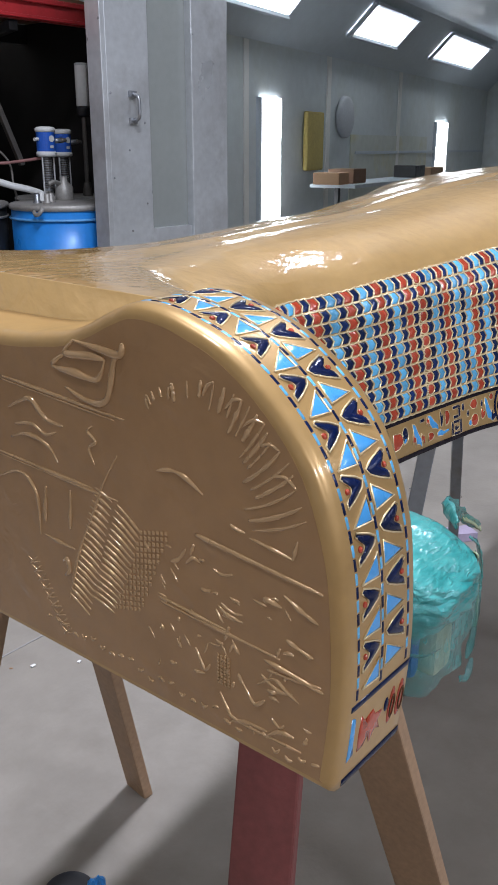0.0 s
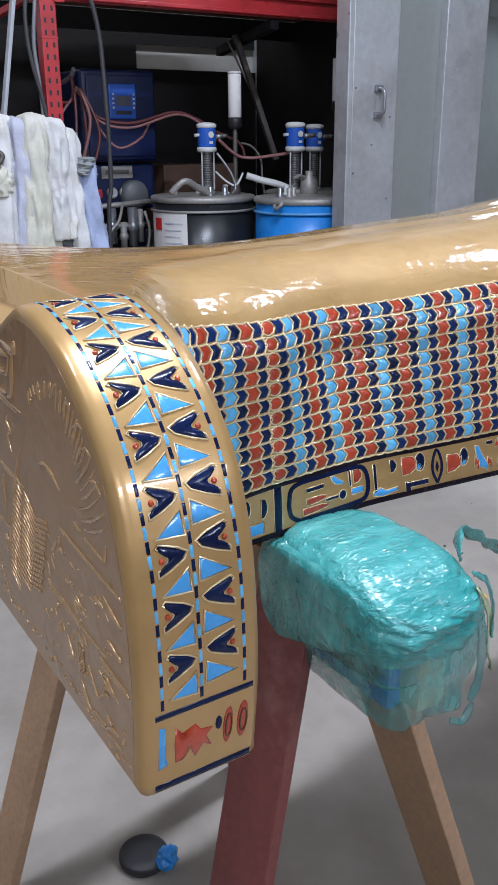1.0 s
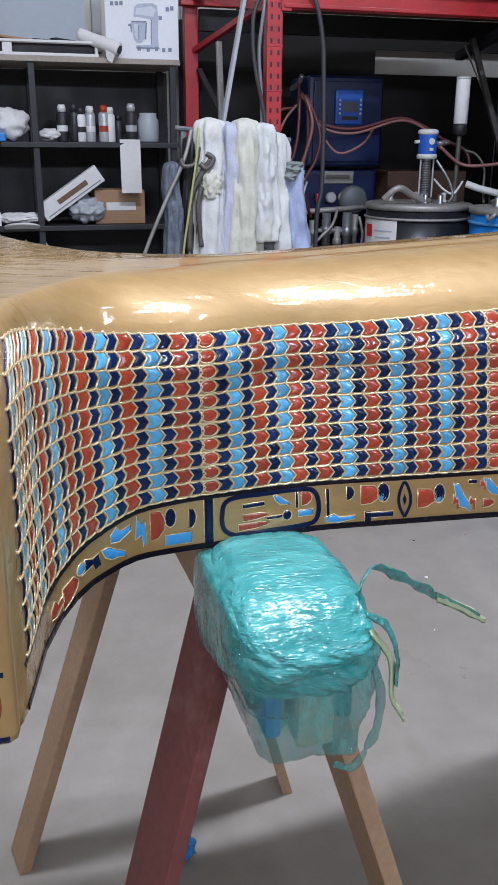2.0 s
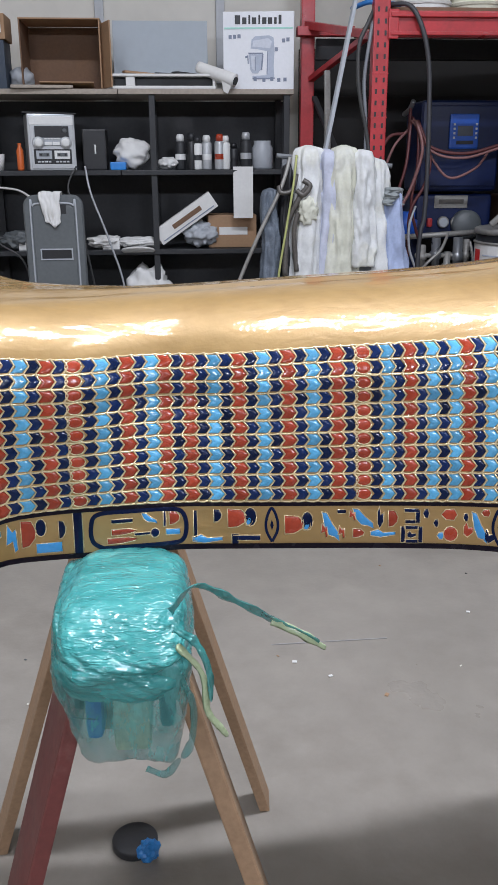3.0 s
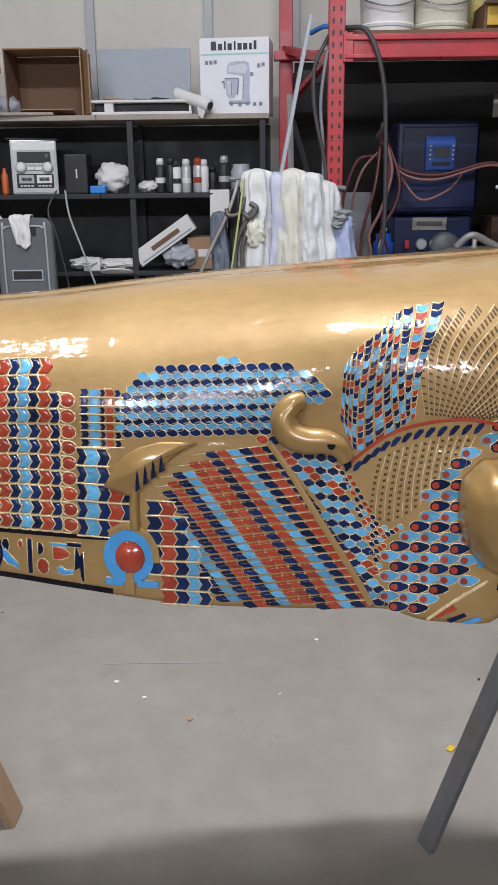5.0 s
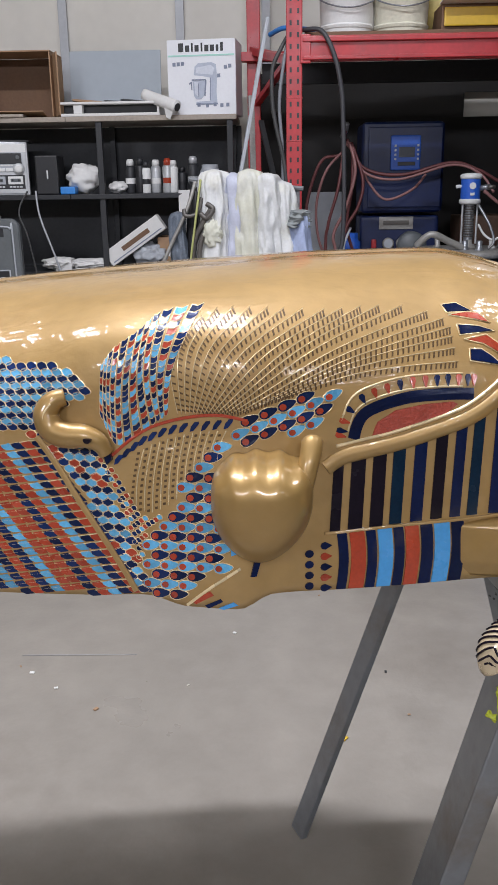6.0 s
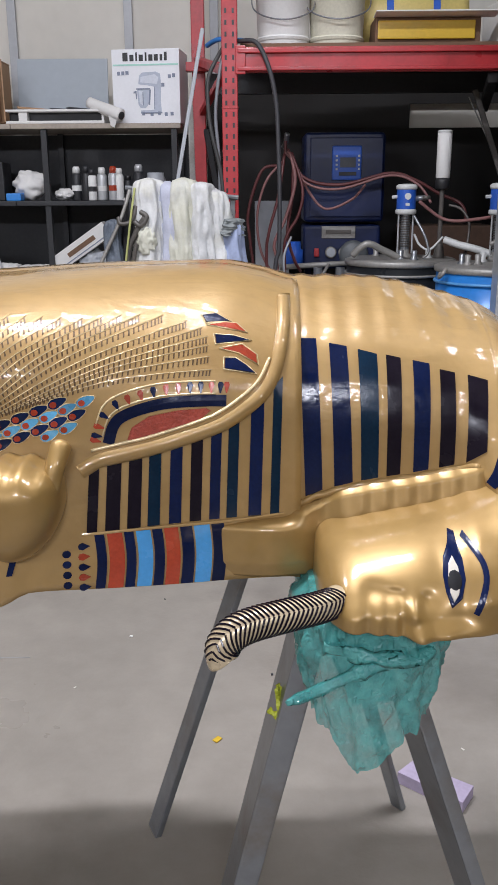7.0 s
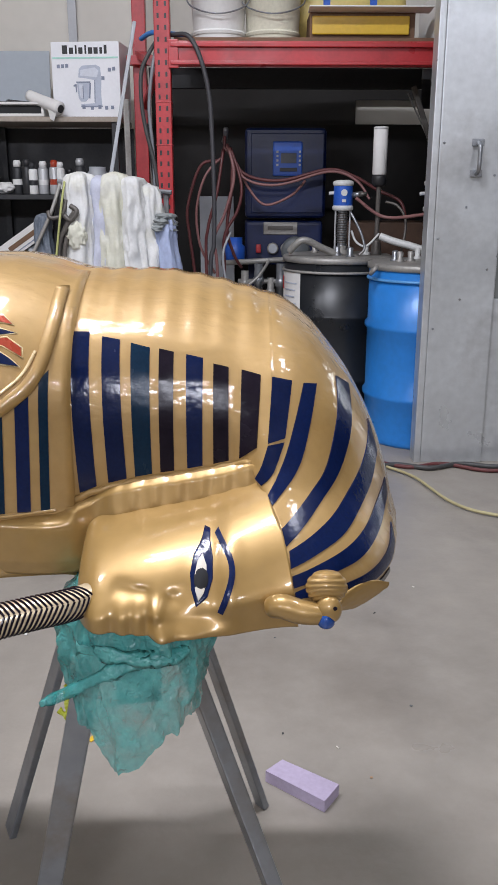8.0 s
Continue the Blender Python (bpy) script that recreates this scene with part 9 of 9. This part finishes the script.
sawhorse("sawhorse", "grey steel sawhorse padded with green film", (1.600, 0.27, 0.695), (1.505, 0.93, 0.695),
         [(1.385, 0.44), (1.858, 0.35)], [(1.26, 0.825), (1.755, 0.90)], (0.05, 0.08), (STEEL, STEEL, STEEL, STEEL), STEEL, [(0.075, 0.034, -86), (0.075, 0.020, -72), (0.040, 0.014, -62), (0.030, 0.014, -50)])


def wrap(place, size, seed, power=7.0, shape=None, cuts=40):
    """A padded lump of film: a rounded box with pulled folds."""
    b = bmesh.new()
    bmesh.ops.create_cube(b, size=2)
    bmesh.ops.subdivide_edges(b, edges=b.edges[:], cuts=cuts, use_grid_fill=True)
    for v in b.verts:
        c = v.co
        l = (abs(c.x) ** power + abs(c.y) ** power + abs(c.z) ** power) ** (1 / power)
        c = c / l
        n = Vector((c.x * 1.6, c.y * 1.6, c.z * 2.2)) + Vector((seed * 9, 0, 0))
        fold = abs(noise.noise(Vector((c.x * 3 + c.z * 2.4, c.y * 3, c.z * 1.1 - c.x)) + Vector((seed, 4, 0))))
        k = 1 + 0.06 * noise.noise(n) + 0.045 * fold + 0.016 * abs(noise.noise(n * 5)) + 0.006 * abs(noise.noise(n * 11))
        w = shape(c.x, c.z, c.y) if shape else (1, 0)
        v.co = Vector((c.x * size[0] * k * w[0], c.y * size[1] * k * (0.6 + 0.4 * w[0]), c.z * size[2] * (1 + 0.5 * (k - 1)) + w[1]))
    b.transform(Matrix.Translation(place))
    return b


def shred(pts, width, seed, thin=0.0015):
    """A twisted torn strip of film."""
    path = smooth_path(pts, 8)
    b = bmesh.new()
    rows = []
    for i, p in enumerate(path):
        d = (path[min(i + 1, len(path) - 1)] - path[max(i - 1, 0)]).normalized()
        a = seed + 2.2 * noise.noise(Vector((i * 0.11, seed, 0)))
        s1 = d.cross(Vector((math.cos(a), 1.2, math.sin(a)))).normalized()
        s2 = d.cross(s1)
        w = width * (0.75 + 0.45 * noise.noise(Vector((i * 0.35, seed * 3, 1)))) * (1 if i < len(path) - 4 else (len(path) - i) / 5 + 0.15)
        rows.append([b.verts.new(p + s1 * w * u + s2 * (thin * v + 0.18 * w * noise.noise(Vector((i * 0.6, u * 3, seed))))) for u, v in ((-0.5, 0), (-0.2, 1), (0.2, -0.6), (0.5, 0), (0.2, -1.8), (-0.2, -0.4))])
    for lo, hi in zip(rows, rows[1:]):
        for k in range(6):
            b.faces.new((lo[k], lo[(k + 1) % 6], hi[(k + 1) % 6], hi[k]))
    b.faces.new(list(reversed(rows[0])))
    b.faces.new(rows[-1])
    return b


FILM_PALE = mat("yellowed_film", (0.42, 0.50, 0.30), 0.2, 0, 0.2, 20, 0.5, 60, coat=0.5)
FOAM = mat("pale_foam", (0.50, 0.52, 0.34), 0.8, 0, 0.12, 9, 0.2, 60)


def saddle_shape(x, z, y):
    hang = 0.040 * max(0.0, -x) ** 3 * max(0.0, y + 0.35) if z < 0 else 0
    return (1.0, -0.026 * max(0.0, -y) ** 2.2 * max(0.0, z + 0.2) - hang)


def left_shape(x, z, y):
    return (0.83 + 0.17 * z, -0.006 * x if z < 0 else 0)


def side_shape(x, z, y):
    return (1.0, (0.012 - 0.032 * y) * max(0.0, -z))


pad = thing("padding_wrap", "foam block wrapped in wrinkled teal stretch film on the wooden sawhorse", "wrapping", (0.252, 0.305, 0.64))
part("film", wrap((0.253, 0.302, 0.7560), (0.0650, 0.099, 0.047), 1, 4.2, saddle_shape, 60), FILM, pad, "layered teal stretch film with fine wrinkles", smooth=True)
part("film_skirt", wrap((0.253, 0.302, 0.703), (0.0720, 0.098, 0.063), 2, 8, left_shape, 60), FILM_CLEAR, pad, "thin see-through teal film", smooth=True)
part("film_side", wrap((0.195, 0.322, 0.738), (0.014, 0.088, 0.052), 5, 4.0, side_shape, 30), FILM_THIN, pad, "loose side fold of teal film", smooth=True)
part("foam_core", box(0.036, 0.172, 0.10, (0.259, 0.305, 0.658), 0.006), FOAM, pad)
part("cloth_core", box(0.018, 0.150, 0.075, (0.222, 0.305, 0.664), 0.008), PLASTIC_BLUE, pad)
part("cloth_core", box(0.012, 0.085, 0.050, (0.207, 0.285, 0.690), 0.006), BLACK, pad)
part("cloth_core", box(0.016, 0.150, 0.070, (0.293, 0.310, 0.670), 0.008), mat("dark_blue_cloth", (0.012, 0.03, 0.06), 0.8), pad)
for n, (pts, w, m) in enumerate([
        ([(0.300, 0.235, 0.800), (0.325, 0.262, 0.812), (0.370, 0.270, 0.785), (0.410, 0.275, 0.758), (0.449, 0.275, 0.735)], 0.018, FILM_THIN),
        ([(0.400, 0.274, 0.763), (0.428, 0.274, 0.748), (0.456, 0.275, 0.728)], 0.012, FILM_PALE),
        ([(0.302, 0.22, 0.79), (0.322, 0.22, 0.775), (0.334, 0.22, 0.745), (0.336, 0.22, 0.71)], 0.010, FILM_THIN),
        ([(0.305, 0.215, 0.775), (0.328, 0.22, 0.74), (0.332, 0.22, 0.70), (0.345, 0.225, 0.675), (0.352, 0.23, 0.662)], 0.009, FILM_PALE),
        ([(0.305, 0.21, 0.75), (0.318, 0.215, 0.71), (0.316, 0.215, 0.67), (0.306, 0.215, 0.65)], 0.011, FILM_CLEAR),
        ([(0.272, 0.205, 0.648), (0.290, 0.206, 0.640), (0.304, 0.208, 0.655)], 0.010, FILM_CLEAR)]):
    part("film_shred", shred(pts, w, n + 1.7), m, pad, smooth=True)
pad = thing("padding_wrap", "loose crumpled teal stretch film over the steel sawhorse's end", "wrapping", (1.59, 0.31, 0.57))
def veil():
    """Film hanging in pleats from the horse's end, with one long corner."""
    b = bmesh.new()
    n, rows = 150, 40
    rings = []
    for j in range(rows):
        u = j / (rows - 1)
        ring = []
        for k in range(n):
            a = 2 * math.pi * k / n
            ca, sa = math.cos(a), math.sin(a)
            corner = math.exp(-((a - 4.55) / 0.34) ** 2)
            low = 0.645 - 0.055 * corner + 0.012 * noise.noise(Vector((ca * 3, sa * 3, 2)))
            z = low + (0.786 - low) * u
            wide = 0.068 + 0.018 * smoothstep(0.0, 0.6, u) - 0.016 * smoothstep(0.85, 1.0, u)
            wide *= 1 - 0.25 * corner * (1 - u)
            fold = 0.14 * abs(noise.noise(Vector((ca * 4.5 + u * 1.5, sa * 4.5, u * 2.2)))) + 0.09 * abs(noise.noise(Vector((ca * 10 + u * 3.0, sa * 10, u * 4.2)))) + 0.06 * abs(noise.noise(Vector((ca * 17, sa * 17, u * 11)))) - 0.06
            k_ = 1 + fold
            ring.append(b.verts.new((1.597 + wide * k_ * math.copysign(abs(ca) ** 0.6, ca), 0.320 + 0.090 * k_ * math.copysign(abs(sa) ** 0.6, sa), z)))
        rings.append(ring)
    for lo, hi in zip(rings, rings[1:]):
        for k in range(n):
            b.faces.new((lo[k], lo[(k + 1) % n], hi[(k + 1) % n], hi[k]))
    b.faces.new(rings[-1])
    return b


part("film", veil(), FILM_THIN, pad, "teal stretch film hanging in loose pleats", smooth=True)
for n, (pts, w, m) in enumerate([
        ([(1.62, 0.222, 0.738), (1.575, 0.220, 0.724), (1.535, 0.222, 0.702), (1.50, 0.225, 0.684)], 0.019, FILM_THIN),
        ([(1.54, 0.235, 0.745), (1.58, 0.225, 0.742), (1.63, 0.225, 0.738), (1.66, 0.235, 0.745)], 0.024, FILM_THIN)]):
    part("film_shred", shred(pts, w, n + 11.3), m, pad, smooth=True)
tp = thing("lime_tape", "torn lime tape stuck on the steel leg", "tape", (1.512, 0.35, 0.56))
part("strip", shred([(1.494, 0.378, 0.612), (1.497, 0.374, 0.595), (1.501, 0.371, 0.572), (1.499, 0.370, 0.545), (1.494, 0.372, 0.532)], 0.017, 3.1), LIME, tp)
part("strip", shred([(1.482, 0.378, 0.575), (1.494, 0.372, 0.570), (1.508, 0.371, 0.578)], 0.012, 5.1), LIME, tp)
